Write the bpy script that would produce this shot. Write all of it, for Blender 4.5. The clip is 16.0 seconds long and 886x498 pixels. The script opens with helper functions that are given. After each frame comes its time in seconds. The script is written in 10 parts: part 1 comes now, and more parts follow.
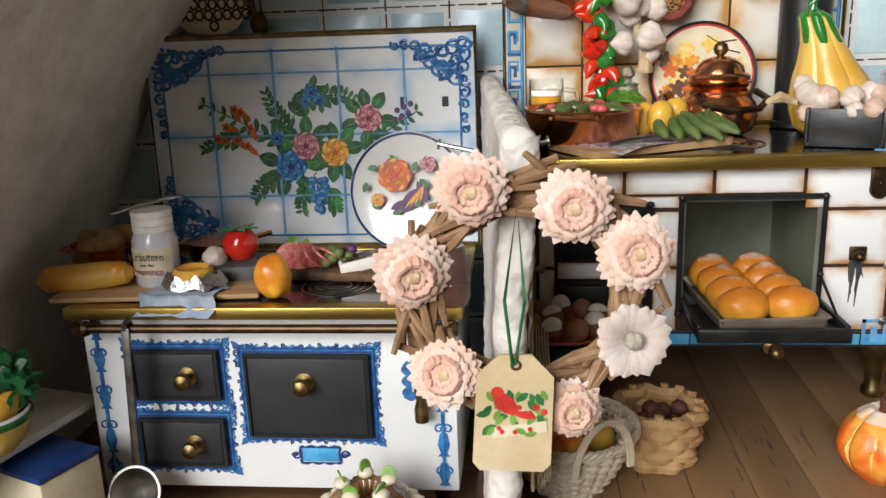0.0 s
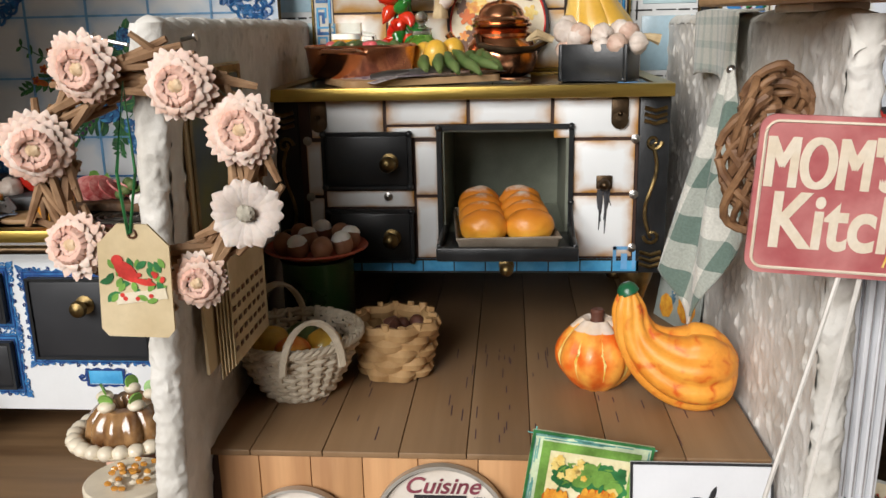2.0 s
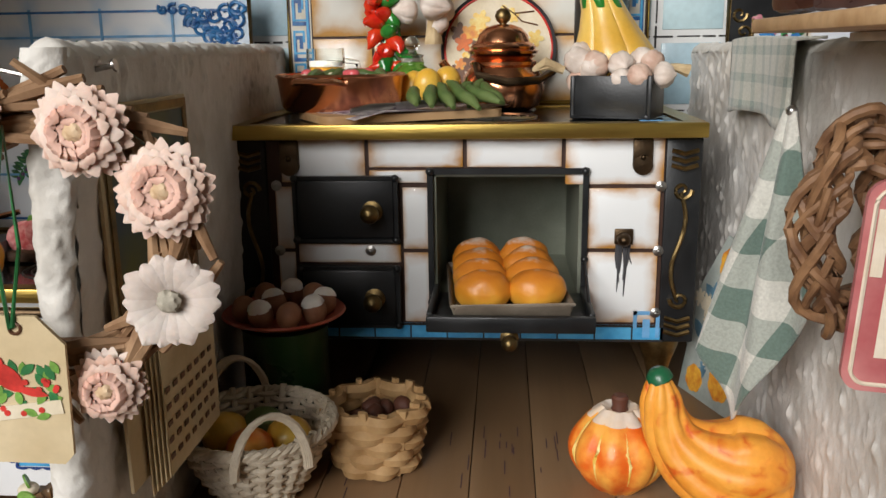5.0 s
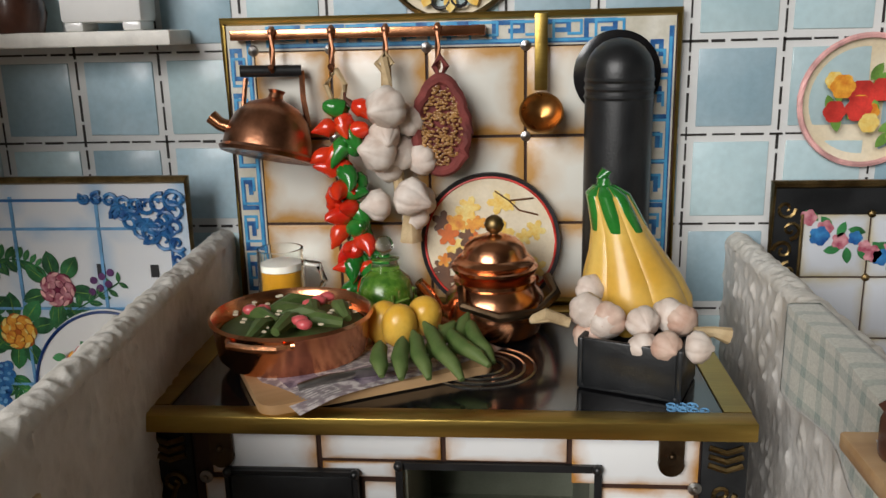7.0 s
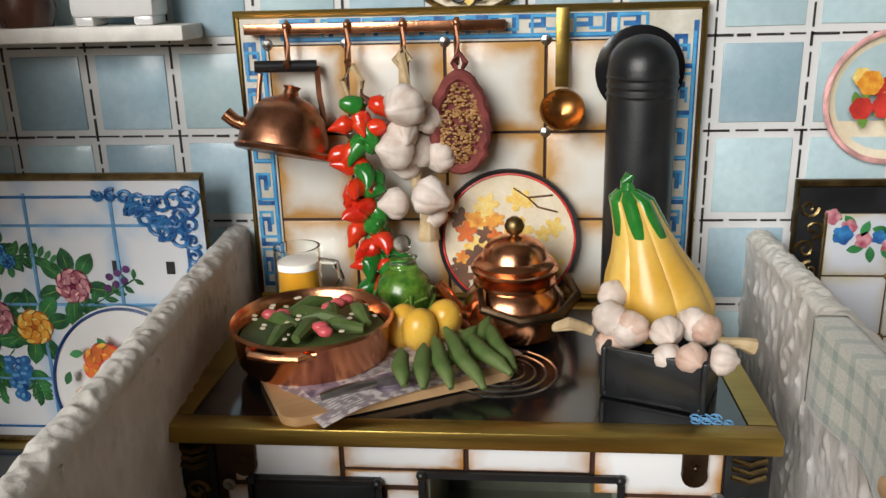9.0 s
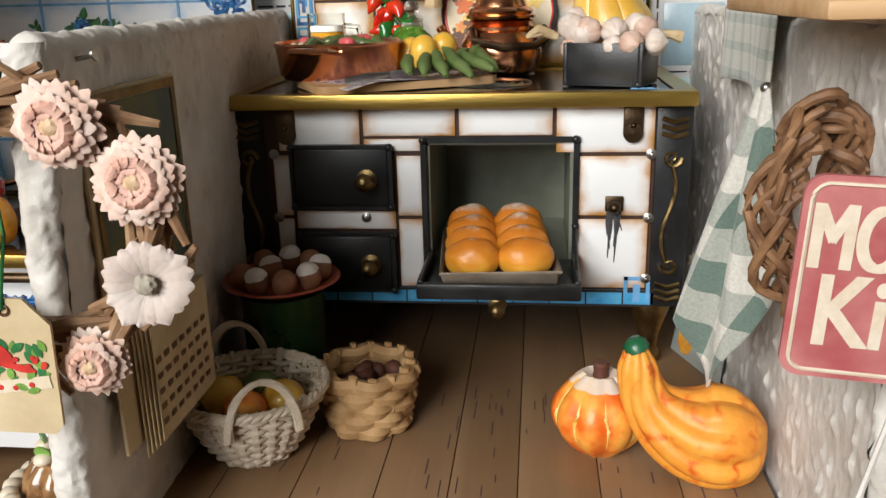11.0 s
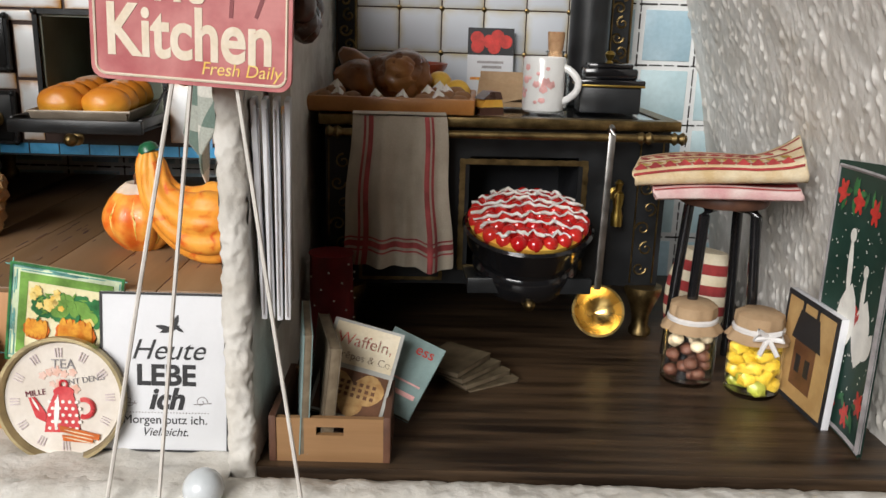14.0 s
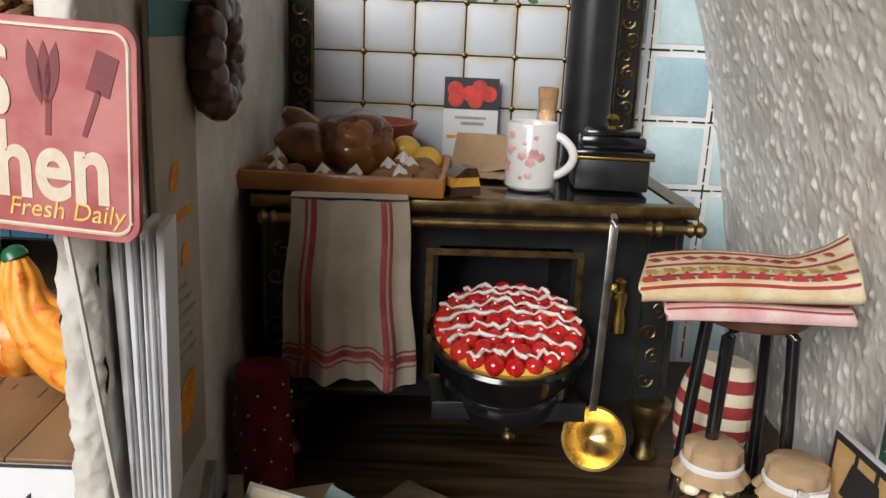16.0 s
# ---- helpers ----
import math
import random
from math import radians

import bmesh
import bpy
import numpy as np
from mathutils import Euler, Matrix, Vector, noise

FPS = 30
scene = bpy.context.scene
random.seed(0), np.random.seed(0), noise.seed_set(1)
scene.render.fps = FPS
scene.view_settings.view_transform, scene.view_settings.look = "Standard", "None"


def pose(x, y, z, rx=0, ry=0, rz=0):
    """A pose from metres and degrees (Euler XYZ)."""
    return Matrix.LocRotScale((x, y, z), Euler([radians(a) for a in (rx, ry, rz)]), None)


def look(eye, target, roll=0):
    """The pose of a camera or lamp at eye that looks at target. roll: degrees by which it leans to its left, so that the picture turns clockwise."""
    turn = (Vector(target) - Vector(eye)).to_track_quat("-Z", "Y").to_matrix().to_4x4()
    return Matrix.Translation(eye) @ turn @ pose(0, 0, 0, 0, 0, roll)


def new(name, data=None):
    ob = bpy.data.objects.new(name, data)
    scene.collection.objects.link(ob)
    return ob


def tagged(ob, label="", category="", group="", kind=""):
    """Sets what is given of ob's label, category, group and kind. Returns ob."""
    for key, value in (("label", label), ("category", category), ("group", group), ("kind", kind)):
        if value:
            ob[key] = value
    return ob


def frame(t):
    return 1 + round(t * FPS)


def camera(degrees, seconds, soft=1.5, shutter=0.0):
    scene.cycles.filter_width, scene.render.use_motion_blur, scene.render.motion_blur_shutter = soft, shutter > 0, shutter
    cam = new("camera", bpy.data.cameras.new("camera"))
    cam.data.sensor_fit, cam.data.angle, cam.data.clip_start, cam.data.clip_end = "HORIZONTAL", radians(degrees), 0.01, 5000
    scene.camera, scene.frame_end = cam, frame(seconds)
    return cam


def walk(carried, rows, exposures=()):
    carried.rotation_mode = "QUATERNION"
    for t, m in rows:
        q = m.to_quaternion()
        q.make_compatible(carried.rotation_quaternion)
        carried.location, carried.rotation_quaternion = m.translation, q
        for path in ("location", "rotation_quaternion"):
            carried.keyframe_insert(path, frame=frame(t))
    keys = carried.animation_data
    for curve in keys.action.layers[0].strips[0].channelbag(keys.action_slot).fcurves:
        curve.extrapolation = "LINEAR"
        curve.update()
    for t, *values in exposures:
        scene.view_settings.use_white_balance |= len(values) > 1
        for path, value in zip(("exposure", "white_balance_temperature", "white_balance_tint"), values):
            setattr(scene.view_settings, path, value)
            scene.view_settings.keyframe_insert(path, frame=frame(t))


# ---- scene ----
# All lengths below are centimetres of the dolls' house; K turns them into metres.
K = 0.01
cam = camera(56.0, 16.0, soft=1.5)
PATH = [
    (0, (0.17, -19.19, 8.73), (-0.03, -17.267, 8.213), -2.1),
    (0.5, (1.85, -19.447, 8.454), (1.659, -17.522, 7.946), -2.0),
    (1, (3.733, -19.973, 8.364), (3.559, -18.042, 7.871), -1.5),
    (1.5, (4.987, -20.103, 7.633), (4.803, -18.173, 7.141), -1.0),
    (2, (5.437, -20.044, 7.127), (5.276, -18.119, 6.607), -1.3),
    (2.5, (5.504, -20.235, 6.507), (5.369, -18.325, 5.93), -1.9),
    (3, (5.697, -20.362, 5.95), (5.601, -18.471, 5.308), -2.2),
    (3.5, (5.925, -20.442, 5.807), (5.844, -18.553, 5.156), -2.2),
    (4, (5.881, -19.472, 6.043), (5.806, -17.566, 5.44), -1.6),
    (4.5, (5.824, -18.047, 6.488), (5.712, -16.122, 5.956), -1.6),
    (5, (5.242, -16.938, 7.169), (5.096, -14.999, 6.703), -0.8),
    (7.3, (5.581, -11.399, 11.872), (5.409, -9.476, 11.352), -1.5),
    (7.5, (5.465, -11.04, 12.062), (5.295, -9.126, 11.507), -1.7),
    (8, (5.204, -10.709, 12.362), (5.041, -8.804, 11.775), -1.5),
    (8.2, (5.197, -10.603, 12.431), (5.031, -8.703, 11.828), -1.5),
    (10.3, (5.692, -15.191, 9.147), (5.488, -13.294, 8.547), -1.4),
    (10.5, (6.166, -15.629, 8.047), (5.915, -13.717, 7.517), -1.6),
    (11, (6.093, -17.124, 7.7), (5.87, -15.227, 7.108), -1.5),
    (11.5, (6.663, -18.713, 6.502), (6.468, -16.81, 5.919), -0.4),
    (12, (7.934, -20.287, 5.909), (7.769, -18.381, 5.326), -0.3),
    (12.5, (9.123, -21.209, 5.537), (9.039, -19.294, 4.964), 0.7),
    (13, (11.009, -21.684, 5.102), (10.971, -19.767, 4.531), 1.1),
    (13.5, (12.727, -21.828, 4.868), (12.719, -19.902, 4.329), 1.4),
    (14, (13.857, -21.764, 4.715), (13.881, -19.833, 4.194), 1.7),
    (14.5, (14.733, -21.58, 4.562), (14.777, -19.645, 4.061), 1.9),
    (15, (15.219, -20.642, 4.613), (15.254, -18.704, 4.122), 2.0),
    (15.5, (14.907, -18.849, 5.261), (14.935, -16.919, 4.735), 2.4),
    (16, (14.647, -17.304, 5.924), (14.669, -15.373, 5.404), 2.5),
]
walk(cam, [(t, look(Vector(e) * K, Vector(g) * K, r)) for t, e, g, r in PATH], exposures=[(0.0, -0.1), (1.5, -0.1), (2.5, -0.28), (3.5, -0.34), (5.0, -0.3), (7.5, -0.58), (8.0, -0.5), (10.5, -0.03), (11.5, -0.12), (12.5, -0.16), (16.0, -0.07)])

# ---- light: an added, unseen room shell with one big window to the front left ----
world = bpy.data.worlds.new("world")
scene.world = world
world.use_nodes = True
wn = world.node_tree.nodes
sky = wn.new("ShaderNodeTexSky")
sky.sky_type, sky.sun_disc = "NISHITA", False
sky.sun_elevation, sky.sun_rotation = radians(40), radians(200)
world.node_tree.links.new(sky.outputs[0], wn["Background"].inputs[0])
wn["Background"].inputs[1].default_value = 0.1


def window_light(name, at, to, w, h, watts, colour):
    d = bpy.data.lights.new(name, "AREA")
    d.shape, d.size, d.size_y, d.energy, d.color = "RECTANGLE", w, h, watts, colour
    ob = new(name, d)
    ob.matrix_world = look(at, to)
    return ob


window_light("window_daylight", (-0.65, -1.46, 0.72), (0.05, 0.0, 0.02), 1.1, 0.8, 45.0, (1.0, 0.972, 0.945))


# ---- materials ----
def nodes_of(name):
    m = bpy.data.materials.new(name)
    m.use_nodes = True
    nt = m.node_tree
    return m, nt, nt.nodes, nt.links, nt.nodes["Principled BSDF"]


def mat(name, base, rough=0.5, metal=0.0, var=0.18, scale=1.5, base2=None, bump=0.0, bscale=12.0, stretch=(1, 1, 1), coat=0.0, rvar=0.12, each=0.0, sheen=0.0, trans=0.0, ior=1.45, sub=0.0, lo=0.35, hi=0.65):
    """Two scales of noise in colour, roughness and relief; scale and bscale are per centimetre."""
    m, nt, n, l, p = nodes_of(name)
    tc, mp = n.new("ShaderNodeTexCoord"), n.new("ShaderNodeMapping")
    mp.inputs["Scale"].default_value = stretch
    l.new(tc.outputs["Object"], mp.inputs[0])
    src = mp.outputs[0]
    info = n.new("ShaderNodeObjectInfo")
    if each:
        add = n.new("ShaderNodeVectorMath")
        add.operation = "ADD"
        mul = n.new("ShaderNodeVectorMath")
        mul.operation = "SCALE"
        l.new(info.outputs["Random"], mul.inputs[0])
        mul.inputs["Scale"].default_value = 3.0
        l.new(src, add.inputs[0])
        l.new(mul.outputs[0], add.inputs[1])
        src = add.outputs[0]
    big, fine = n.new("ShaderNodeTexNoise"), n.new("ShaderNodeTexNoise")
    big.inputs["Scale"].default_value, big.inputs["Detail"].default_value = scale / K, 5
    fine.inputs["Scale"].default_value, fine.inputs["Detail"].default_value = bscale / K, 4
    l.new(src, big.inputs["Vector"])
    l.new(src, fine.inputs["Vector"])
    ramp = n.new("ShaderNodeValToRGB")
    c2 = base2 or tuple(min(1, c * (1 + var)) for c in base)
    c1 = base if base2 else tuple(c * (1 - var) for c in base)
    ramp.color_ramp.elements[0].position, ramp.color_ramp.elements[1].position = lo, hi
    ramp.color_ramp.elements[0].color, ramp.color_ramp.elements[1].color = (*c1, 1), (*c2, 1)
    l.new(big.outputs["Fac"], ramp.inputs[0])
    mix = n.new("ShaderNodeMix")
    mix.data_type, mix.blend_type = "RGBA", "MULTIPLY"
    mix.inputs["Factor"].default_value = 1.0
    fr = n.new("ShaderNodeMapRange")
    fr.inputs["To Min"].default_value, fr.inputs["To Max"].default_value = 1 - var * 0.6, 1 + var * 0.6
    l.new(fine.outputs["Fac"], fr.inputs["Value"])
    l.new(ramp.outputs[0], mix.inputs["A"])
    l.new(fr.outputs[0], mix.inputs["B"])
    col = mix.outputs["Result"]
    if each:
        hsv, er = n.new("ShaderNodeHueSaturation"), n.new("ShaderNodeMapRange")
        er.inputs["To Min"].default_value, er.inputs["To Max"].default_value = 1 - each, 1 + each
        l.new(info.outputs["Random"], er.inputs["Value"])
        l.new(er.outputs[0], hsv.inputs["Value"])
        l.new(col, hsv.inputs["Color"])
        col = hsv.outputs[0]
    l.new(col, p.inputs["Base Color"])
    rr = n.new("ShaderNodeMapRange")
    rr.inputs["To Min"].default_value, rr.inputs["To Max"].default_value = max(0.02, rough - rvar), min(1, rough + rvar)
    l.new(big.outputs["Fac"], rr.inputs["Value"])
    l.new(rr.outputs[0], p.inputs["Roughness"])
    p.inputs["Metallic"].default_value = metal
    p.inputs["Coat Weight"].default_value = coat
    p.inputs["Coat Roughness"].default_value = 0.12
    p.inputs["Sheen Weight"].default_value = sheen
    p.inputs["Transmission Weight"].default_value = trans
    p.inputs["IOR"].default_value = ior
    if sub:
        p.inputs["Subsurface Weight"].default_value = sub
        p.inputs["Subsurface Radius"].default_value = (0.002, 0.001, 0.0006)
        p.inputs["Subsurface Scale"].default_value = 0.5
    if bump:
        b = n.new("ShaderNodeBump")
        b.inputs["Strength"].default_value, b.inputs["Distance"].default_value = min(1, bump), 0.02 * K * (1 + bump)
        l.new(fine.outputs["Fac"], b.inputs["Height"])
        l.new(b.outputs[0], p.inputs["Normal"])
    return m


def wood(name, c1, c2, along="x", rough=0.5, scale=3.0, coat=0.0, each=0.12):
    st = {"x": (0.07, 1, 1), "y": (1, 0.07, 1), "z": (1, 1, 0.07)}[along]
    return mat(name, c1, rough, base2=c2, scale=scale, bscale=scale * 3, stretch=st, bump=0.35, coat=coat, each=each, var=0.2)


def plain(name, c, rough=0.5, metal=0.0, var=0.1, coat=0.0):
    return mat(name, c, rough, metal, var=var, scale=2.0, bscale=25.0, coat=coat, bump=0.1)


def stained(name, base, stain, rough=0.35, coat=0.2, reach=0.0):
    """Enamel with brownish staining that gathers in blotches at the edges of each piece."""
    m, nt, n, l, p = nodes_of(name)
    tc = n.new("ShaderNodeTexCoord")
    # distance from the middle of the piece by its own bounds, broken up by noise
    sub, ab, sep, mx = n.new("ShaderNodeVectorMath"), n.new("ShaderNodeVectorMath"), n.new("ShaderNodeSeparateXYZ"), n.new("ShaderNodeMath")
    sub.operation, sub.inputs[1].default_value = "SUBTRACT", (0.5, 0.5, 0.5)
    ab.operation, mx.operation = "ABSOLUTE", "MAXIMUM"
    l.new(tc.outputs["Generated"], sub.inputs[0])
    l.new(sub.outputs[0], ab.inputs[0])
    l.new(ab.outputs[0], sep.inputs[0])
    l.new(sep.outputs["X"], mx.inputs[0])
    l.new(sep.outputs["Z"], mx.inputs[1])
    nz, info, off = n.new("ShaderNodeTexNoise"), n.new("ShaderNodeObjectInfo"), n.new("ShaderNodeVectorMath")
    off.operation = "ADD"
    l.new(tc.outputs["Object"], off.inputs[0])
    l.new(info.outputs["Random"], off.inputs[1])
    nz.inputs["Scale"].default_value, nz.inputs["Detail"].default_value = 1.6 / K, 6
    l.new(off.outputs[0], nz.inputs["Vector"])
    ad, sc = n.new("ShaderNodeMath"), n.new("ShaderNodeMath")
    sc.operation, sc.inputs[1].default_value = "MULTIPLY", 0.32
    l.new(nz.outputs["Fac"], sc.inputs[0])
    l.new(mx.outputs[0], ad.inputs[0])
    l.new(sc.outputs[0], ad.inputs[1])
    ramp = n.new("ShaderNodeValToRGB")
    e = ramp.color_ramp.elements
    e[0].position, e[0].color = 0.50 - reach * 1.6, (*base, 1)
    e[1].position, e[1].color = 0.70 - reach * 0.6, (*stain, 1)
    mid = e.new(0.60 - reach)
    mid.color = (*[a * 0.72 + b * 0.28 for a, b in zip(base, stain)], 1)
    l.new(ad.outputs[0], ramp.inputs[0])
    l.new(ramp.outputs[0], p.inputs["Base Color"])
    p.inputs["Roughness"].default_value = rough
    p.inputs["Coat Weight"].default_value = coat
    return m


def checked(name, ground, stripe, pitch, width, axes="xz", rough=0.9, second=None, phase=0.0):
    """Woven cloth: stripes of the given pitch (cm) along the named object axes, on a woven ground."""
    m, nt, n, l, p = nodes_of(name)
    tc, sep = n.new("ShaderNodeTexCoord"), n.new("ShaderNodeSeparateXYZ")
    l.new(tc.outputs["UV"], sep.inputs[0])
    last = None
    for i, ax in enumerate(axes):
        d, fr, lt = n.new("ShaderNodeMath"), n.new("ShaderNodeMath"), n.new("ShaderNodeMath")
        d.operation, d.inputs[1].default_value = "MULTIPLY_ADD", 1.0 / pitch
        d.inputs[2].default_value = phase
        fr.operation = "FRACT"
        lt.operation, lt.inputs[1].default_value = "LESS_THAN", width / pitch
        l.new(sep.outputs[{"x": "X", "z": "Y"}[ax]], d.inputs[0])
        l.new(d.outputs[0], fr.inputs[0])
        l.new(fr.outputs[0], lt.inputs[0])
        if last is None:
            last = lt.outputs[0]
        else:
            s = n.new("ShaderNodeMath")
            s.operation = "ADD"
            l.new(last, s.inputs[0])
            l.new(lt.outputs[0], s.inputs[1])
            h = n.new("ShaderNodeMath")
            h.operation, h.inputs[1].default_value = "MULTIPLY", 0.5
            l.new(s.outputs[0], h.inputs[0])
            last = h.outputs[0]
    mix = n.new("ShaderNodeMix")
    mix.data_type = "RGBA"
    mix.inputs["A"].default_value, mix.inputs["B"].default_value = (*ground, 1), (*stripe, 1)
    l.new(last, mix.inputs["Factor"])
    nz = n.new("ShaderNodeTexNoise")
    nz.inputs["Scale"].default_value = 22 / K
    l.new(tc.outputs["Object"], nz.inputs["Vector"])
    m2, r2 = n.new("ShaderNodeMix"), n.new("ShaderNodeMapRange")
    m2.data_type, m2.blend_type = "RGBA", "MULTIPLY"
    m2.inputs["Factor"].default_value = 1
    r2.inputs["To Min"].default_value, r2.inputs["To Max"].default_value = 0.7, 1.25
    l.new(nz.outputs["Fac"], r2.inputs["Value"])
    l.new(mix.outputs["Result"], m2.inputs["A"])
    l.new(r2.outputs[0], m2.inputs["B"])
    l.new(m2.outputs["Result"], p.inputs["Base Color"])
    b = n.new("ShaderNodeBump")
    b.inputs["Strength"].default_value, b.inputs["Distance"].default_value = 0.7, 0.02 * K
    l.new(nz.outputs["Fac"], b.inputs["Height"])
    l.new(b.outputs[0], p.inputs["Normal"])
    p.inputs["Roughness"].default_value = rough
    p.inputs["Sheen Weight"].default_value = 0.3
    return m


def glass(name, tint=(0.95, 0.97, 0.95), rough=0.03):
    m, nt, n, l, p = nodes_of(name)
    p.inputs["Base Color"].default_value = (*tint, 1)
    p.inputs["Transmission Weight"].default_value = 1.0
    p.inputs["Roughness"].default_value = rough
    p.inputs["IOR"].default_value = 1.3
    return m


PLASTER = mat("rough_white_plaster", (0.58, 0.55, 0.50), 0.6, base2=(0.74, 0.72, 0.68), scale=0.9, bscale=4.0, bump=0.9, var=0.14)
PLASTER_EDGE = mat("torn_paper_plaster", (0.58, 0.55, 0.49), 0.8, base2=(0.70, 0.68, 0.63), scale=1.2, bscale=7.0, bump=0.7, var=0.12)
TILE_BLUE = mat("hand_painted_pale_blue_tile", (0.38, 0.53, 0.57), 0.35, base2=(0.49, 0.63, 0.66), scale=0.5, bscale=6.0, each=0.16, var=0.2, coat=0.3)
TILE_MID = mat("hand_painted_mid_blue_tile", (0.31, 0.46, 0.54), 0.35, base2=(0.42, 0.56, 0.63), scale=0.6, bscale=7.0, each=0.16, var=0.22, coat=0.3)
GROUT = mat("white_painted_wall", (0.64, 0.65, 0.64), 0.6, var=0.06, scale=0.5)
INK = plain("black_ink", (0.02, 0.018, 0.016), 0.6)
BRASS = mat("brushed_brass", (0.42, 0.29, 0.075), 0.33, 1.0, var=0.25, scale=1.0, bscale=20, stretch=(0.1, 1, 1), bump=0.15)
BRASS_OLD = mat("aged_brass", (0.20, 0.14, 0.06), 0.4, 1.0, var=0.35, scale=2.5, bscale=20, bump=0.2)
BRASS_DARK = mat("dark_bronze", (0.09, 0.06, 0.035), 0.42, 1.0, var=0.3, scale=2.0, bscale=18, bump=0.2)
GOLD = mat("polished_gold", (0.80, 0.56, 0.20), 0.27, 1.0, var=0.12, scale=2.0, bscale=20)
COPPER = mat("polished_copper", (0.72, 0.33, 0.17), 0.22, 1.0, var=0.2, scale=1.2, bscale=15, bump=0.12)
COPPER_DARK = mat("darkened_copper", (0.40, 0.18, 0.10), 0.32, 1.0, var=0.3, scale=2.0, bscale=15, bump=0.15)
STEEL = mat("dull_steel", (0.42, 0.41, 0.39), 0.32, 1.0, var=0.2, scale=2, bscale=20)
ENAMEL = mat("white_enamel", (0.74, 0.76, 0.77), 0.22, var=0.04, scale=0.6, coat=0.4)
TILE_OLD = stained("stained_white_enamel_tile", (0.78, 0.80, 0.80), (0.46, 0.22, 0.05), reach=0.015)
TILE_CREAM = stained("stained_cream_enamel_tile", (0.70, 0.69, 0.62), (0.50, 0.27, 0.08), rough=0.3, reach=0.11)
JOINT = plain("dark_brown_joint", (0.045, 0.02, 0.012), 0.5)
BLACK = mat("black_painted_tin", (0.012, 0.013, 0.014), 0.36, var=0.3, scale=1.5, bscale=20, bump=0.15)
BLACK_GLOSS = mat("black_gloss", (0.008, 0.008, 0.009), 0.12, var=0.2, scale=1.0, coat=0.6)
BLACK_SATIN = mat("satin_black_panel", (0.020, 0.021, 0.024), 0.45, var=0.15, scale=1.0, bscale=18)
BLUE = mat("cobalt_blue_print", (0.016, 0.075, 0.25), 0.35, base2=(0.045, 0.22, 0.48), scale=3.5, bscale=14, var=0.25)
BLUE_DEEP = plain("deep_blue_print", (0.012, 0.045, 0.18), 0.35, var=0.25)
BLUE_SKY = mat("sky_blue_print", (0.05, 0.30, 0.58), 0.35, base2=(0.10, 0.42, 0.70), scale=2.5, var=0.2)
OVEN_GREY = mat("grey_green_oven_lining", (0.15, 0.16, 0.12), 0.4, 0.4, base2=(0.27, 0.29, 0.23), scale=0.5, bscale=18)
PLANK = mat("brown_plank", (0.205, 0.121, 0.060), 0.42, base2=(0.27, 0.167, 0.088), scale=1.3, bscale=9, stretch=(1, 0.06, 1), bump=0.12, each=0.07, var=0.12)
PLANK_FRONT = wood("light_beech_plank", (0.40, 0.20, 0.085), (0.53, 0.29, 0.13), "z", 0.55, 2.2)
DARK_FLOOR = wood("dark_oak_floor", (0.016, 0.0095, 0.0055), (0.082, 0.050, 0.027), "x", 0.4, 3.2, each=0)
OAK_FLOOR = wood("oak_floor", (0.13, 0.072, 0.034), (0.24, 0.145, 0.072), "x", 0.5, 1.6, each=0)
# Walls of the added room shell, darkened to cut bounced light and deepen shadows.
ROOM_WALL = mat("low_bounce_room_shell", (0.24, 0.21, 0.175), 0.85, var=0.05, scale=0.02, bscale=0.5)
ROOM_FLOOR = wood("room_floor_boards", (0.16, 0.09, 0.05), (0.24, 0.14, 0.08), "x", 0.5, 0.05)
TABLE = wood("dark_table_wood", (0.10, 0.05, 0.025), (0.17, 0.09, 0.045), "x", 0.45, 0.4)
GLASS = glass("clear_glass")


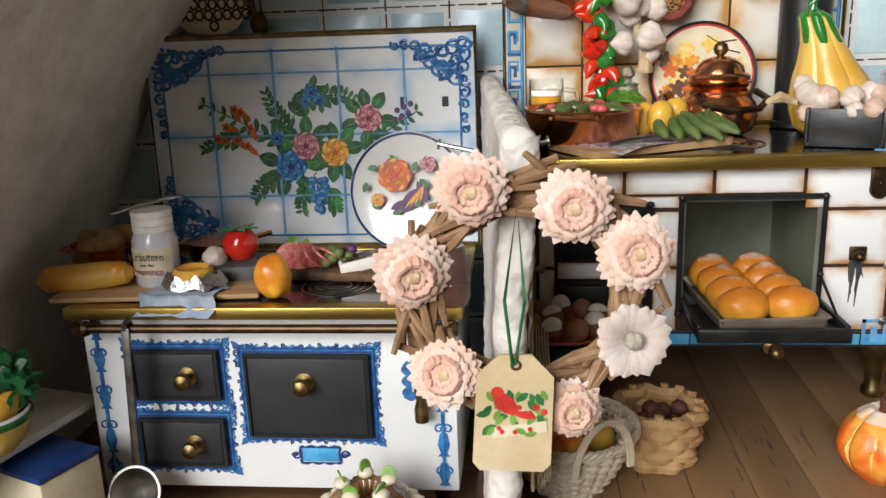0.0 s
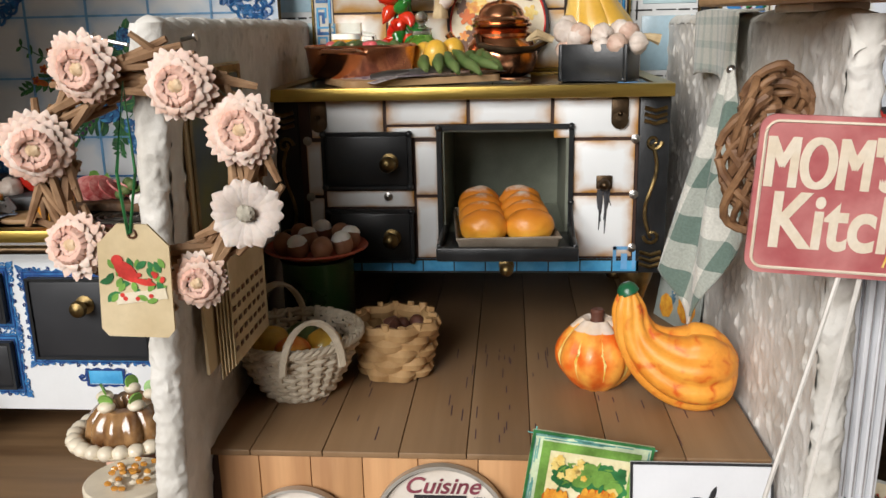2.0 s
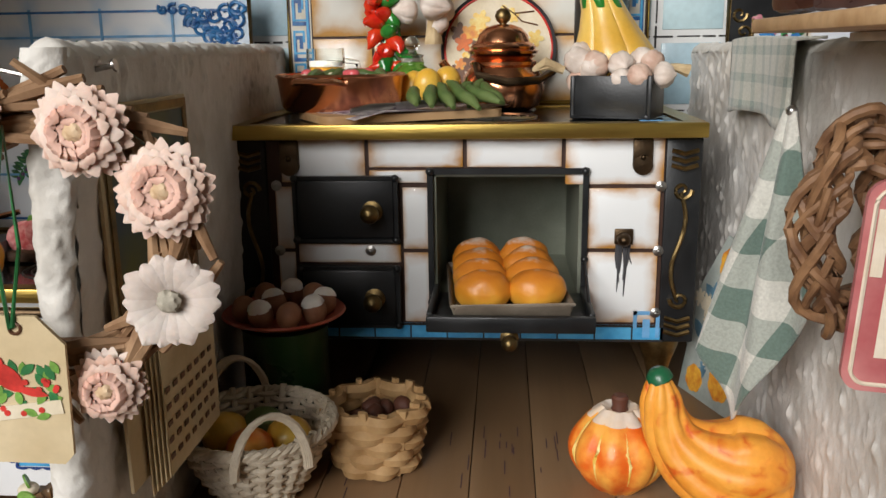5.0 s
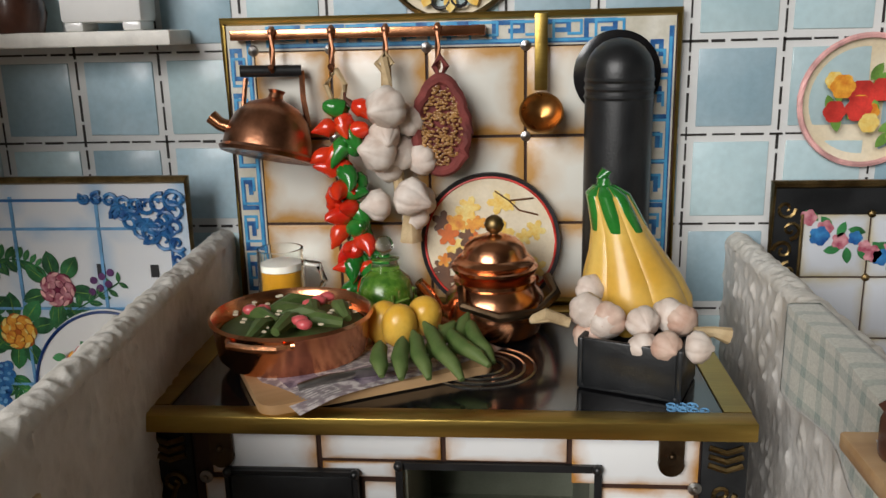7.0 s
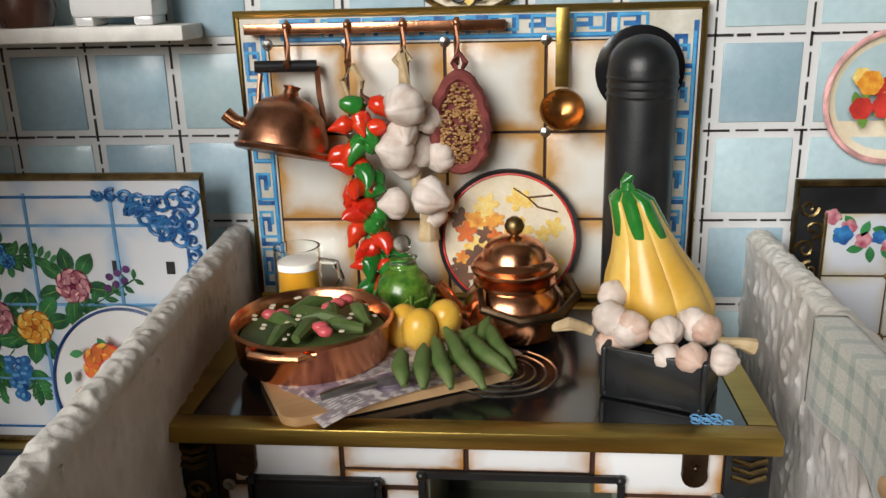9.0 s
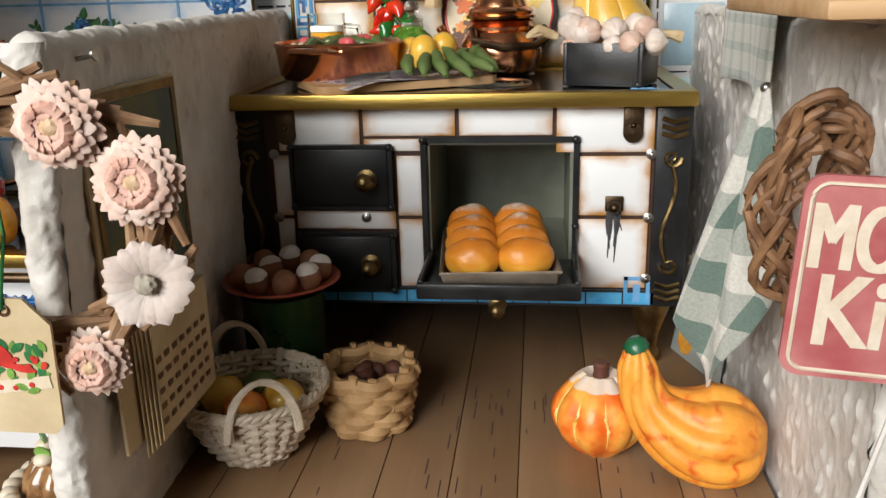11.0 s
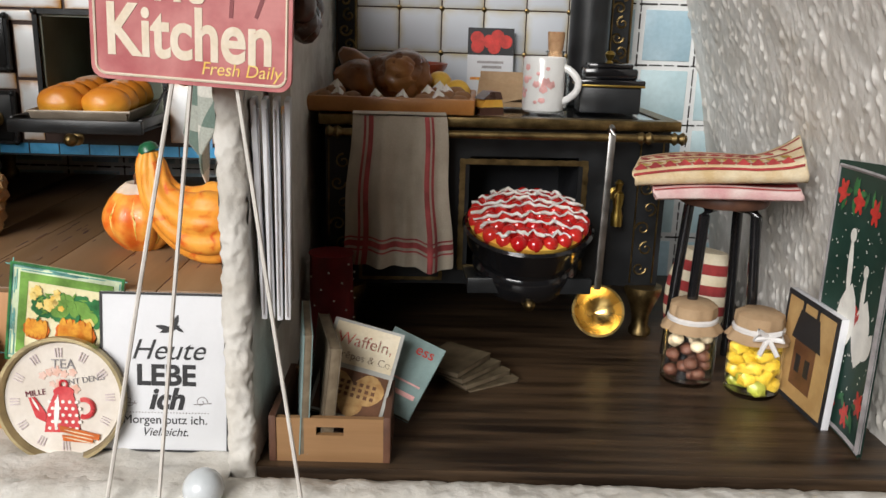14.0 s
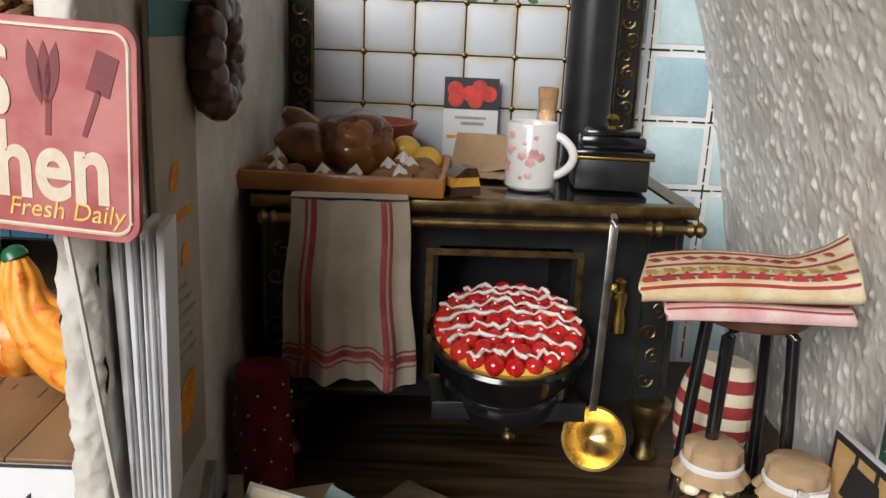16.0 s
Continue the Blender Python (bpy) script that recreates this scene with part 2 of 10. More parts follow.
# ---- mesh helpers (centimetres) ----
class B:
    """Collects shapes into one mesh."""

    def __init__(self):
        self.bm = bmesh.new()
        self.flat = []

    def _add(self, verts, faces, m=None, flat=()):
        vs = [self.bm.verts.new(m @ Vector(v) if m else v) for v in verts]
        for k, f in enumerate(faces):
            try:
                made = self.bm.faces.new([vs[i] for i in f])
                if k in flat:
                    self.flat.append(made)
            except ValueError:
                pass
        return self

    def box(self, x0, x1, y0, y1, z0, z1, bev=0.0, m=None):
        if not bev:
            v = [(x, y, z) for x in (x0, x1) for y in (y0, y1) for z in (z0, z1)]
            return self._add(v, [(0, 1, 3, 2), (4, 6, 7, 5), (0, 4, 5, 1), (2, 3, 7, 6), (0, 2, 6, 4), (1, 5, 7, 3)], m)
        t = bmesh.new()
        tv = [t.verts.new((x, y, z)) for x in (x0, x1) for y in (y0, y1) for z in (z0, z1)]
        for f in ((0, 1, 3, 2), (4, 6, 7, 5), (0, 4, 5, 1), (2, 3, 7, 6), (0, 2, 6, 4), (1, 5, 7, 3)):
            t.faces.new([tv[i] for i in f])
        bmesh.ops.bevel(t, geom=t.edges[:], offset=bev, segments=2, affect="EDGES", profile=0.5)
        t.faces.ensure_lookup_table()
        sides = sorted(range(len(t.faces)), key=lambda i: -t.faces[i].calc_area())[:6]
        return self.join(t, m, set(sides))

    def join(self, t, m=None, flat=()):
        idx = {v: i for i, v in enumerate(t.verts)}
        self._add([v.co.copy() for v in t.verts], [[idx[v] for v in f.verts] for f in t.faces], m, flat)
        t.free()
        return self

    def lathe(self, prof, seg=32, m=None, sq=0.0, squash=(1, 1), lobes=0, lobe=0.0, a0=0.0, a1=2 * math.pi, cap=True):
        """prof: (radius, height) pairs, turned about z. lobes: ribs round the body."""
        full = abs(a1 - a0 - 2 * math.pi) < 1e-6
        cols = seg if full else seg + 1
        vs, fs = [], []
        for r, z in prof:
            for i in range(cols):
                a = a0 + (a1 - a0) * i / seg
                k = 1.0
                if lobes:
                    k = 1 - lobe + lobe * abs(math.cos(a * lobes / 2)) ** 0.6
                if sq:
                    c, s = abs(math.cos(a)), abs(math.sin(a))
                    k *= (c ** (2 + sq) + s ** (2 + sq)) ** (-1 / (2 + sq))
                vs.append((r * k * math.cos(a) * squash[0], r * k * math.sin(a) * squash[1], z))
        for j in range(len(prof) - 1):
            for i in range(seg):
                b = (i + 1) % cols
                fs.append((j * cols + i, j * cols + b, (j + 1) * cols + b, (j + 1) * cols + i))
        if full and cap:
            if prof[0][0] > 1e-4:
                fs.append(tuple(reversed(range(cols))))
            if prof[-1][0] > 1e-4:
                fs.append(tuple((len(prof) - 1) * cols + i for i in range(cols)))
        return self._add(vs, fs, m)

    def tube(self, pts, r, seg=8, m=None, closed=False, flat=1.0, rib=None):
        pts = [Vector(p) for p in pts]
        n = len(pts)
        rs = r if isinstance(r, (list, tuple)) else [r] * n
        vs, fs = [], []
        up = Vector((0.13, 0.21, 1)).normalized()
        for i, p in enumerate(pts):
            d = (pts[(i + 1) % n] - pts[i - 1]) if closed else (pts[min(i + 1, n - 1)] - pts[max(i - 1, 0)])
            d = d.normalized() if d.length > 1e-9 else Vector((0, 0, 1))
            u = d.cross(up)
            u = u.normalized() if u.length > 1e-3 else Vector((1, 0, 0))
            w = u.cross(d)
            for k in range(seg):
                a = 2 * math.pi * k / seg
                kk = 1 - rib[1] + rib[1] * abs(math.cos(a * rib[0] / 2)) ** 0.7 if rib else 1
                vs.append(p + (u * math.cos(a) + w * math.sin(a) * flat) * rs[i] * kk)
        for i in range(n if closed else n - 1):
            j = (i + 1) % n
            for k in range(seg):
                q = (k + 1) % seg
                fs.append((i * seg + k, i * seg + q, j * seg + q, j * seg + k))
        if not closed:
            fs.append(tuple(reversed(range(seg))))
            fs.append(tuple((n - 1) * seg + k for k in range(seg)))
        return self._add(vs, fs, m)

    def blob(self, c, r, sub=3, amp=0.0, freq=1.0, m=None, seed=0.0):
        t = bmesh.new()
        bmesh.ops.create_icosphere(t, subdivisions=sub, radius=1.0)
        r = (r, r, r) if isinstance(r, (int, float)) else r
        for v in t.verts:
            k = 1 + amp * noise.noise(v.co * freq + Vector((seed, seed * 1.7, -seed)))
            v.co = Vector((v.co.x * r[0] * k, v.co.y * r[1] * k, v.co.z * r[2] * k)) + Vector(c)
        return self.join(t, m)

    def grid(self, f, nu, nv, m=None, uv=False):
        """Sheet of f(u, v), u and v from 0 to 1."""
        vs = [f(i / nu, j / nv) for j in range(nv + 1) for i in range(nu + 1)]
        w = nu + 1
        fs = [(j * w + i, j * w + i + 1, (j + 1) * w + i + 1, (j + 1) * w + i) for j in range(nv) for i in range(nu)]
        self._add(vs, fs, m)
        return self

    def poly(self, pts, m=None, t=0.0):
        """A flat outline in x and z, t thick towards -y."""
        n = len(pts)
        if not t:
            return self._add([(x, 0, z) for x, z in pts], [tuple(range(n))], m)
        vs = [(x, -t, z) for x, z in pts] + [(x, 0, z) for x, z in pts]
        return self._add(vs, [tuple(range(n)), tuple(reversed(range(n, 2 * n)))] + [(i, (i + 1) % n, n + (i + 1) % n, n + i) for i in range(n)], m)


def thing(name, at=(0, 0, 0), rot=(0, 0, 0), label="", category="", group="", kind=""):
    ob = new(name)
    ob.empty_display_size = 0.005
    ob.matrix_world = pose(at[0] * K, at[1] * K, at[2] * K, *rot)
    return tagged(ob, label, category, group, kind)


def mesh_of(name, b, material, smooth=40, uvscale=None):
    bm = b.bm
    bmesh.ops.recalc_face_normals(bm, faces=bm.faces[:])
    if uvscale:
        lay = bm.loops.layers.uv.new("uv")
        for f in bm.faces:
            for lp in f.loops:
                lp[lay].uv = uvscale(lp.vert.co)
    bmesh.ops.scale(bm, vec=(K, K, K), verts=bm.verts[:])
    me = bpy.data.meshes.new(name)
    if smooth:
        for f in bm.faces:
            f.smooth = True
        for f in b.flat:
            f.smooth = False
    bm.to_mesh(me)
    bm.free()
    if smooth:
        me.set_sharp_from_angle(angle=radians(smooth))
    me.materials.append(material)
    return me


def part(name, b, material, parent=None, label="", at=(0, 0, 0), rot=(0, 0, 0), smooth=40, kind="", uvscale=None):
    ob = new(name, mesh_of(name, b, material, smooth, uvscale))
    ob.parent = parent
    ob.matrix_local = pose(at[0] * K, at[1] * K, at[2] * K, *rot)
    ob.visible_shadow = not material.name.startswith("clear_glass")
    return tagged(ob, label, kind=kind)


def single(name, b, material, label, category, at=(0, 0, 0), rot=(0, 0, 0), kind="", group="", smooth=40, uvscale=None):
    ob = part(name, b, material, None, "", at, rot, smooth, "", uvscale)
    return tagged(ob, label, category, group, kind)


def pieces(name, mesh, places, parent):
    """Alike pieces on one mesh, each an object under its parent."""
    for m in places:
        ob = new(name, mesh)
        ob.parent = parent
        ob.matrix_local = m


def at(x, y, z, rx=0, ry=0, rz=0):
    return pose(x * K, y * K, z * K, rx, ry, rz)


def words(text, size, material, parent, x, y, z, name="lettering", rot=(90, 0, 0), align="CENTER", shear=0.0, wide=1.0, thick=0.0, track=1.0):
    c = bpy.data.curves.new(name, "FONT")
    c.body, c.size, c.align_x, c.shear, c.extrude, c.offset, c.space_character, c.resolution_u = text, size, align, shear, 0.004, thick, track, 6
    tmp = new("tmp", c)
    me = bpy.data.meshes.new_from_object(tmp.evaluated_get(bpy.context.evaluated_depsgraph_get()))
    bpy.data.objects.remove(tmp)
    me.transform(Matrix.Diagonal((K, K, K, 1)))
    for f in me.polygons:
        f.use_smooth = False
    me.materials.clear()
    me.materials.append(material)
    ob = new(name, me)
    ob.parent = parent
    ob.matrix_local = at(x, y, z, *rot) @ Matrix.Diagonal((wide, 1, 1, 1))
    return ob


def arc(cx, cz, r, a0, a1, n=16, y=0.0):
    return [(cx + r * math.cos(radians(a0 + (a1 - a0) * i / n)), y, cz + r * math.sin(radians(a0 + (a1 - a0) * i / n))) for i in range(n + 1)]


def rnd(a, b):
    return random.uniform(a, b)

# ---- the room round the dolls' house: an unseen shell added to shape the light ----
room = thing("room", label="unseen dim room shell added to shape the light round the dolls' house", category="room", kind="structure")
part("room_floor", B().box(-300, 300, -150, 150, -78, -75), ROOM_FLOOR, room)
part("room_ceiling", B().box(-300, 300, -150, 150, 165, 170), ROOM_WALL, room)
part("room_wall_back", B().box(-300, 300, 60, 66, -75, 165), ROOM_WALL, room)
part("room_wall_left", B().box(-306, -300, -150, 66, -75, 165), ROOM_WALL, room)
part("room_wall_right", B().box(300, 306, -150, 66, -75, 165), ROOM_WALL, room)
part("room_wall_front", B().box(-300, 300, -156, -150, -75, 10).box(-300, 300, -156, -150, 140, 165).box(-300, -125, -156, -150, 10, 140).box(-5, 300, -156, -150, 10, 140), ROOM_WALL, room)

table = thing("table", (5, 5, -5.4), label="dark wooden table under the dolls' house", category="table")
part("tabletop", B().box(-70, 70, -22, 40, -3, 0, 0.4), TABLE, table)
for lx in (-64, 64):
    for ly in (-17, 35):
        part("leg", B().box(lx - 3, lx + 3, ly - 3, ly + 3, -69.6, -3, 0.3), TABLE, table)


# ---- the dolls' house: base, floors, walls ----
def rough_slab(f, nu, nv, amp, freq, thick, fleck=0.0, crumple=0.0):
    """A plaster sheet over f(u, v) -> (point, normal) with a hand-made relief."""
    def g(u, v):
        p, nn = f(u, v)
        p, nn = Vector(p), Vector(nn)
        d = noise.noise(p * freq) * amp + abs(noise.noise(p * freq * 2.3)) * amp * 0.8
        q = Vector((p.x * 7, p.y * 7, p.z * 3.4))
        d += max(0.0, noise.noise(q) - 0.15) * fleck * 0.75
        if crumple:
            d += (1 - abs(noise.noise(p * 2.6 + Vector((0, 0, 9)))) * 2.2) * crumple + (1 - abs(noise.noise(p * 5.5)) * 2) * crumple * 0.5
        return p + nn * (d + thick)
    return g


base = thing("floor_base", label="white plastered base board with rough paper edge", category="base", kind="structure")
part("base_board", B().box(-15, 24, -9.1, 6.6, -5.4, -3.9, 0.3), PLASTER_EDGE, base)


def base_rim(u, v):
    x = -15 + 39 * u
    a = math.pi * (0.0 + 1.0 * v)
    return (x, -8.35 - 0.75 * math.cos(math.pi - a) * -1, -3.95 + 0.5 * math.sin(a)), (0, -math.cos(a) * 0.5, math.sin(a))


part("base_rim", B().grid(rough_slab(base_rim, 0, 0, 0.05, 1.6, -0.02, 0, 0.04), 520, 22), PLASTER_EDGE, base)

floor_left = single("floor_left", B().box(-14, -0.5, -7.7, 5.6, -3.9, -3.4), OAK_FLOOR, "oak-grained floor of the side kitchen", "floor", kind="structure")
floor_right = single("floor_right", B().box(10.5, 23.5, -7.7, 5.6, -3.9, -3.4), DARK_FLOOR, "dark oak-grained wooden floor", "floor", kind="structure")
ledge = single("floor_ledge", B().grid(rough_slab(lambda u, v: ((-0.4 + 10.6 * u, -8.3 + 2.0 * v, -3.45), (0, 0, 1)), 0, 0, 0.07, 1.8, 0), 70, 16), PLASTER_EDGE, "white plaster ledge in front of the step", "ledge", kind="structure")


def partition(name, inner, outer, z_top, y0, y1, label, lean=0.0):
    """A plastered partition between two rooms. inner and outer: x at the front and the back of each face."""
    w = thing(name, label=label, category="wall", kind="structure")
    z0 = -3.6
    mid = lambda s: (inner[s] + outer[s]) / 2
    sgn = 1 if inner[0] > outer[0] else -1

    def face(side, s):
        def f(u, v):
            y = y0 + (y1 - y0) * u
            z = z0 + (z_top - 0.1 - z0) * v
            return (side[0] + (side[1] - side[0]) * u + lean * (z - 2) * (1 - u), y, z), (s, 0, 0)
        return f
    part("plaster_face", B().grid(rough_slab(face(inner, sgn), 0, 0, 0.02, 1.2, -0.03, 0.14), 220, 170), PLASTER, w)
    part("plaster_face", B().grid(rough_slab(face(outer, -sgn), 0, 0, 0.02, 1.2, -0.03, 0.12), 150, 110), PLASTER, w)
    half = abs(inner[0] - outer[0]) / 2

    def front(u, v):
        a = math.pi * u
        z = z0 + (z_top - z0) * v
        return (mid(0) - half * math.cos(a) + lean * (z - 2), y0 - 0.22 * math.sin(a), z), (-math.cos(a), -math.sin(a), 0)
    part("plaster_edge", B().grid(rough_slab(front, 0, 0, 0.035, 1.7, -0.05, 0.03, 0.035), 28, 330), PLASTER_EDGE, w)

    def top(u, v):
        a = math.pi * u
        return (inner[0] + (inner[1] - inner[0]) * v + (mid(0) - inner[0]) * (1 - math.cos(a)) + lean * (z_top - 2) * (1 - v), y0 - 0.2 + (y1 - y0 + 0.2) * v, z_top - 0.12 + 0.2 * math.sin(a) - 0.5 * max(0.0, 1 - v / 0.03) ** 2), (0, 0, 1)
    part("plaster_top", B().grid(rough_slab(top, 0, 0, 0.04, 1.8, -0.04, 0.04, 0.035), 24, 330), PLASTER_EDGE, w)
    lo, hi = min(inner[0], outer[0]), max(inner[0], outer[0])
    part("plaster_core", B().box(lo + 0.15, hi - 0.15, y0 - 0.14, y0 + 1.2, z0, z_top - 0.3, 0.03, Matrix(((1, 0, lean, -2 * lean), (0, 1, 0, 0), (0, 0, 1, 0), (0, 0, 0, 1)))), PLASTER_EDGE, w)
    return w


wall_left = partition("wall_left", (0.08, -0.62), (-0.46, -1.15), 7.25, -7.7, 5.6, "rough white plastered partition wall with torn paper edge", 0.055)
wall_right = partition("wall_right", (10.13, 10.05), (10.66, 10.6), 7.15, -7.7, 5.6, "rough white plastered partition wall with torn paper edge")

# curved outer walls: they lean in over the side rooms
def outer_profile(z, sign):
    if sign > 0:
        return 23.3 - 0.014 * max(0.0, z + 3.4) ** 2 - 0.057 * (z + 3.4)
    return 23.2 - 0.026 * max(0.0, z + 3.4) ** 2 - 0.03 * (z + 3.4)


def outer_wall(name, sign, x_mid, label):
    w = thing(name, label=label, category="wall", kind="structure")

    def inside(u, v):
        z = -3.6 + 17.5 * v
        y = -7.9 + 13.6 * u
        return (x_mid + sign * (outer_profile(z, sign) - 5.0), y, z), (-sign, 0, 0)
    part("plaster_face", B().grid(rough_slab(inside, 0, 0, 0.03, 1.0, 0, 0.15), 250, 300), PLASTER, w)

    def outside(u, v):
        z = -3.6 + 17.5 * v
        y = -7.9 + 13.6 * u
        return (x_mid + sign * (outer_profile(z, sign) - 4.0), y, z), (sign, 0, 0)
    part("plaster_face", B().grid(rough_slab(outside, 0, 0, 0.10, 2.0, 0), 40, 60), PLASTER, w)

    def edge(u, v):
        z = -3.6 + 17.5 * v
        a = math.pi * u
        return (x_mid + sign * (outer_profile(z, sign) - 4.5 - 0.5 * math.cos(a)), -7.9 - 0.35 * math.sin(a), z), (-math.cos(a) * sign, -math.sin(a), 0)
    part("plaster_edge", B().grid(rough_slab(edge, 0, 0, 0.06, 1.8, -0.03, 0, 0.045), 26, 330), PLASTER_EDGE, w)
    return w


outer_wall("wall_east", 1, 5.0, "bright rough plastered outer wall that curves inwards")
outer_wall("wall_west", -1, 4.0, "shaded rough plastered outer wall that curves inwards")

# back wall: grouted board, each painted tile a piece of its own, dashed ink lines in the joints
wall_back = thing("wall_north", label="back wall of pale blue hand-painted tiles with dashed joints", category="wall", kind="structure")
part("wall_board", B().box(-16, 25, 5.62, 6.2, -3.9, 15.5), GROUT, wall_back)


lines_x, lines_z = [9.13 + 1.85 * k for k in range(-14, 9)], [9.3 + 1.89 * k for k in range(-7, 4)]
tile_mesh = [mesh_of("tile", B().box(-0.76, 0.76, -0.025, 0.02, -0.78, 0.78, 0.02), m) for m in (TILE_BLUE, TILE_BLUE, TILE_MID)]
for i in range(len(lines_x) - 1):
    for j in range(len(lines_z) - 1):
        ob = new("tile", tile_mesh[(i * 5 + j * 3) % 3 if (i + 2 * j) % 4 else 2])
        ob.parent = wall_back
        ob.matrix_local = at(lines_x[i] + 0.925 + rnd(-.02, .02), 5.61, lines_z[j] + 0.945 + rnd(-.02, .02), 0, rnd(-.6, .6), 0)
dash = B()
for x in lines_x:
    z = -3.9
    while z < 15:
        l = rnd(0.25, 0.6)
        dash.box(x - 0.022 + rnd(-.012, .012), x + 0.022, 5.605, 5.63, z, z + l)
        z += l + rnd(0.05, 0.12)
for z in lines_z:
    x = -16
    while x < 25:
        l = rnd(0.25, 0.6)
        dash.box(x, x + l, 5.605, 5.63, z - 0.025 + rnd(-.012, .012), z + 0.022)
        x += l + rnd(0.05, 0.12)
part("joint_dash", dash, INK, wall_back, "dashed black joint lines", kind="stuff", smooth=0)

# ---- stoves ----
def ring_poly(x0, x1, z0, z1, w, y, wave=0.0, n=14, t=0.02):
    """A flat picture-frame ring with a scalloped outer edge, lying on the plane y."""
    b = B()
    def side(pa, pb, na, nb, out):
        k = max(4, int(n * math.dist(pa, pb)))
        vs, fs = [], []
        for i in range(k + 1):
            u = i / k
            bulge = wave * (abs(math.sin(u * math.pi * k / 4)) - 0.4) if 0 < i < k else 0
            o = (pa[0] + (pb[0] - pa[0]) * u + out[0] * bulge, pa[1] + (pb[1] - pa[1]) * u + out[1] * bulge)
            q = (na[0] + (nb[0] - na[0]) * u, na[1] + (nb[1] - na[1]) * u)
            vs += [(o[0], y - t, o[1]), (q[0], y - t, q[1]), (o[0], y, o[1])]
        for i in range(k):
            fs += [(3 * i, 3 * i + 1, 3 * i + 4, 3 * i + 3), (3 * i + 2, 3 * i, 3 * i + 3, 3 * i + 5)]
        b._add(vs, fs)
    o = [(x0, z0), (x1, z0), (x1, z1), (x0, z1)]
    q = [(x0 + w, z0 + w), (x1 - w, z0 + w), (x1 - w, z1 - w), (x0 + w, z1 - w)]
    for i, d in enumerate([(0, -1), (1, 0), (0, 1), (-1, 0)]):
        j = (i + 1) % 4
        side(o[i], o[j], q[i], q[j], d)
    return b


def curl(b, cx, cz, r, y, turn=1, start=0, w=0.03, loops=1.2):
    """A small flat scroll."""
    pts = []
    for i in range(15):
        u = i / 14
        a = radians(start) + turn * 2 * math.pi * loops * u
        rr = r * (1 - 0.8 * u)
        pts.append((cx + rr * math.cos(a), y, cz + rr * math.sin(a)))
    return b.tube(pts, [w * (1 - 0.4 * i / 14) for i in range(15)], 5)


def leaf_pts(cx, cz, l, w, a):
    out = []
    for i in range(12):
        u = i / 6 if i <= 6 else (12 - i) / 6
        s = 1 if i <= 6 else -1
        x, z = l * (u - 0.5), s * w * math.sin(math.pi * u) ** 0.8
        out.append((cx + x * math.cos(a) - z * math.sin(a), cz + x * math.sin(a) + z * math.cos(a)))
    return out


def scroll_frame(parent, x0, x1, z0, z1, y, w=0.22):
    """A narrow printed frame with a lacy outer edge of scrolls."""
    fr = part("blue_scroll_frame", ring_poly(x0 - w * 0.62, x1 + w * 0.62, z0 - w * 0.62, z1 + w * 0.62, w * 0.62, y, 0.05), BLUE, parent, "printed cobalt blue scroll frame")
    part("dark_line", ring_poly(x0 - 0.05, x1 + 0.05, z0 - 0.05, z1 + 0.05, 0.035, y - 0.024, 0.0), BLUE_DEEP, fr)
    part("dark_line", ring_poly(x0 - 0.13, x1 + 0.13, z0 - 0.13, z1 + 0.13, 0.02, y - 0.024, 0.03), BLUE_DEEP, fr)
    b, c = B(), B()
    for cx, cz, sx, sz in ((x0, z0, -1, -1), (x1, z0, 1, -1), (x0, z1, -1, 1), (x1, z1, 1, 1)):
        b.poly(leaf_pts(cx + sx * 0.2, cz + sz * 0.2, 0.3, 0.06, sx * sz * 0.8), pose(0, y, 0), 0.02)
        for k in range(3):
            curl(b, cx + sx * 0.18 - sx * 0.17 * k, cz + sz * (0.2 - 0.02 * k), 0.09, y - 0.015, sx * sz, 40 * k, 0.026)
            curl(b, cx + sx * 0.2, cz + sz * 0.16 - sz * 0.17 * k, 0.085, y - 0.015, -sx * sz, 90 * k, 0.026)
    for along, lo, hi in ((0, x0, x1), (1, z0, z1)):
        n = int((hi - lo) / 0.21)
        for k in range(n):
            u = lo + (hi - lo) * (k + 0.5) / n
            for edge, sg in (((z0, -1), (z1, 1)) if along == 0 else ((x0, -1), (x1, 1))):
                d = edge + sg * (0.17 if k % 2 else 0.2)
                (curl(b if k % 2 else c, u, d, 0.055, y - 0.016, sg if k % 2 else -sg, 60 * k, 0.018) if along == 0 else curl(b if k % 2 else c, d, u, 0.055, y - 0.016, sg if k % 2 else -sg, 60 * k, 0.018))
    part("scroll_edge", b, BLUE, fr, kind="stuff")
    part("scroll_line", c, BLUE_DEEP, fr, kind="stuff")
    return fr


PALE_BLUE = plain("pale_blue_print", (0.14, 0.34, 0.58), 0.35, var=0.2)


def knob(parent, x, y, z, r=0.17, material=None):
    b = B().lathe([(r * 1.1, 0), (r * 1.1, 0.04), (r * 0.45, 0.08), (r * 0.4, 0.2), (r * 0.8, 0.26), (r, 0.36), (r * 0.85, 0.46), (r * 0.4, 0.52), (0, 0.53)], 20)
    return part("knob", b, material or BRASS_OLD, parent, "round brass knob", (x, y, z), (90, 0, 0))


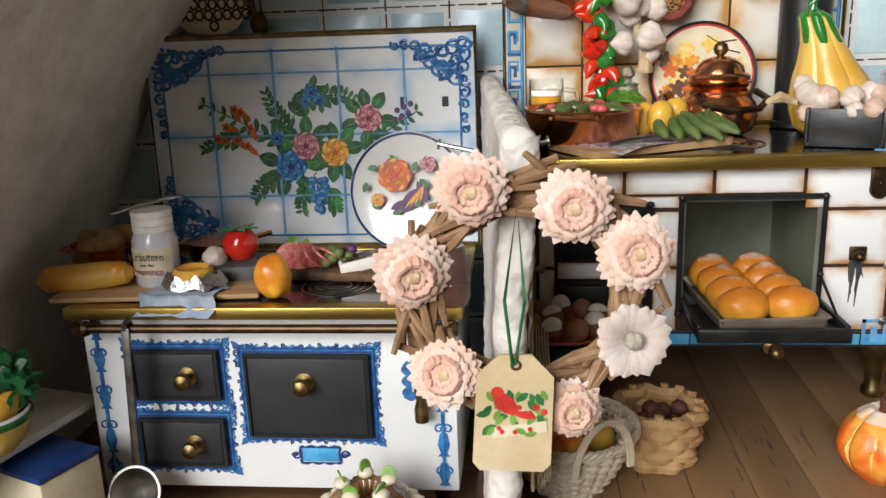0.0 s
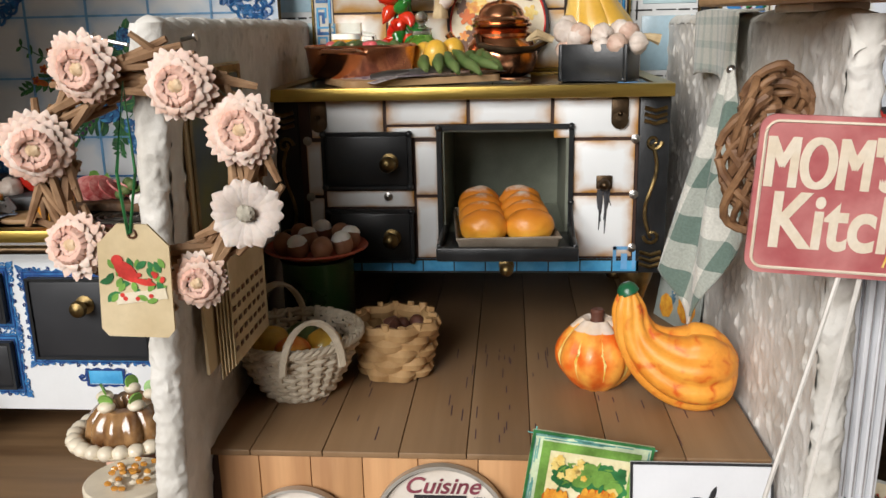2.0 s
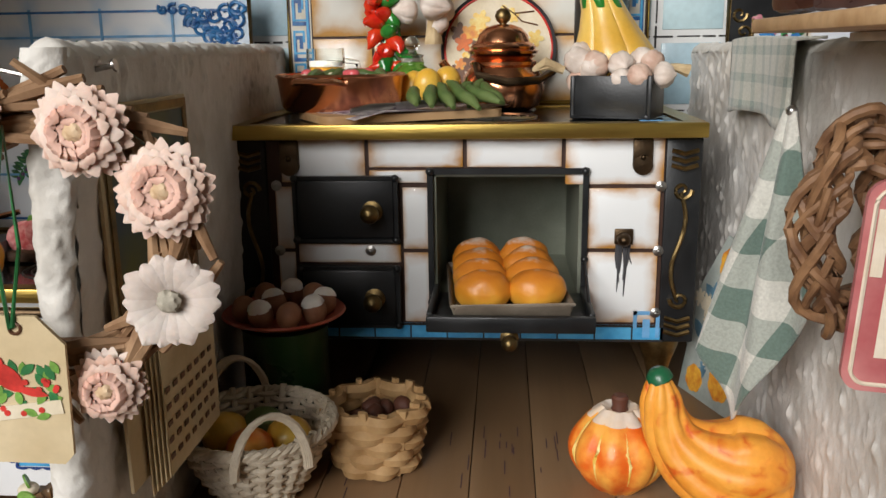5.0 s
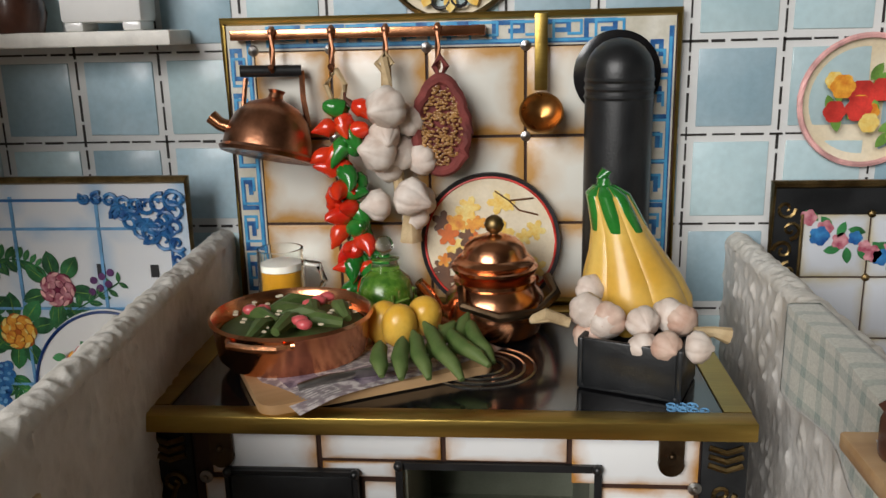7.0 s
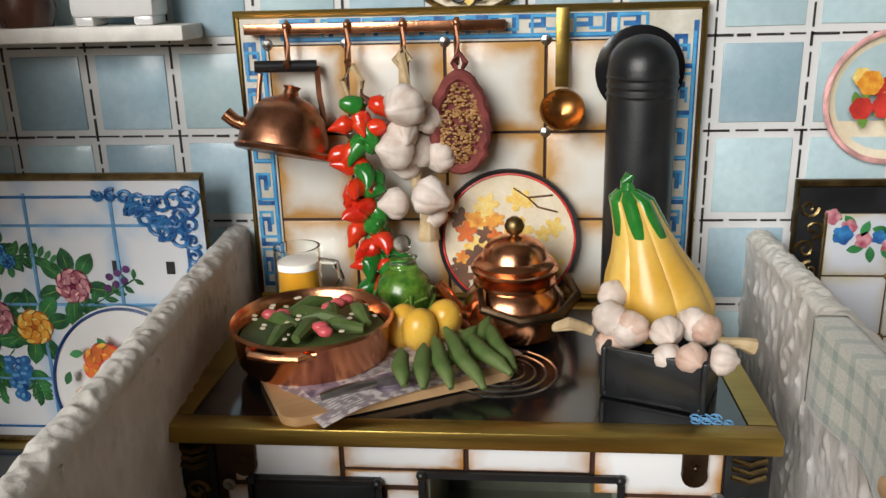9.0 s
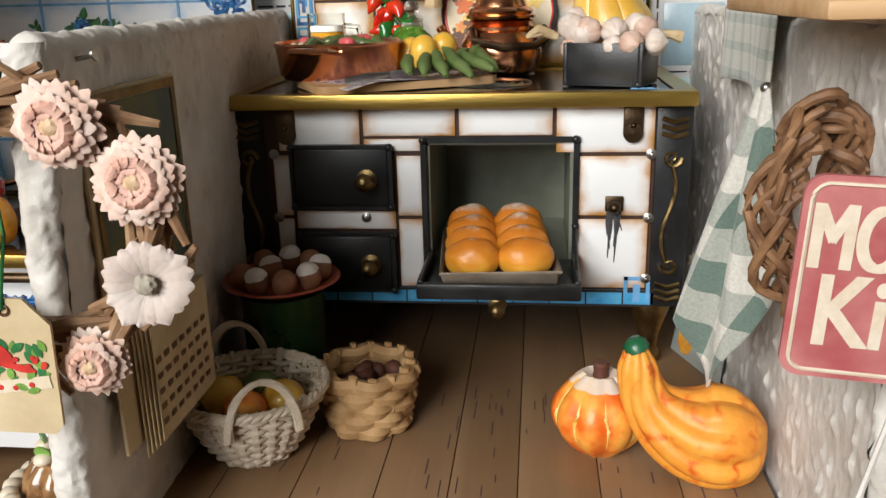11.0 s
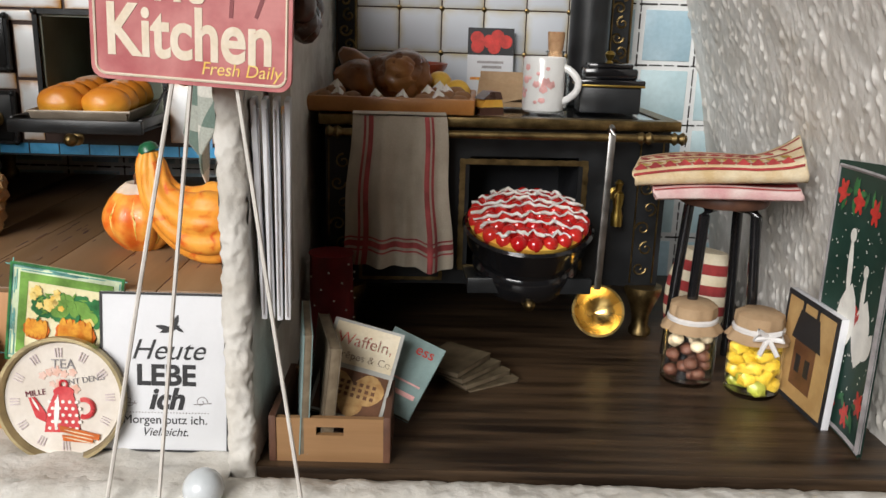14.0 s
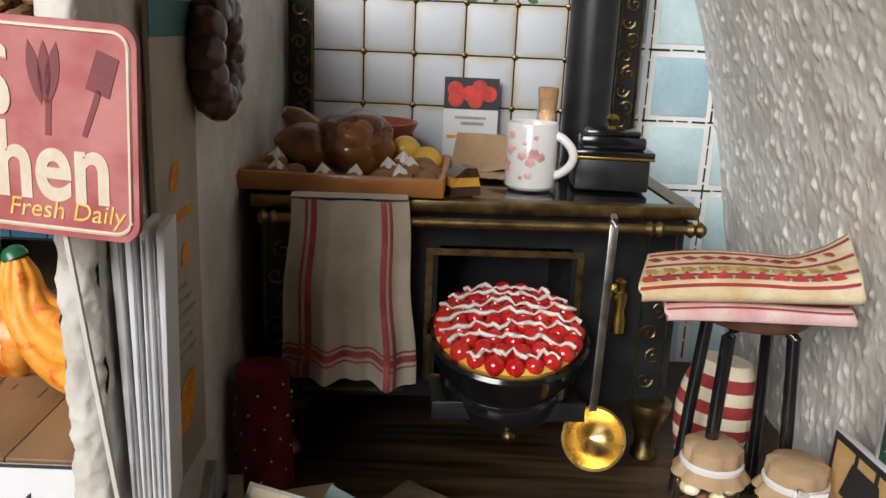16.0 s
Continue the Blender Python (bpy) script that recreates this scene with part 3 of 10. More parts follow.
def black_door(parent, x0, x1, z0, z1, y, t=0.12, gloss=None, beads=True):
    d = part("door", B().box(x0, x1, y - t, y, z0, z1, 0.03).box(x0 + 0.1, x1 - 0.1, y - t - 0.03, y - t + 0.01, z0 + 0.1, z1 - 0.1, 0.02), gloss or BLACK, parent, "black painted tin door")
    part("rim", ring_poly(x0, x1, z0, z1, 0.07, y - t - 0.01, 0.0, t=0.05), BLACK, d)
    if beads:
        b = B()
        for x in (x0 + 0.05, x1 - 0.05):
            for z in (z0 + 0.05, z1 - 0.05):
                b.blob((x, y - t - 0.03, z), 0.085, 2)
        part("corner_beads", b, BLACK, d)
    return d


def stove_top(parent, x0, x1, y0, y1, z, brass, t=0.3):
    """Brass-edged worktop with a recessed black glass plate and printed rings."""
    w = 0.42
    b = B().box(x0, x1, y0, y0 + w, z - t, z, 0.03).box(x0, x1, y1 - w, y1, z - t, z, 0.03).box(x0, x0 + w, y0 + w, y1 - w, z - t, z).box(x1 - w, x1, y0 + w, y1 - w, z - t, z)
    top = part("worktop_frame", b, brass, parent, "brass worktop edge")
    gl = part("glass_plate", B().box(x0 + w, x1 - w, y0 + w, y1 - w, z - t, z - 0.03), BLACK_GLOSS, top, "black glass hob plate")
    return top


def hob_rings(parent, cx, cy, z, rmax):
    b = B()
    for k in range(4):
        r = rmax * (1 - 0.2 * k)
        b.tube([(cx + r * math.cos(a * math.pi / 24), cy + r * math.sin(a * math.pi / 24), z) for a in range(48)], 0.022, 4, closed=True)
    return part("hob_ring", b, STEEL, parent, "pale printed hob rings")


def tap(parent, x, y, z, material, s=1.0, name="tap"):
    b = B().lathe([(0.17 * s, 0), (0.17 * s, 0.05), (0.1 * s, 0.08), (0.09 * s, 0.3), (0.13 * s, 0.34), (0.13 * s, 0.46), (0, 0.5)], 16, pose(x, y, z, 90))
    b.lathe([(0.14 * s, -0.75 * s), (0.15 * s, -0.5 * s), (0.1 * s, -0.3 * s), (0.14 * s, -0.1 * s), (0.13 * s, 0.08 * s), (0.07 * s, 0.12 * s), (0.08 * s, 0.25 * s), (0.12 * s, 0.32 * s), (0.05 * s, 0.4 * s), (0, 0.42 * s)], 14, pose(x, y - 0.38, z))
    return part(name, b, material, parent, "little brass water tap")


def foot(parent, x, y, z0, z1, material, r=0.34):
    h = z1 - z0
    b = B().lathe([(r * 0.5, 0), (r * 0.62, h * 0.05), (r * 0.6, h * 0.14), (r * 0.44, h * 0.22), (r * 0.48, h * 0.4), (r * 0.66, h * 0.6), (r * 0.92, h * 0.82), (r, h * 0.9), (r, h), (0, h)], 24)
    return part("foot", b, material, parent, "turned brass foot", (x, y, z0))


# middle stove: stained white tiles, black doors, open oven
SX0, SX1, ST = -0.42, 9.2, 5.73
stove_mid = thing("stove", (0, 0, -0.4), label="old toy stove with stained white tiles and an open oven", category="stove")
mo = lambda z: z + 0.4
PANELS_MID = ((-0.1, 9.0, 0.04, 0.2, 4.7, 5.43), (-0.1, 3.74, 0.04, 0.2, 1.1, 4.7), (6.87, 9.0, 0.04, 0.2, 1.1, 4.7), (3.74, 6.87, 0.04, 0.2, 1.1, 1.9), (-0.1, 0.1, 0.2, 5.1, 1.1, 5.43), (8.8, 9.0, 0.2, 5.1, 1.1, 5.43), (0.1, 8.8, 5.0, 5.2, 1.1, 5.43), (0.1, 8.8, 0.2, 5.0, 1.1, 1.25))
carcass = [part("carcass_panel", B().box(x0, x1, y0, y1, mo(z0), mo(z1)), JOINT, stove_mid) for x0, x1, y0, y1, z0, z1 in PANELS_MID]
body_mid = tagged(carcass[1], "dark stove carcass")
for q in ((3.74, 3.84, 0.05, 3.6, mo(1.9), mo(4.7)), (6.77, 6.87, 0.05, 3.6, mo(1.9), mo(4.7)), (3.74, 6.87, 3.5, 3.6, mo(1.9), mo(4.7)), (3.74, 6.87, 0.05, 3.6, mo(4.62), mo(4.7)), (3.74, 6.87, 0.05, 3.6, mo(2.05), mo(2.13))):
    part("oven_panel", B().box(*q), OVEN_GREY, stove_mid, "grey-green tin oven lining")
tm = stove_top(stove_mid, SX0, SX1, -0.42, 5.2, mo(ST), BRASS)
hob_rings(tm, 5.0, 1.75, mo(5.71), 0.95)
hob_rings(tm, 2.2, 3.6, mo(5.71), 0.95)
hob_rings(tm, 5.2, 3.9, mo(5.71), 0.8)
b = B()
for k in range(7):
    cx, cy = 8.02 + 0.16 * (k % 4), 0.1 + 0.16 * (k // 4)
    b.tube([(cx + 0.1 * (1 - 0.05 * i) * math.cos(i * 0.6 + k), cy + 0.1 * (1 - 0.05 * i) * math.sin(i * 0.6 + k), mo(5.705)) for i in range(14)], 0.018, 4)
part("blue_corner_print", b, PALE_BLUE, tm, "pale blue printed corner scroll", kind="stuff")
# tiles of the front: (x0, x1, z0, z1)
for x0, x1, z0, z1 in ((0.62, 2.38, 4.52, 5.4), (2.46, 4.4, 4.82, 5.4), (4.48, 6.4, 4.82, 5.4), (6.48, 8.45, 4.46, 5.4), (6.95, 8.4, 3.12, 4.38), (6.95, 8.4, 1.52, 3.04), (3.14, 3.68, 3.1, 4.4), (3.14, 3.68, 1.5, 3.02), (0.46, 0.82, 3.1, 4.42), (0.46, 0.82, 1.5, 3.02), (0.9, 3.08, 2.8, 3.2), (2.46, 3.68, 4.5, 4.76)):
    part("tile", B().box(x0, x1, -0.01, 0.04, mo(z0), mo(z1), 0.02), TILE_OLD, body_mid)
part("blue_strip", B().box(0.42, 8.58, -0.02, 0.035, mo(1.12), mo(1.46)), BLUE_SKY, body_mid, "painted blue plinth strip")
b = B()
for k in range(10):
    b.box(0.9 + 0.78 * k, 0.93 + 0.78 * k, -0.03, -0.015, mo(1.14), mo(1.44))
b.box(0.42, 8.58, -0.03, -0.015, mo(1.42), mo(1.47)).box(0.42, 8.58, -0.03, -0.015, mo(1.1), mo(1.15))
part("strip_line", b, INK, body_mid)
b = B().box(7.95, 8.5, -0.034, -0.02, mo(1.7), mo(1.78)).box(8.42, 8.5, -0.034, -0.02, mo(1.2), mo(1.78)).box(7.95, 8.03, -0.034, -0.02, mo(1.4), mo(1.78)).box(8.15, 8.3, -0.034, -0.02, mo(1.2), mo(1.6))
part("key_pattern", b, PALE_BLUE, body_mid)
# black and gold corner posts with scroll relief
for px, s in ((-0.12, 1), (8.78, -1)):
    post = part("corner_post", B().box(px - 0.3, px + 0.42, -0.02, 0.4, mo(1.1), mo(5.4), 0.04), BLACK, stove_mid, "black corner post with gilt scrolls")
    b = B()
    cx = px + 0.06
    for z in (1.35, 1.5, 1.65, 4.85, 5.0, 5.15):
        b.tube([(cx - 0.26, -0.05, mo(z)), (cx, -0.09, mo(z - 0.07)), (cx + 0.26, -0.05, mo(z))], 0.05, 6)
    b.tube([(cx + s * 0.12 * math.sin(u * math.pi * 2) + s * 0.05, -0.06, mo(2.1 + 2.2 * u)) for u in [i / 20 for i in range(21)]], 0.045, 6)
    curl(b, cx + s * 0.02, mo(4.35), 0.2, -0.06, s, 0, 0.05)
    curl(b, cx - s * 0.02, mo(2.05), 0.2, -0.06, -s, 180, 0.05)
    part("gilt_scroll", b, BRASS_OLD, post, kind="stuff")
knob(black_door(stove_mid, 0.86, 3.06, mo(3.27), mo(4.66), 0.0), 2.52, -0.15, mo(3.93), 0.2)
knob(black_door(stove_mid, 0.9, 3.06, mo(1.4), mo(2.75), 0.0), 2.52, -0.15, mo(2.05), 0.2)
part("oven_frame", ring_poly(3.66, 6.95, mo(1.9), mo(4.8), 0.12, 0.0, 0.0, t=0.08), BLACK, stove_mid, "black oven surround")
b = B()
for x in (3.72, 6.88):
    b.blob((x, -0.08, mo(4.74)), 0.09, 2)
    b.blob((x, -0.08, mo(1.95)), 0.09, 2)
part("oven_bead", b, BLACK, stove_mid)
od = part("oven_door", B().box(3.78, 6.95, -2.05, 0.02, mo(2.02), mo(2.16), 0.04).box(3.78, 6.95, -2.12, -1.95, mo(1.98), mo(2.3), 0.04).box(3.78, 3.9, -2.0, 0.02, mo(2.05), mo(2.34), 0.03).box(6.83, 6.95, -2.0, 0.02, mo(2.05), mo(2.34), 0.03), BLACK, stove_mid, "open black oven door folded down")
knob(od, 5.35, -1.95, mo(1.86), 0.16)
part("hinge", B().tube([(6.9, -1.3, mo(2.3)), (6.9, -0.05, mo(2.9))], 0.035, 6).blob((6.9, -0.06, mo(2.9)), 0.08, 2), BLACK, od)
for bx in (0.81, 8.01):
    part("bracket", B().box(bx - 0.2, bx + 0.2, -0.1, -0.005, mo(4.84), mo(5.4), 0.04).lathe([(0.2, 0), (0.2, 0.1), (0, 0.12)], 16, pose(bx, -0.005, mo(4.86), 90)).blob((bx, -0.12, mo(5.02)), 0.06, 2), BRASS_DARK, stove_mid, "bronze bracket")
for sx, sz in ((2.44, 3.06), (0.5, 4.45), (0.5, 3.06), (8.4, 4.42), (8.4, 3.08), (8.4, 1.75)):
    part("stud", B().lathe([(0.11, 0), (0.11, 0.03), (0.05, 0.05), (0.04, 0.09), (0, 0.1)], 14, pose(sx, -0.01, mo(sz), 90)), STEEL, stove_mid, "small metal stud")
tp = part("tap_mount", B().box(7.5, 7.88, -0.09, -0.01, mo(3.22), mo(3.55), 0.03).lathe([(0.15, 0), (0.13, 0.16), (0.06, 0.24), (0, 0.25)], 14, pose(7.68, -0.08, mo(3.34), 90)), BRASS_DARK, stove_mid, "dark tap rose")
b = B()
for k in range(9):
    x, h = 7.55 + 0.035 * k, [0.5, 0.8, 1.0, 0.6, 0.9, 0.75, 1.1, 0.5, 0.4][k]
    b.tube([(x, -0.016, mo(3.2)), (x + rnd(-.04, .04), -0.016, mo(3.2 - h * 0.5)), (x + rnd(-.05, .05), -0.016, mo(3.2 - h))], [0.02, 0.03, 0.01], 4)
part("ink_drip", b, plain("grey_ink", (0.06, 0.06, 0.065), 0.5), stove_mid, "grey drips below the tap")
for fx in (0.3, 8.6):
    for fy in (0.6, 4.6):
        foot(stove_mid, fx, fy, 0.0, 1.5, BRASS_OLD, 0.45)

# side stove with blue scrolls
stove_blue = thing("stove", (-6.15, -0.8, -3.4), (0, 0, 0), "white toy stove with cobalt blue scrolls and black doors", "stove")
zb = lambda z: z + 3.4
xb = lambda x: x + 6.15
part("body", B().box(xb(-10.75), xb(-1.55), 0.0, 5.2, zb(-2.45), zb(2.2), 0.03), ENAMEL, stove_blue, "white enamelled stove body")
tb = stove_top(stove_blue, xb(-10.95), xb(-1.32), -0.4, 5.3, zb(2.5), BRASS)
hob_rings(tb, xb(-4.6), 1.4, zb(2.48), 0.9)
hob_rings(tb, xb(-8.6), 3.4, zb(2.48), 0.9)
for x0, x1, z0, z1, kx in ((-6.7, -3.62, -0.95, 1.22, -5.2), (-9.55, -7.35, 0.02, 1.32, -8.12), (-9.55, -7.35, -1.8, -0.5, -8.12)):
    scroll_frame(stove_blue, xb(x0), xb(x1), zb(z0), zb(z1), -0.005, 0.26)
    dd = black_door(stove_blue, xb(x0), xb(x1), zb(z0), zb(z1), -0.005, 0.14, BLACK_SATIN, beads=False)
    knob(dd, xb(kx), -0.17, zb((z0 + z1) / 2 + (0.4 if x0 > -7 else 0.0)), 0.22)
part("label_plate", B().box(xb(-5.45), xb(-4.55), -0.03, 0, zb(-1.68), zb(-1.32), 0.01), BLUE_SKY, stove_blue, "printed blue name plate")
b = ring_poly(xb(-5.52), xb(-4.48), zb(-1.74), zb(-1.26), 0.05, -0.02, 0.05)
for s in (-1, 1):
    curl(b, xb(-5.0 + s * 0.62), zb(-1.5), 0.12, -0.02, s, 0, 0.03)
    b.blob((xb(-5.0 + s * 0.66), -0.02, zb(-1.5)), (0.09, 0.02, 0.05), 2)
part("plate_frame", b, BLUE_DEEP, stove_blue)
tap(stove_blue, xb(-2.35), -0.02, zb(0.55), BRASS_OLD, 1.2)
part("tap_rose", ring_poly(xb(-2.8), xb(-1.95), zb(0.05), zb(0.95), 0.18, -0.006, 0.12), BLUE, stove_blue)
for cx in (-10.42, -1.9):
    b = B()
    for z0 in (-2.3, -1.5, -0.3, 0.7, 1.55):
        b.poly([(xb(cx) + px * 0.15, zb(z0) + pz * 0.62) for px, pz in ((-1, 0), (-0.5, 0.15), (-1, 0.5), (-0.6, 1), (0.6, 1), (1, 0.5), (0.5, 0.15), (1, 0))], pose(0, -0.004, 0), 0.02)
    for z0 in (-1.9, -0.75, 0.2, 1.2):
        curl(b, xb(cx) - 0.1, zb(z0), 0.14, -0.02, 1, 0, 0.03)
        curl(b, xb(cx) + 0.1, zb(z0), 0.14, -0.02, -1, 180, 0.03)
    b.tube([(xb(cx), -0.012, zb(-2.3)), (xb(cx), -0.012, zb(2.1))], 0.05, 6)
    part("corner_ornament", b, BLUE, stove_blue, "printed blue corner ornament")
rail = part("rail", B().tube([(xb(-10.35), -0.75, zb(2.12)), (xb(-1.5), -0.75, zb(2.12))], 0.11, 12), BRASS_DARK, stove_blue, "bronze towel rail")
for rx in (-10.35, -1.6):
    part("rail_holder", B().lathe([(0.16, -0.22), (0.2, -0.1), (0.14, 0), (0.2, 0.1), (0.16, 0.22)], 14, pose(xb(rx), -0.75, zb(2.12), 0, 90)).tube([(xb(rx), -0.75, zb(2.12)), (xb(rx), 0.0, zb(2.02))], 0.1, 8), BRASS_DARK, rail)
for fx in (-10.3, -2.0):
    for fy in (0.5, 4.7):
        foot(stove_blue, xb(fx), fy, 0.0, 0.98, BRASS_DARK, 0.35)

# side stove in black and gold
stove_black = thing("stove", (15.5, -0.35, -3.4), (0, 0, 2.5), "black toy stove with gilt lines, brass top and an open oven", "stove")
xk = lambda x: x - 15.5
PANELS_BLACK = ((11.05, 19.95, 0.0, 0.2, 1.45, 2.2), (11.05, 14.75, 0, 0.2, -2.0, 1.45), (17.6, 19.95, 0, 0.2, -2.0, 1.45), (14.75, 17.6, 0, 0.2, -2.0, -1.5), (11.05, 11.2, 0.2, 4.9, -2.0, 2.2), (19.8, 19.95, 0.2, 4.9, -2.0, 2.2), (11.2, 19.8, 4.8, 4.95, -2.0, 2.2), (11.2, 19.8, 0.2, 4.8, -2.0, -1.85))
for x0, x1, y0, y1, z0, z1 in PANELS_BLACK:
    part("carcass_panel", B().box(xk(x0), xk(x1), y0, y1, zb(z0), zb(z1)), BLACK, stove_black)
for q in ((xk(14.75), xk(17.6), 2.6, 2.7, zb(-1.5), zb(1.45)), (xk(14.65), xk(14.75), 0.2, 2.7, zb(-1.5), zb(1.45)), (xk(17.6), xk(17.7), 0.2, 2.7, zb(-1.5), zb(1.45))):
    part("oven_panel", B().box(*q), BLACK_SATIN, stove_black)
tk = stove_top(stove_black, xk(10.9), xk(20.1), -0.35, 4.9, zb(2.48), BRASS_OLD, 0.26)
gilt = part("gilt_frame", ring_poly(xk(14.5), xk(17.85), zb(-1.6), zb(1.38), 0.14, -0.005, 0.02), BRASS_OLD, stove_black, "gilt line round the oven")
part("gilt_frame", ring_poly(xk(11.9), xk(14.1), zb(-1.9), zb(0.9), 0.09, -0.005, 0.02), BRASS_OLD, stove_black)
for px in (11.42, 19.5):
    b = B().tube([(xk(px - 0.3), -0.012, zb(-1.9)), (xk(px - 0.3), -0.012, zb(2.0)), (xk(px + 0.3), -0.012, zb(2.0)), (xk(px + 0.3), -0.012, zb(-1.9))], 0.025, 5)
    for k in range(6):
        curl(b, xk(px) + (0.07 if k % 2 else -0.07), zb(-1.5 + 0.55 * k), 0.2, -0.012, 1 if k % 2 else -1, 90 * k, 0.03)
    part("gilt_ornament", b, BRASS_OLD, stove_black, "gilt scrollwork on the corner")
od3 = part("oven_door", B().box(xk(14.65), xk(17.75), -1.7, 0.0, zb(-1.62), zb(-1.48), 0.03).box(xk(14.65), xk(17.75), -1.75, -1.62, zb(-1.7), zb(-1.3), 0.03), BLACK, stove_black, "black oven door folded down")
knob(od3, xk(16.2), -1.5, zb(-1.95), 0.15)
tap(stove_black, xk(18.6), -0.02, zb(0.55), BRASS, 1.05)
rail = part("rail", B().tube([(xk(11.2), -0.62, zb(2.08)), (xk(20.05), -0.62, zb(2.08))], 0.1, 12), BRASS_OLD, stove_black, "brass towel rail")
for rx in (11.3, 19.1, 19.95):
    part("rail_holder", B().lathe([(0.1, -0.2), (0.17, -0.1), (0.1, 0), (0.17, 0.1), (0.1, 0.2)], 14, pose(xk(rx), -0.62, zb(2.08), 0, 90)).tube([(xk(rx), -0.62, zb(2.08)), (xk(rx), 0.05, zb(2.08))], 0.07, 8), BRASS_OLD, rail)
for fx in (11.6, 19.6):
    for fy in (0.0, 4.3):
        foot(stove_black, xk(fx), fy, 0.0, 1.42, BRASS_OLD, 0.5)


# ---- splashback panels ----
def framed_panel(name, x0, x1, z0, z1, y, lean, brass, label, w=0.1):
    p = thing(name, ((x0 + x1) / 2, y, z0), (lean, 0, 0), label, "splashback")
    hw, h = (x1 - x0) / 2, z1 - z0
    part("frame", B().tube([(-hw, 0, 0), (-hw, 0, h), (hw, 0, h), (hw, 0, 0)], w, 8, closed=True), brass, p, "thin brass frame")
    return p, hw, h


pan1, hw1, h1 = framed_panel("splashback", -10.75, -1.2, 2.52, 8.65, 4.45, -1.0, BRASS_OLD, "white tin splashback printed with flowers and blue corner scrolls")


def washed_tiles(name, base, wash, px, ox, pz, oz, reach):
    """White enamel with soft washes of blue along a printed grid (pitch and offset in centimetres)."""
    m, nt, n, l, p = nodes_of(name)
    tc, sep, nz = n.new("ShaderNodeTexCoord"), n.new("ShaderNodeSeparateXYZ"), n.new("ShaderNodeTexNoise")
    l.new(tc.outputs["Object"], sep.inputs[0])
    nz.inputs["Scale"].default_value, nz.inputs["Detail"].default_value = 0.9 / K, 4
    l.new(tc.outputs["Object"], nz.inputs["Vector"])

    def near(socket, pitch, off):
        sh, pp = n.new("ShaderNodeMath"), n.new("ShaderNodeMath")
        sh.operation, sh.inputs[1].default_value = "SUBTRACT", (off - pitch / 2) * K
        pp.operation, pp.inputs[1].default_value = "PINGPONG", pitch / 2 * K
        l.new(socket, sh.inputs[0])
        l.new(sh.outputs[0], pp.inputs[0])
        mr = n.new("ShaderNodeMapRange")
        mr.interpolation_type = "SMOOTHSTEP"
        mr.inputs["From Min"].default_value, mr.inputs["From Max"].default_value = (pitch / 2 - reach) * K, pitch / 2 * K
        l.new(pp.outputs[0], mr.inputs["Value"])
        return mr.outputs[0]
    mx, mul, amt = n.new("ShaderNodeMath"), n.new("ShaderNodeMath"), n.new("ShaderNodeMapRange")
    mx.operation, mul.operation = "MAXIMUM", "MULTIPLY"
    l.new(near(sep.outputs["X"], px, ox), mx.inputs[0])
    l.new(near(sep.outputs["Z"], pz, oz), mx.inputs[1])
    amt.inputs["From Min"].default_value, amt.inputs["From Max"].default_value = 0.35, 0.7
    amt.inputs["To Min"].default_value, amt.inputs["To Max"].default_value = 0.1, 0.85
    l.new(nz.outputs["Fac"], amt.inputs["Value"])
    l.new(mx.outputs[0], mul.inputs[0])
    l.new(amt.outputs[0], mul.inputs[1])
    mix = n.new("ShaderNodeMix")
    mix.data_type = "RGBA"
    mix.inputs["A"].default_value, mix.inputs["B"].default_value = (*base, 1), (*wash, 1)
    l.new(mul.outputs[0], mix.inputs["Factor"])
    l.new(mix.outputs["Result"], p.inputs["Base Color"])
    p.inputs["Roughness"].default_value, p.inputs["Coat Weight"].default_value = 0.22, 0.4
    return m


TILES_WASHED = washed_tiles("blue_washed_enamel", (0.76, 0.78, 0.80), (0.22, 0.45, 0.68), 2 * hw1 / 5.05, -hw1 - 0.04 * hw1 / 5.05, h1 / 3.45, -0.25, 0.42)
part("panel", B().box(-hw1, hw1, 0.02, 0.1, 0, h1), TILES_WASHED, pan1, "white enamelled panel")
pan2, hw2, h2 = framed_panel("splashback", -0.44, 8.88, 5.75, 11.78, 5.4, 0.0, BRASS, "tin splashback of stained cream tiles with a blue key border")
part("panel", B().box(-hw2, hw2, 0.02, 0.1, 0, h2), JOINT, pan2, "dark backing of the tiles")
pan3, hw3, h3 = framed_panel("splashback", 10.72, 19.75, 2.5, 8.4, 4.75, 0.0, BRASS_OLD, "tin splashback of grey-white tiles, brass studs, ornate dark border")
part("panel", B().box(-hw3, hw3, 0.02, 0.1, 0, h3), JOINT, pan3, "dark backing of the tiles")


# ---- printed decoration helpers: thin flat shapes lying on a panel's plane ----
def disc_pts(cx, cz, r, n=18, petals=0, dent=0.25, squash=1.0, turn=0.0):
    out = []
    for i in range(n):
        a = 2 * math.pi * i / n
        k = 1 - dent + dent * abs(math.cos(a * petals / 2)) if petals else 1
        x, z = r * k * math.cos(a), r * k * math.sin(a) * squash
        out.append((cx + x * math.cos(turn) - z * math.sin(turn), cz + x * math.sin(turn) + z * math.cos(turn)))
    return out


def printed(parent, name, shapes, material, y, t=0.008, label=""):
    b = B()
    for i, s in enumerate(shapes):
        b.poly(s, pose(0, y - 0.0015 * (i % 5), 0), t)
    return part(name, b, material, parent, label, smooth=0)


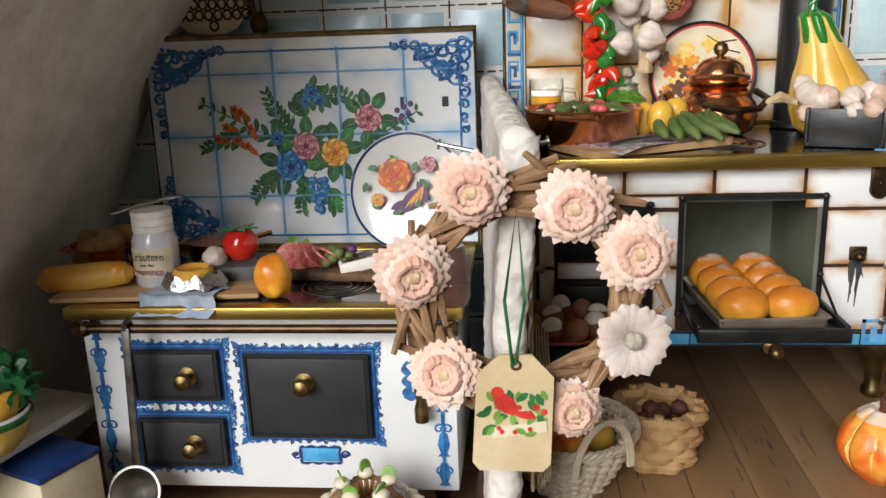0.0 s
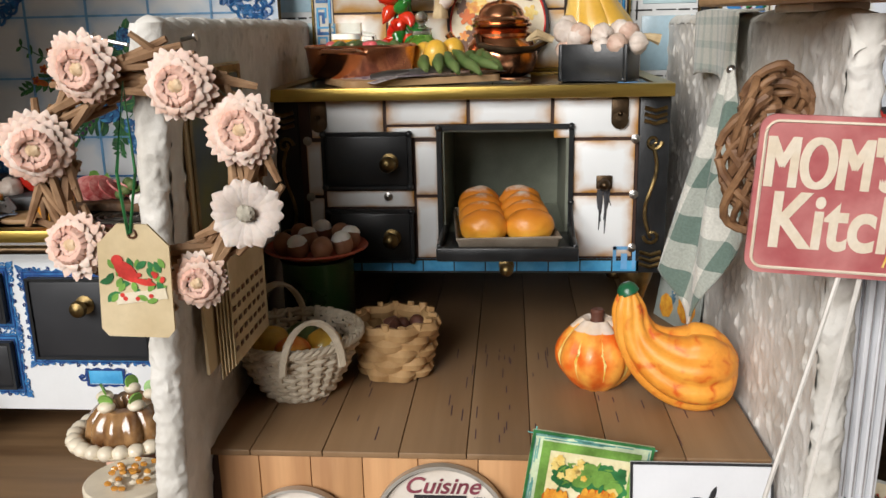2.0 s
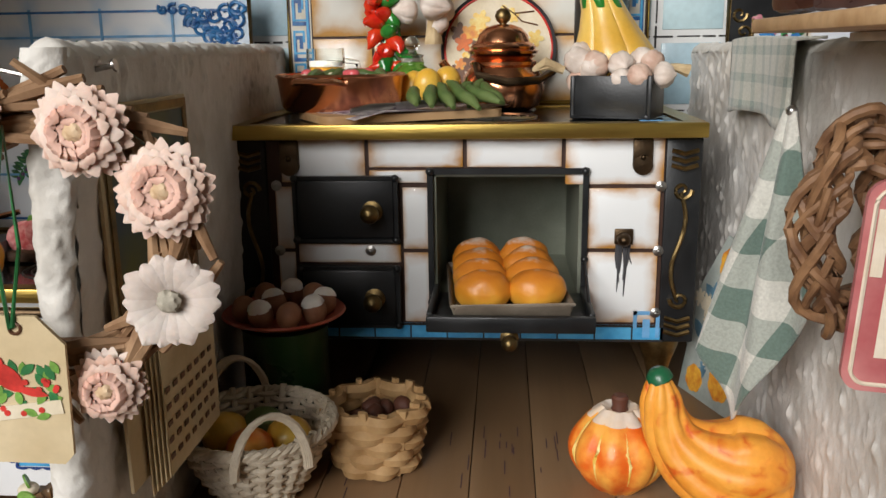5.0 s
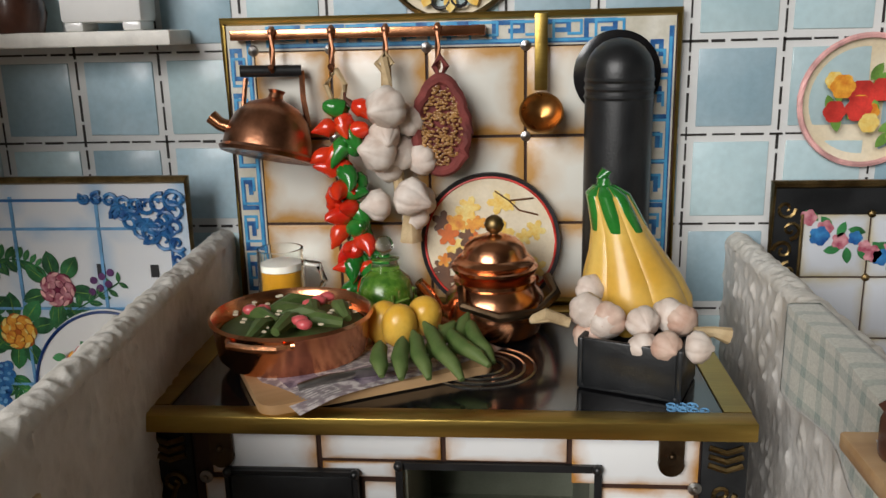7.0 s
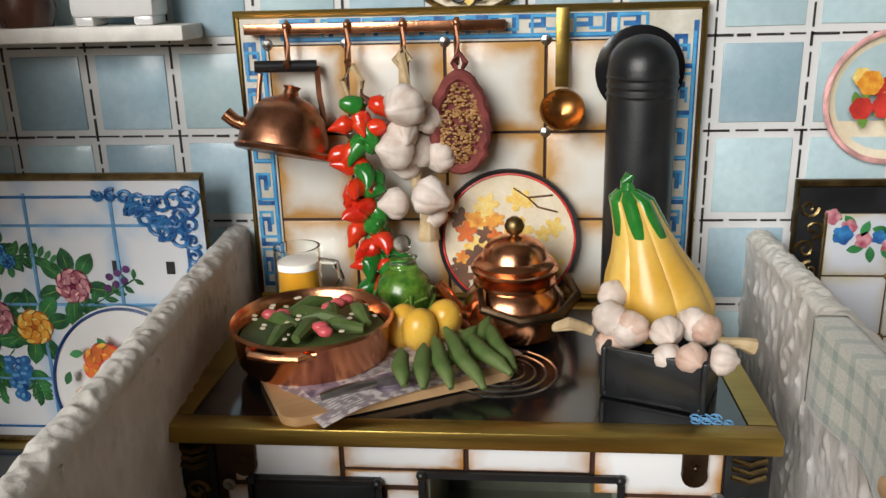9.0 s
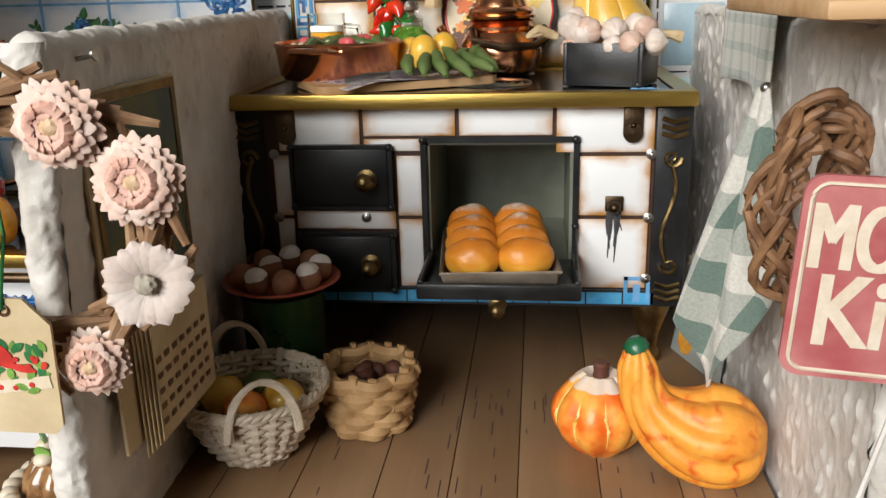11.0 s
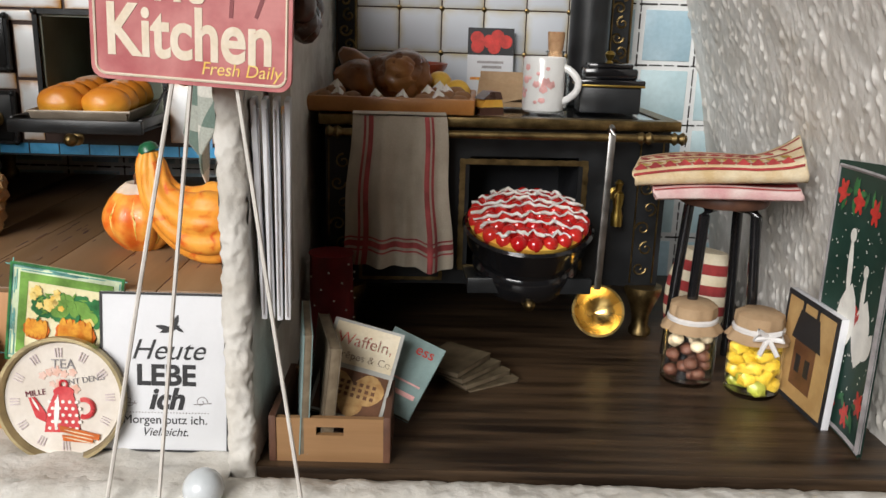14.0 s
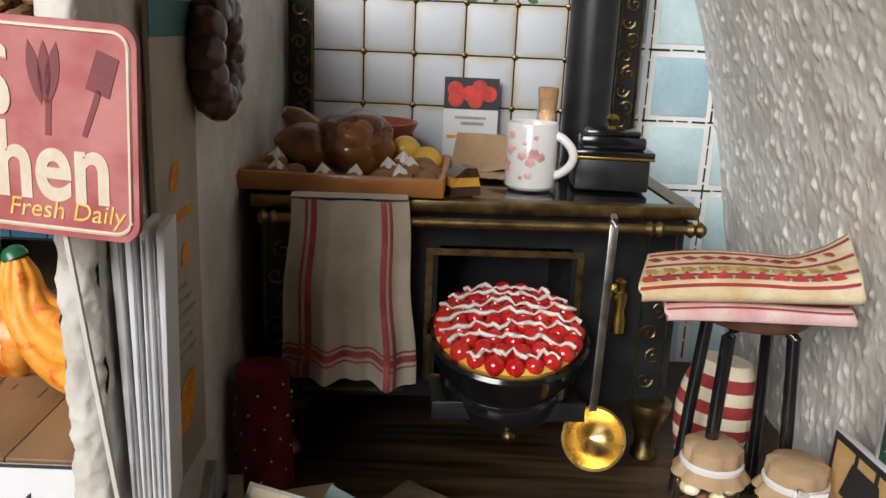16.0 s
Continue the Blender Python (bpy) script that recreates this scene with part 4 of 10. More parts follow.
P_GREEN = plain("printed_green", (0.03, 0.16, 0.05), 0.4, var=0.5)
P_LEAF = plain("printed_light_green", (0.16, 0.32, 0.06), 0.4, var=0.4)
P_RED = plain("printed_red", (0.55, 0.04, 0.03), 0.4, var=0.35)
P_ROSE = mat("printed_rose", (0.30, 0.05, 0.09), 0.4, base2=(0.62, 0.30, 0.33), scale=6, bscale=20)
P_ORANGE = mat("printed_orange", (0.62, 0.19, 0.02), 0.4, base2=(0.80, 0.42, 0.05), scale=5, bscale=20)
P_YELLOW = mat("printed_yellow", (0.75, 0.45, 0.06), 0.4, base2=(0.80, 0.66, 0.25), scale=5, bscale=20)
P_WHITE = plain("printed_white", (0.78, 0.76, 0.70), 0.5)
P_CREAM = mat("printed_cream", (0.66, 0.56, 0.38), 0.6, base2=(0.76, 0.68, 0.52), scale=1.5, bscale=14)
P_PURPLE = plain("printed_purple", (0.10, 0.03, 0.12), 0.4, var=0.4)
P_BROWN = plain("printed_brown", (0.13, 0.055, 0.025), 0.5, var=0.3)
P_RED_ORANGE = plain("printed_red_orange", (0.55, 0.12, 0.012), 0.45, var=0.3)
P_GREY = plain("printed_grey", (0.30, 0.28, 0.28), 0.5, var=0.3)
P_BLACK = plain("printed_black", (0.02, 0.02, 0.022), 0.5)
P_BLUEGREY = plain("printed_blue_grey", (0.10, 0.20, 0.27), 0.5, var=0.35)
P_PINK = plain("printed_pink", (0.70, 0.38, 0.36), 0.5, var=0.3)
P_MAROON = plain("printed_maroon", (0.20, 0.04, 0.06), 0.5, var=0.3)
PAPER = mat("white_card", (0.66, 0.67, 0.69), 0.65, var=0.04, scale=0.8, bscale=14)
PAPER_OLD = mat("yellowed_paper", (0.52, 0.40, 0.22), 0.75, base2=(0.66, 0.54, 0.34), scale=0.8, bscale=9, var=0.15)

# flowers and scrolls on the blue stove's splashback
lines = B()
for k in range(1, 5):
    x = -hw1 + 2 * hw1 * (k - 0.02) / 5.05
    lines.box(x - 0.035, x + 0.035, -0.004, 0.02, 0.3, h1 - 0.35)
for k in range(1, 4):
    z = h1 * k / 3.45 - 0.25
    lines.box(-hw1 + 0.5, hw1 - 0.5, -0.004, 0.02, z - 0.03, z + 0.03)
part("tile_line", lines, PALE_BLUE, pan1, "printed pale blue tile lines")
part("border_line", ring_poly(-hw1 + 0.42, hw1 - 0.42, 0.3, h1 - 0.4, 0.06, 0.015, 0.0), BLUE, pan1)
for sx, sz in ((-1, 1), (1, 1), (-1, -1), (1, -1)):
    b = B()
    cx, cz = sx * (hw1 - 0.35), (h1 - 0.35 if sz > 0 else 0.4)
    reach = 1.9 if sz > 0 else 1.2
    for k in range(8):
        u = k / 7
        curl(b, cx - sx * reach * u, cz - sz * (0.12 + 0.08 * math.sin(5 * u)), 0.26 * (1 - 0.5 * u), -0.01, sx * sz, 70 * k, 0.05)
        curl(b, cx + sx * 0.02, cz - sz * (reach + 0.5) * u, 0.24 * (1 - 0.5 * u), -0.01, -sx * sz, 110 * k, 0.05)
        if k < 5:
            curl(b, cx - sx * (0.25 + 0.22 * k), cz - sz * (0.95 - 0.14 * k), 0.24, -0.01, sx if k % 2 else -sx, 140 * k, 0.05)
            curl(b, cx - sx * (0.2 + 0.1 * k), cz - sz * (0.5 + 0.08 * k), 0.2, -0.01, -sx if k % 2 else sx, 60 * k, 0.05)
    for k in range(6):
        b.poly(leaf_pts(cx - sx * (0.15 + 0.22 * k), cz - sz * (0.3 + 0.16 * (5 - k) * 0.6), 0.42, 0.12, rnd(0, 3)), pose(0, 0.012, 0), 0.02)
    part("blue_corner_scroll", b, BLUE, pan1, "cobalt blue corner scroll", kind="stuff")
g = lambda px, py: ((px - 548) * 0.0161, h1 - (py - 73) * 0.0172)
STEMS = (((540, 270), (450, 230), (352, 182)), ((450, 240), (390, 235), (348, 258)), ((600, 270), (660, 250), (738, 203)), ((500, 300), (450, 315), (434, 345)), ((530, 190), (590, 160), (625, 182)), ((552, 300), (520, 330), (520, 368)), ((520, 250), (490, 215), (470, 168)), ((560, 310), (580, 345), (582, 368)), ((510, 220), (520, 190), (556, 160)))
st, leaves = B(), []
for q, (p0, p1, p2) in enumerate(STEMS):
    pts = []
    for i in range(11):
        u = i / 10
        x = (1 - u) ** 2 * p0[0] + 2 * u * (1 - u) * p1[0] + u * u * p2[0]
        z = (1 - u) ** 2 * p0[1] + 2 * u * (1 - u) * p1[1] + u * u * p2[1]
        pts.append((g(x, z)[0], 0.006, g(x, z)[1]))
        if i > 2:
            d = math.atan2(-(p2[1] - p0[1]), p2[0] - p0[0])
            for sd in (-1, 1):
                big = 0.5 - 0.026 * i
                a = d + sd * rnd(0.6, 1.2)
                leaves.append(leaf_pts(pts[-1][0] + math.cos(a) * big * 0.5, pts[-1][2] + math.sin(a) * big * 0.5, big, big * 0.22, a))
    st.tube(pts, 0.016, 4)
part("printed_stem", st, P_GREEN, pan1, "printed dark stems")
ROSES = ((652, 212, 25, "rose"), (535, 256, 26, "rose"), (588, 268, 26, "yellow"), (505, 290, 29, "blue"), (551, 168, 15, "blue"), (540, 182, 11, "blue"), (566, 180, 11, "blue"), (482, 242, 13, "blue"))
for px, py, r, c in ROSES:
    x, z = g(px, py)
    for k in range(7 if r > 20 else 4):
        a = 2 * math.pi * k / (7 if r > 20 else 4) + rnd(-.3, .3)
        leaves.append(leaf_pts(x + math.cos(a) * r * 0.0225, z + math.sin(a) * r * 0.0225, r * 0.025, r * 0.0075, a))
printed(pan1, "printed_leaf", leaves[::2], mat("printed_deep_green", (0.008, 0.055, 0.025), 0.4, base2=(0.03, 0.15, 0.05), scale=5, bscale=16), 0.01, label="printed deep green leaves")
printed(pan1, "printed_leaf", leaves[1::2], P_GREEN, 0.0085, label="printed green leaves")
printed(pan1, "leaf_vein", [[(sum(x for x, z in s) / 12 + (x - sum(x for x, z in s) / 12) * k, sum(z for x, z in s) / 12 + (z - sum(z for x, z in s) / 12) * k) for (x, z), k in zip(s, [0.7, 0.12, 0.1, 0.08, 0.1, 0.12, 0.7, 0.1, 0.06, 0.04, 0.06, 0.1])] for s in leaves], P_LEAF, 0.001)
COLOURS = {"rose": (plain("print_dark_rose", (0.16, 0.012, 0.045), 0.4), P_ROSE, P_PINK), "yellow": (plain("print_burnt_orange", (0.42, 0.10, 0.01), 0.4), P_ORANGE, P_YELLOW), "blue": (plain("print_navy", (0.006, 0.022, 0.11), 0.4), BLUE, BLUE_SKY), "red": (plain("print_brick", (0.28, 0.03, 0.015), 0.4), P_RED_ORANGE, P_PINK)}


def painted_rose(parent, x, z, r, colours, y=0.0):
    """A brushed rose: dark scalloped ground, a wheel of petals, lighter rims, a dark heart."""
    dark, mid, light = colours
    f = printed(parent, "painted_bloom", [disc_pts(x, z, r, 36, 7, 0.14)], dark, y)
    for m, n, d, w, l, yy in ((mid, 7, 0.66, 0.24, 0.62, 0.010), (light, 7, 0.84, 0.1, 0.5, 0.018), (mid, 5, 0.36, 0.2, 0.46, 0.026), (light, 5, 0.46, 0.06, 0.34, 0.034)):
        printed(f, "brushed_petal", [leaf_pts(x + d * r * math.cos(a), z + d * r * math.sin(a), l * r, w * r, a + math.pi / 2 + 0.25) for a in [2 * math.pi * k / n + d * 3 for k in range(n)]], m, y - yy)
    printed(f, "dark_heart", [disc_pts(x + 0.04 * r, z, r * 0.17, 12, 3, 0.3)], dark, y - 0.045)
    return f


for px, py, r, c in ROSES:
    painted_rose(pan1, *g(px, py), r * 0.0165, COLOURS[c], 0.0)
for k, (px, py) in enumerate(((428, 205), (402, 225), (440, 235), (418, 252), (385, 245), (412, 203), (436, 262))):
    x, z = g(px, py)
    a = 2.4 + 0.5 * math.sin(k * 2.1)
    printed(pan1, "trumpet_flower", [leaf_pts(x, z, 0.42, 0.09, a), disc_pts(x + 0.2 * math.cos(a), z + 0.2 * math.sin(a), 0.15, 20, 5, 0.4)], COLOURS["red"][1], -0.002)
    printed(pan1, "trumpet_mouth", [disc_pts(x + 0.2 * math.cos(a), z + 0.2 * math.sin(a), 0.06, 12)], COLOURS["red"][0], -0.012)
buds = [disc_pts(*g(700 + 12 * (k % 3) + 4 * (k // 3), 215 - 5 * k), 0.085, 10) for k in range(6)] + [disc_pts(*g(434 + 8 * k, 347 - 7 * k), 0.055, 8) for k in range(6)]
tagged(printed(pan1, "printed_bud", buds, P_PURPLE, 0.0), "small purple buds", kind="stuff")
grapes = []
for k in range(24):
    grapes.append(disc_pts(*g(553 + rnd(-19, 19) * (1 - (k // 4) * 0.15), 316 + (k // 4) * 10 + rnd(-3, 3)), 0.12, 12))
tagged(printed(pan1, "printed_grape", grapes, BLUE, 0.0), "printed blue grapes", kind="stuff")
tagged(printed(pan1, "grape_gleam", [[(x * 0.35 + sum(a for a, c in s) / 12 * 0.65 - 0.03, z * 0.35 + sum(c for a, c in s) / 12 * 0.65 + 0.03) for x, z in s] for s in grapes], PALE_BLUE, -0.012), kind="stuff")
printed(pan1, "wall_slot", [[(x - 0.09, z - 0.14), (x + 0.09, z - 0.14), (x + 0.09, z + 0.14), (x - 0.09, z + 0.14)] for x, z in (g(716, 187), g(790, 188))], P_BLACK, 0.008)

# stained tiles and blue key border of the middle splashback
bx, bz0, bz1 = hw2 - 0.62, 0.05, h2 - 0.6
cols = [-bx, -2.42, -0.42, 1.6, bx]
rows_z = [bz0, 1.75, 3.6, bz1]
for i in range(4):
    for j in range(3):
        part("tile", B().box(cols[i] + 0.03, cols[i + 1] - 0.03, -0.04, 0.03, rows_z[j] + 0.03, rows_z[j + 1] - 0.03, 0.02), TILE_CREAM, pan2)
for x in cols[:4]:
    for z in (rows_z[2], rows_z[3]):
        part("stud", B().lathe([(0.12, 0), (0.1, 0.05), (0.04, 0.07), (0, 0.09)], 14, pose(x, -0.02, z, 90)), STEEL, pan2)
part("border_ground", B().box(-hw2 + 0.08, -bx, -0.02, 0.02, 0, h2 - 0.06).box(bx, hw2 - 0.08, -0.02, 0.02, 0, h2 - 0.06).box(-bx, bx, -0.02, 0.02, bz1, h2 - 0.06), mat("cream_border", (0.55, 0.52, 0.42), 0.35, base2=(0.68, 0.66, 0.58), scale=2, bscale=12), pan2, "cream border ground")


def meander(b, m, length, w, t):
    """A running key along local x: hooks of width t in a band of height w, placed by m."""
    unit = w * 2.0
    n = int(length / unit)
    for k in range(n):
        x = unit * k + (length - n * unit) / 2
        for x0, x1, z0, z1 in ((0, unit, 0, t), (0, t, t, w), (t, unit * 0.72, w - t, w), (unit * 0.72 - t, unit * 0.72, t * 2.1, w - t), (unit * 0.36, unit * 0.72 - t, t * 2.1, t * 3.1)):
            b.box(x + x0, x + x1, -0.034, -0.015, z0, z1, m=m)
    return b


bars = ((pose(-hw2 + 0.58, 0, 0.05, 0, -90), h2 - 0.15), (pose(hw2 - 0.12, 0, 0.05, 0, -90), h2 - 0.15), (pose(-bx, 0, h2 - 0.56), 2 * bx))
for m, length in bars:
    part("key_border", meander(B(), m, length, 0.46, 0.095), BLUE, pan2, "dark blue running key", smooth=0)
    part("key_fill", meander(B(), m @ pose(0.03, -0.004, 0.03), length, 0.42, 0.055), BLUE_SKY, pan2, "sky blue running key", smooth=0)

# grey-white tiles, brass studs and ornate border of the black stove's splashback
TILE_GREY = stained("worn_grey_white_tile", (0.52, 0.55, 0.59), (0.44, 0.38, 0.24), rough=0.55, coat=0.0)
ix = hw3 - 0.62
for i in range(6):
    for j in range(4):
        w, h = 2 * ix / 6, (h3 - 0.65) / 4
        part("tile", B().box(-ix + w * i + 0.02, -ix + w * (i + 1) - 0.02, -0.03, 0.03, 0.05 + h * j + 0.02, 0.05 + h * (j + 1) - 0.02, 0.015), TILE_GREY, pan3)
        if i:
            part("stud", B().lathe([(0.085, 0), (0.07, 0.05), (0, 0.08)], 12, pose(-ix + w * i, -0.02, 0.05 + h * (j + 1), 90)), BRASS_OLD, pan3)
part("border", B().box(-hw3 + 0.05, -ix, -0.02, 0.03, 0, h3).box(ix, hw3 - 0.05, -0.02, 0.03, 0, h3).box(-ix, ix, -0.02, 0.03, h3 - 0.6, h3), BLACK, pan3, "dark border")
for sx in (-1, 1):
    b = B()
    x = sx * (hw3 - 0.32)
    for k in range(13):
        curl(b, x + (0.06 if k % 2 else -0.06), 0.25 + 0.43 * k, 0.2, -0.03, 1 if k % 2 else -1, 90 * k, 0.045)
    b.tube([(x - sx * 0.27, -0.03, 0), (x - sx * 0.27, -0.03, h3 - 0.6)], 0.035, 6)
    part("border_scroll", b, BRASS_OLD, pan3, "gilt scroll border")
garl = []
for k in range(46):
    u = k / 45
    garl.append(disc_pts(-3.75 + 7.5 * u + rnd(-.1, .1), h3 - 0.8 - 0.85 * math.sin(math.pi * u) ** 0.7 + rnd(-.14, .14), rnd(0.13, 0.24), 16, 5, 0.3))
printed(pan3, "garland_flower", garl[::2], P_ROSE, -0.035, label="printed rose garland")
printed(pan3, "garland_flower", garl[1::4], BLUE, -0.038)
printed(pan3, "garland_leaf", [leaf_pts(-3.75 + 7.5 * k / 50, h3 - 0.8 - 0.85 * math.sin(math.pi * k / 50) ** 0.7 + rnd(-.28, .28), 0.35, 0.09, rnd(0, 3)) for k in range(51)], P_GREEN, -0.032)

# stove pipes
def pipe(x, y, z0, z1, r, label, bend):
    t = thing("stove_pipe", (x, y, z0), label=label, category="stove pipe")
    h = z1 - z0
    prof = [(r, 0), (r, h - (r if bend else 0))]
    if bend:
        for k in range(1, 7):
            a = k / 6 * math.pi / 2
            prof.append((max(r * math.cos(a), 0.0), h - r + r * math.sin(a)))
    part("pipe", B().lathe(prof, 36), BLACK, t, "black pipe")
    for k in range(3 if bend else 1):
        part("fold", B().lathe([(r, -0.05), (r + 0.025, 0), (r, 0.05)], 36, pose(0, 0, h - r - 0.45 + 0.16 * k), cap=False), BLACK, t)
    if bend:
        part("wall_collar", B().lathe([(r + 0.2, 0), (r + 0.2, 0.05), (r + 0.05, 0.08), (0, 0.08)], 36, pose(0, 0.45, h - r - 0.05, 90)), BLACK_GLOSS, t, "round wall collar")
    part("pipe_ring", B().lathe([(r, 0), (r + 0.06, 0.03), (r + 0.06, 0.17), (r, 0.2)], 36), BLACK, t)
    return t


pipe(7.62, 4.65, 5.72, 11.3, 0.66, "black stove pipe with a rounded elbow on the hob", True)
pipe(18.35, 3.9, 2.47, 11.5, 0.6, "tall black stove pipe on the dark stove", False)

# ---- raised step of the middle room: each plank a piece ----
step = thing("floor_middle", label="raised floor of brown planks with dark joints", category="floor", kind="structure")
part("floor_board", B().box(-0.9, 10.05, -6.36, 5.6, -3.5, -0.52), JOINT, step, "dark underside of the planks")
edges_x = [-0.75, 0.62, 1.98, 3.4, 4.64, 5.81, 7.2, 8.55, 10.04]
for i in range(8):
    x0, x1 = edges_x[i] + 0.008, edges_x[i + 1] - 0.008
    part("plank", B().box(x0 - (x0 + x1) / 2, x1 - (x0 + x1) / 2, -6.0, 6.0, -0.12, 0.0, 0.018), PLANK, step, at=((x0 + x1) / 2, -0.44, -0.4))
fe = [0.0, 0.78, 1.75, 2.72, 3.75, 4.85, 6.0, 7.1, 8.3, 9.3, 10.04]
for i in range(10):
    w = fe[i + 1] - fe[i] - 0.015
    part("front_plank", B().box(-w / 2, w / 2, -0.06, 0.04, -1.46, 1.46, 0.012), PLANK_FRONT, step, at=((fe[i] + fe[i + 1]) / 2, -6.38, -1.98))
b = B()
for k in range(46):
    x, y = rnd(4.0, 6.4) if k % 3 else rnd(0.5, 9.5), rnd(-6, -1.5)
    b.box(x, x + 0.02, y, y + rnd(0.15, 0.6), -0.4, -0.395)
part("scratch", b, plain("purple_grain_mark", (0.07, 0.035, 0.05), 0.6), step, "dark grain marks", kind="stuff")


# ---- things of the middle room ----
def crackled(name, base, base2, vein, rough=0.45, scale=2.2, width=0.09, stretch=(1, 1, 1), lo=0.45, hi=0.62):
    """Painted clay with broken, wandering veins of a second colour."""
    m = mat(name, base, rough, base2=base2, scale=1.6, bscale=9, var=0.2, bump=0.35)
    nt = m.node_tree
    n, l, p = nt.nodes, nt.links, nt.nodes["Principled BSDF"]
    old = p.inputs["Base Color"].links[0].from_socket
    tc, mp, wob, add = n.new("ShaderNodeTexCoord"), n.new("ShaderNodeMapping"), n.new("ShaderNodeTexNoise"), n.new("ShaderNodeVectorMath")
    mp.inputs["Scale"].default_value = stretch
    l.new(tc.outputs["Object"], mp.inputs[0])
    wob.inputs["Scale"].default_value, wob.inputs["Detail"].default_value = 2.6 / K, 3
    l.new(mp.outputs[0], wob.inputs["Vector"])
    sc = n.new("ShaderNodeVectorMath")
    sc.operation, sc.inputs["Scale"].default_value = "SCALE", 0.5 * K
    l.new(wob.outputs["Color"], sc.inputs[0])
    add.operation = "ADD"
    l.new(mp.outputs[0], add.inputs[0])
    l.new(sc.outputs[0], add.inputs[1])
    vo = n.new("ShaderNodeTexVoronoi")
    vo.feature = "DISTANCE_TO_EDGE"
    vo.inputs["Scale"].default_value = scale / K
    l.new(add.outputs[0], vo.inputs["Vector"])
    edge, gate, both = n.new("ShaderNodeMapRange"), n.new("ShaderNodeMapRange"), n.new("ShaderNodeMath")
    edge.inputs["From Min"].default_value, edge.inputs["From Max"].default_value = width, 0.0
    gate.inputs["From Min"].default_value, gate.inputs["From Max"].default_value = lo, hi
    l.new(vo.outputs["Distance"], edge.inputs["Value"])
    l.new(wob.outputs["Fac"], gate.inputs["Value"])
    both.operation = "MULTIPLY"
    l.new(edge.outputs[0], both.inputs[0])
    l.new(gate.outputs[0], both.inputs[1])
    mix = n.new("ShaderNodeMix")
    mix.data_type = "RGBA"
    l.new(both.outputs[0], mix.inputs["Factor"])
    l.new(old, mix.inputs["A"])
    mix.inputs["B"].default_value = (*vein, 1)
    l.new(mix.outputs["Result"], p.inputs["Base Color"])
    return m


CLAY_ORANGE = crackled("painted_orange_clay", (0.72, 0.25, 0.025), (0.82, 0.36, 0.05), (0.60, 0.085, 0.008), width=0.14, scale=1.7)
CLAY_RED = mat("reddish_orange_glaze", (0.72, 0.13, 0.012), 0.4, base2=(0.86, 0.38, 0.06), scale=1.5, bscale=10, var=0.15, bump=0.25, coat=0.15, lo=0.42, hi=0.6)
CLAY_WHITE = mat("chalky_white_paint", (0.66, 0.60, 0.54), 0.7, base2=(0.74, 0.55, 0.38), scale=1.6, bscale=9)
STEM_BROWN = plain("brown_stem", (0.10, 0.035, 0.02), 0.6)
STEM_GREEN = plain("dark_green_stem", (0.01, 0.10, 0.04), 0.35, coat=0.3)
RATTAN_WHITE = mat("bleached_wicker", (0.50, 0.42, 0.31), 0.6, base2=(0.68, 0.60, 0.47), scale=2, bscale=16, bump=0.3)
RATTAN = mat("tan_wood_strip", (0.38, 0.22, 0.09), 0.55, base2=(0.56, 0.36, 0.17), scale=1.6, bscale=16, bump=0.3)
CRUST = mat("baked_golden_crust", (0.62, 0.19, 0.015), 0.32, base2=(0.84, 0.42, 0.045), scale=1.3, bscale=9, var=0.18, bump=0.2, coat=0.25)


def baked(name, low, mid, high, dust, z0, z1):
    """Crust golden below and browner above, with flour caught on the crown; heights in centimetres."""
    m = mat(name, mid, 0.42, base2=mid, scale=1.3, bscale=9, var=0.12, bump=0.35, coat=0.15)
    nt = m.node_tree
    n, l, p = nt.nodes, nt.links, nt.nodes["Principled BSDF"]
    tc, sep, nz, ad, sc = n.new("ShaderNodeTexCoord"), n.new("ShaderNodeSeparateXYZ"), n.new("ShaderNodeTexNoise"), n.new("ShaderNodeMath"), n.new("ShaderNodeMapRange")
    l.new(tc.outputs["Object"], sep.inputs[0])
    l.new(tc.outputs["Object"], nz.inputs["Vector"])
    nz.inputs["Scale"].default_value, nz.inputs["Detail"].default_value = 4.5 / K, 6
    sc.inputs["From Min"].default_value, sc.inputs["From Max"].default_value = z0 * K, z1 * K
    l.new(sep.outputs["Z"], sc.inputs["Value"])
    ad.operation, ad.inputs[2].default_value = "MULTIPLY_ADD", -0.2
    ad.inputs[1].default_value = 0.4
    l.new(nz.outputs["Fac"], ad.inputs[0])
    tot = n.new("ShaderNodeMath")
    l.new(ad.outputs[0], tot.inputs[0])
    l.new(sc.outputs[0], tot.inputs[1])
    ramp = n.new("ShaderNodeValToRGB")
    e = ramp.color_ramp.elements
    e[0].position, e[0].color = 0.05, (*low, 1)
    e[1].position, e[1].color = 1.0, (*dust, 1)
    for pos, c in ((0.45, mid), (0.78, high), (0.9, high)):
        e.new(pos).color = (*c, 1)
    l.new(tot.outputs[0], ramp.inputs[0])
    l.new(ramp.outputs[0], p.inputs["Base Color"])
    return m


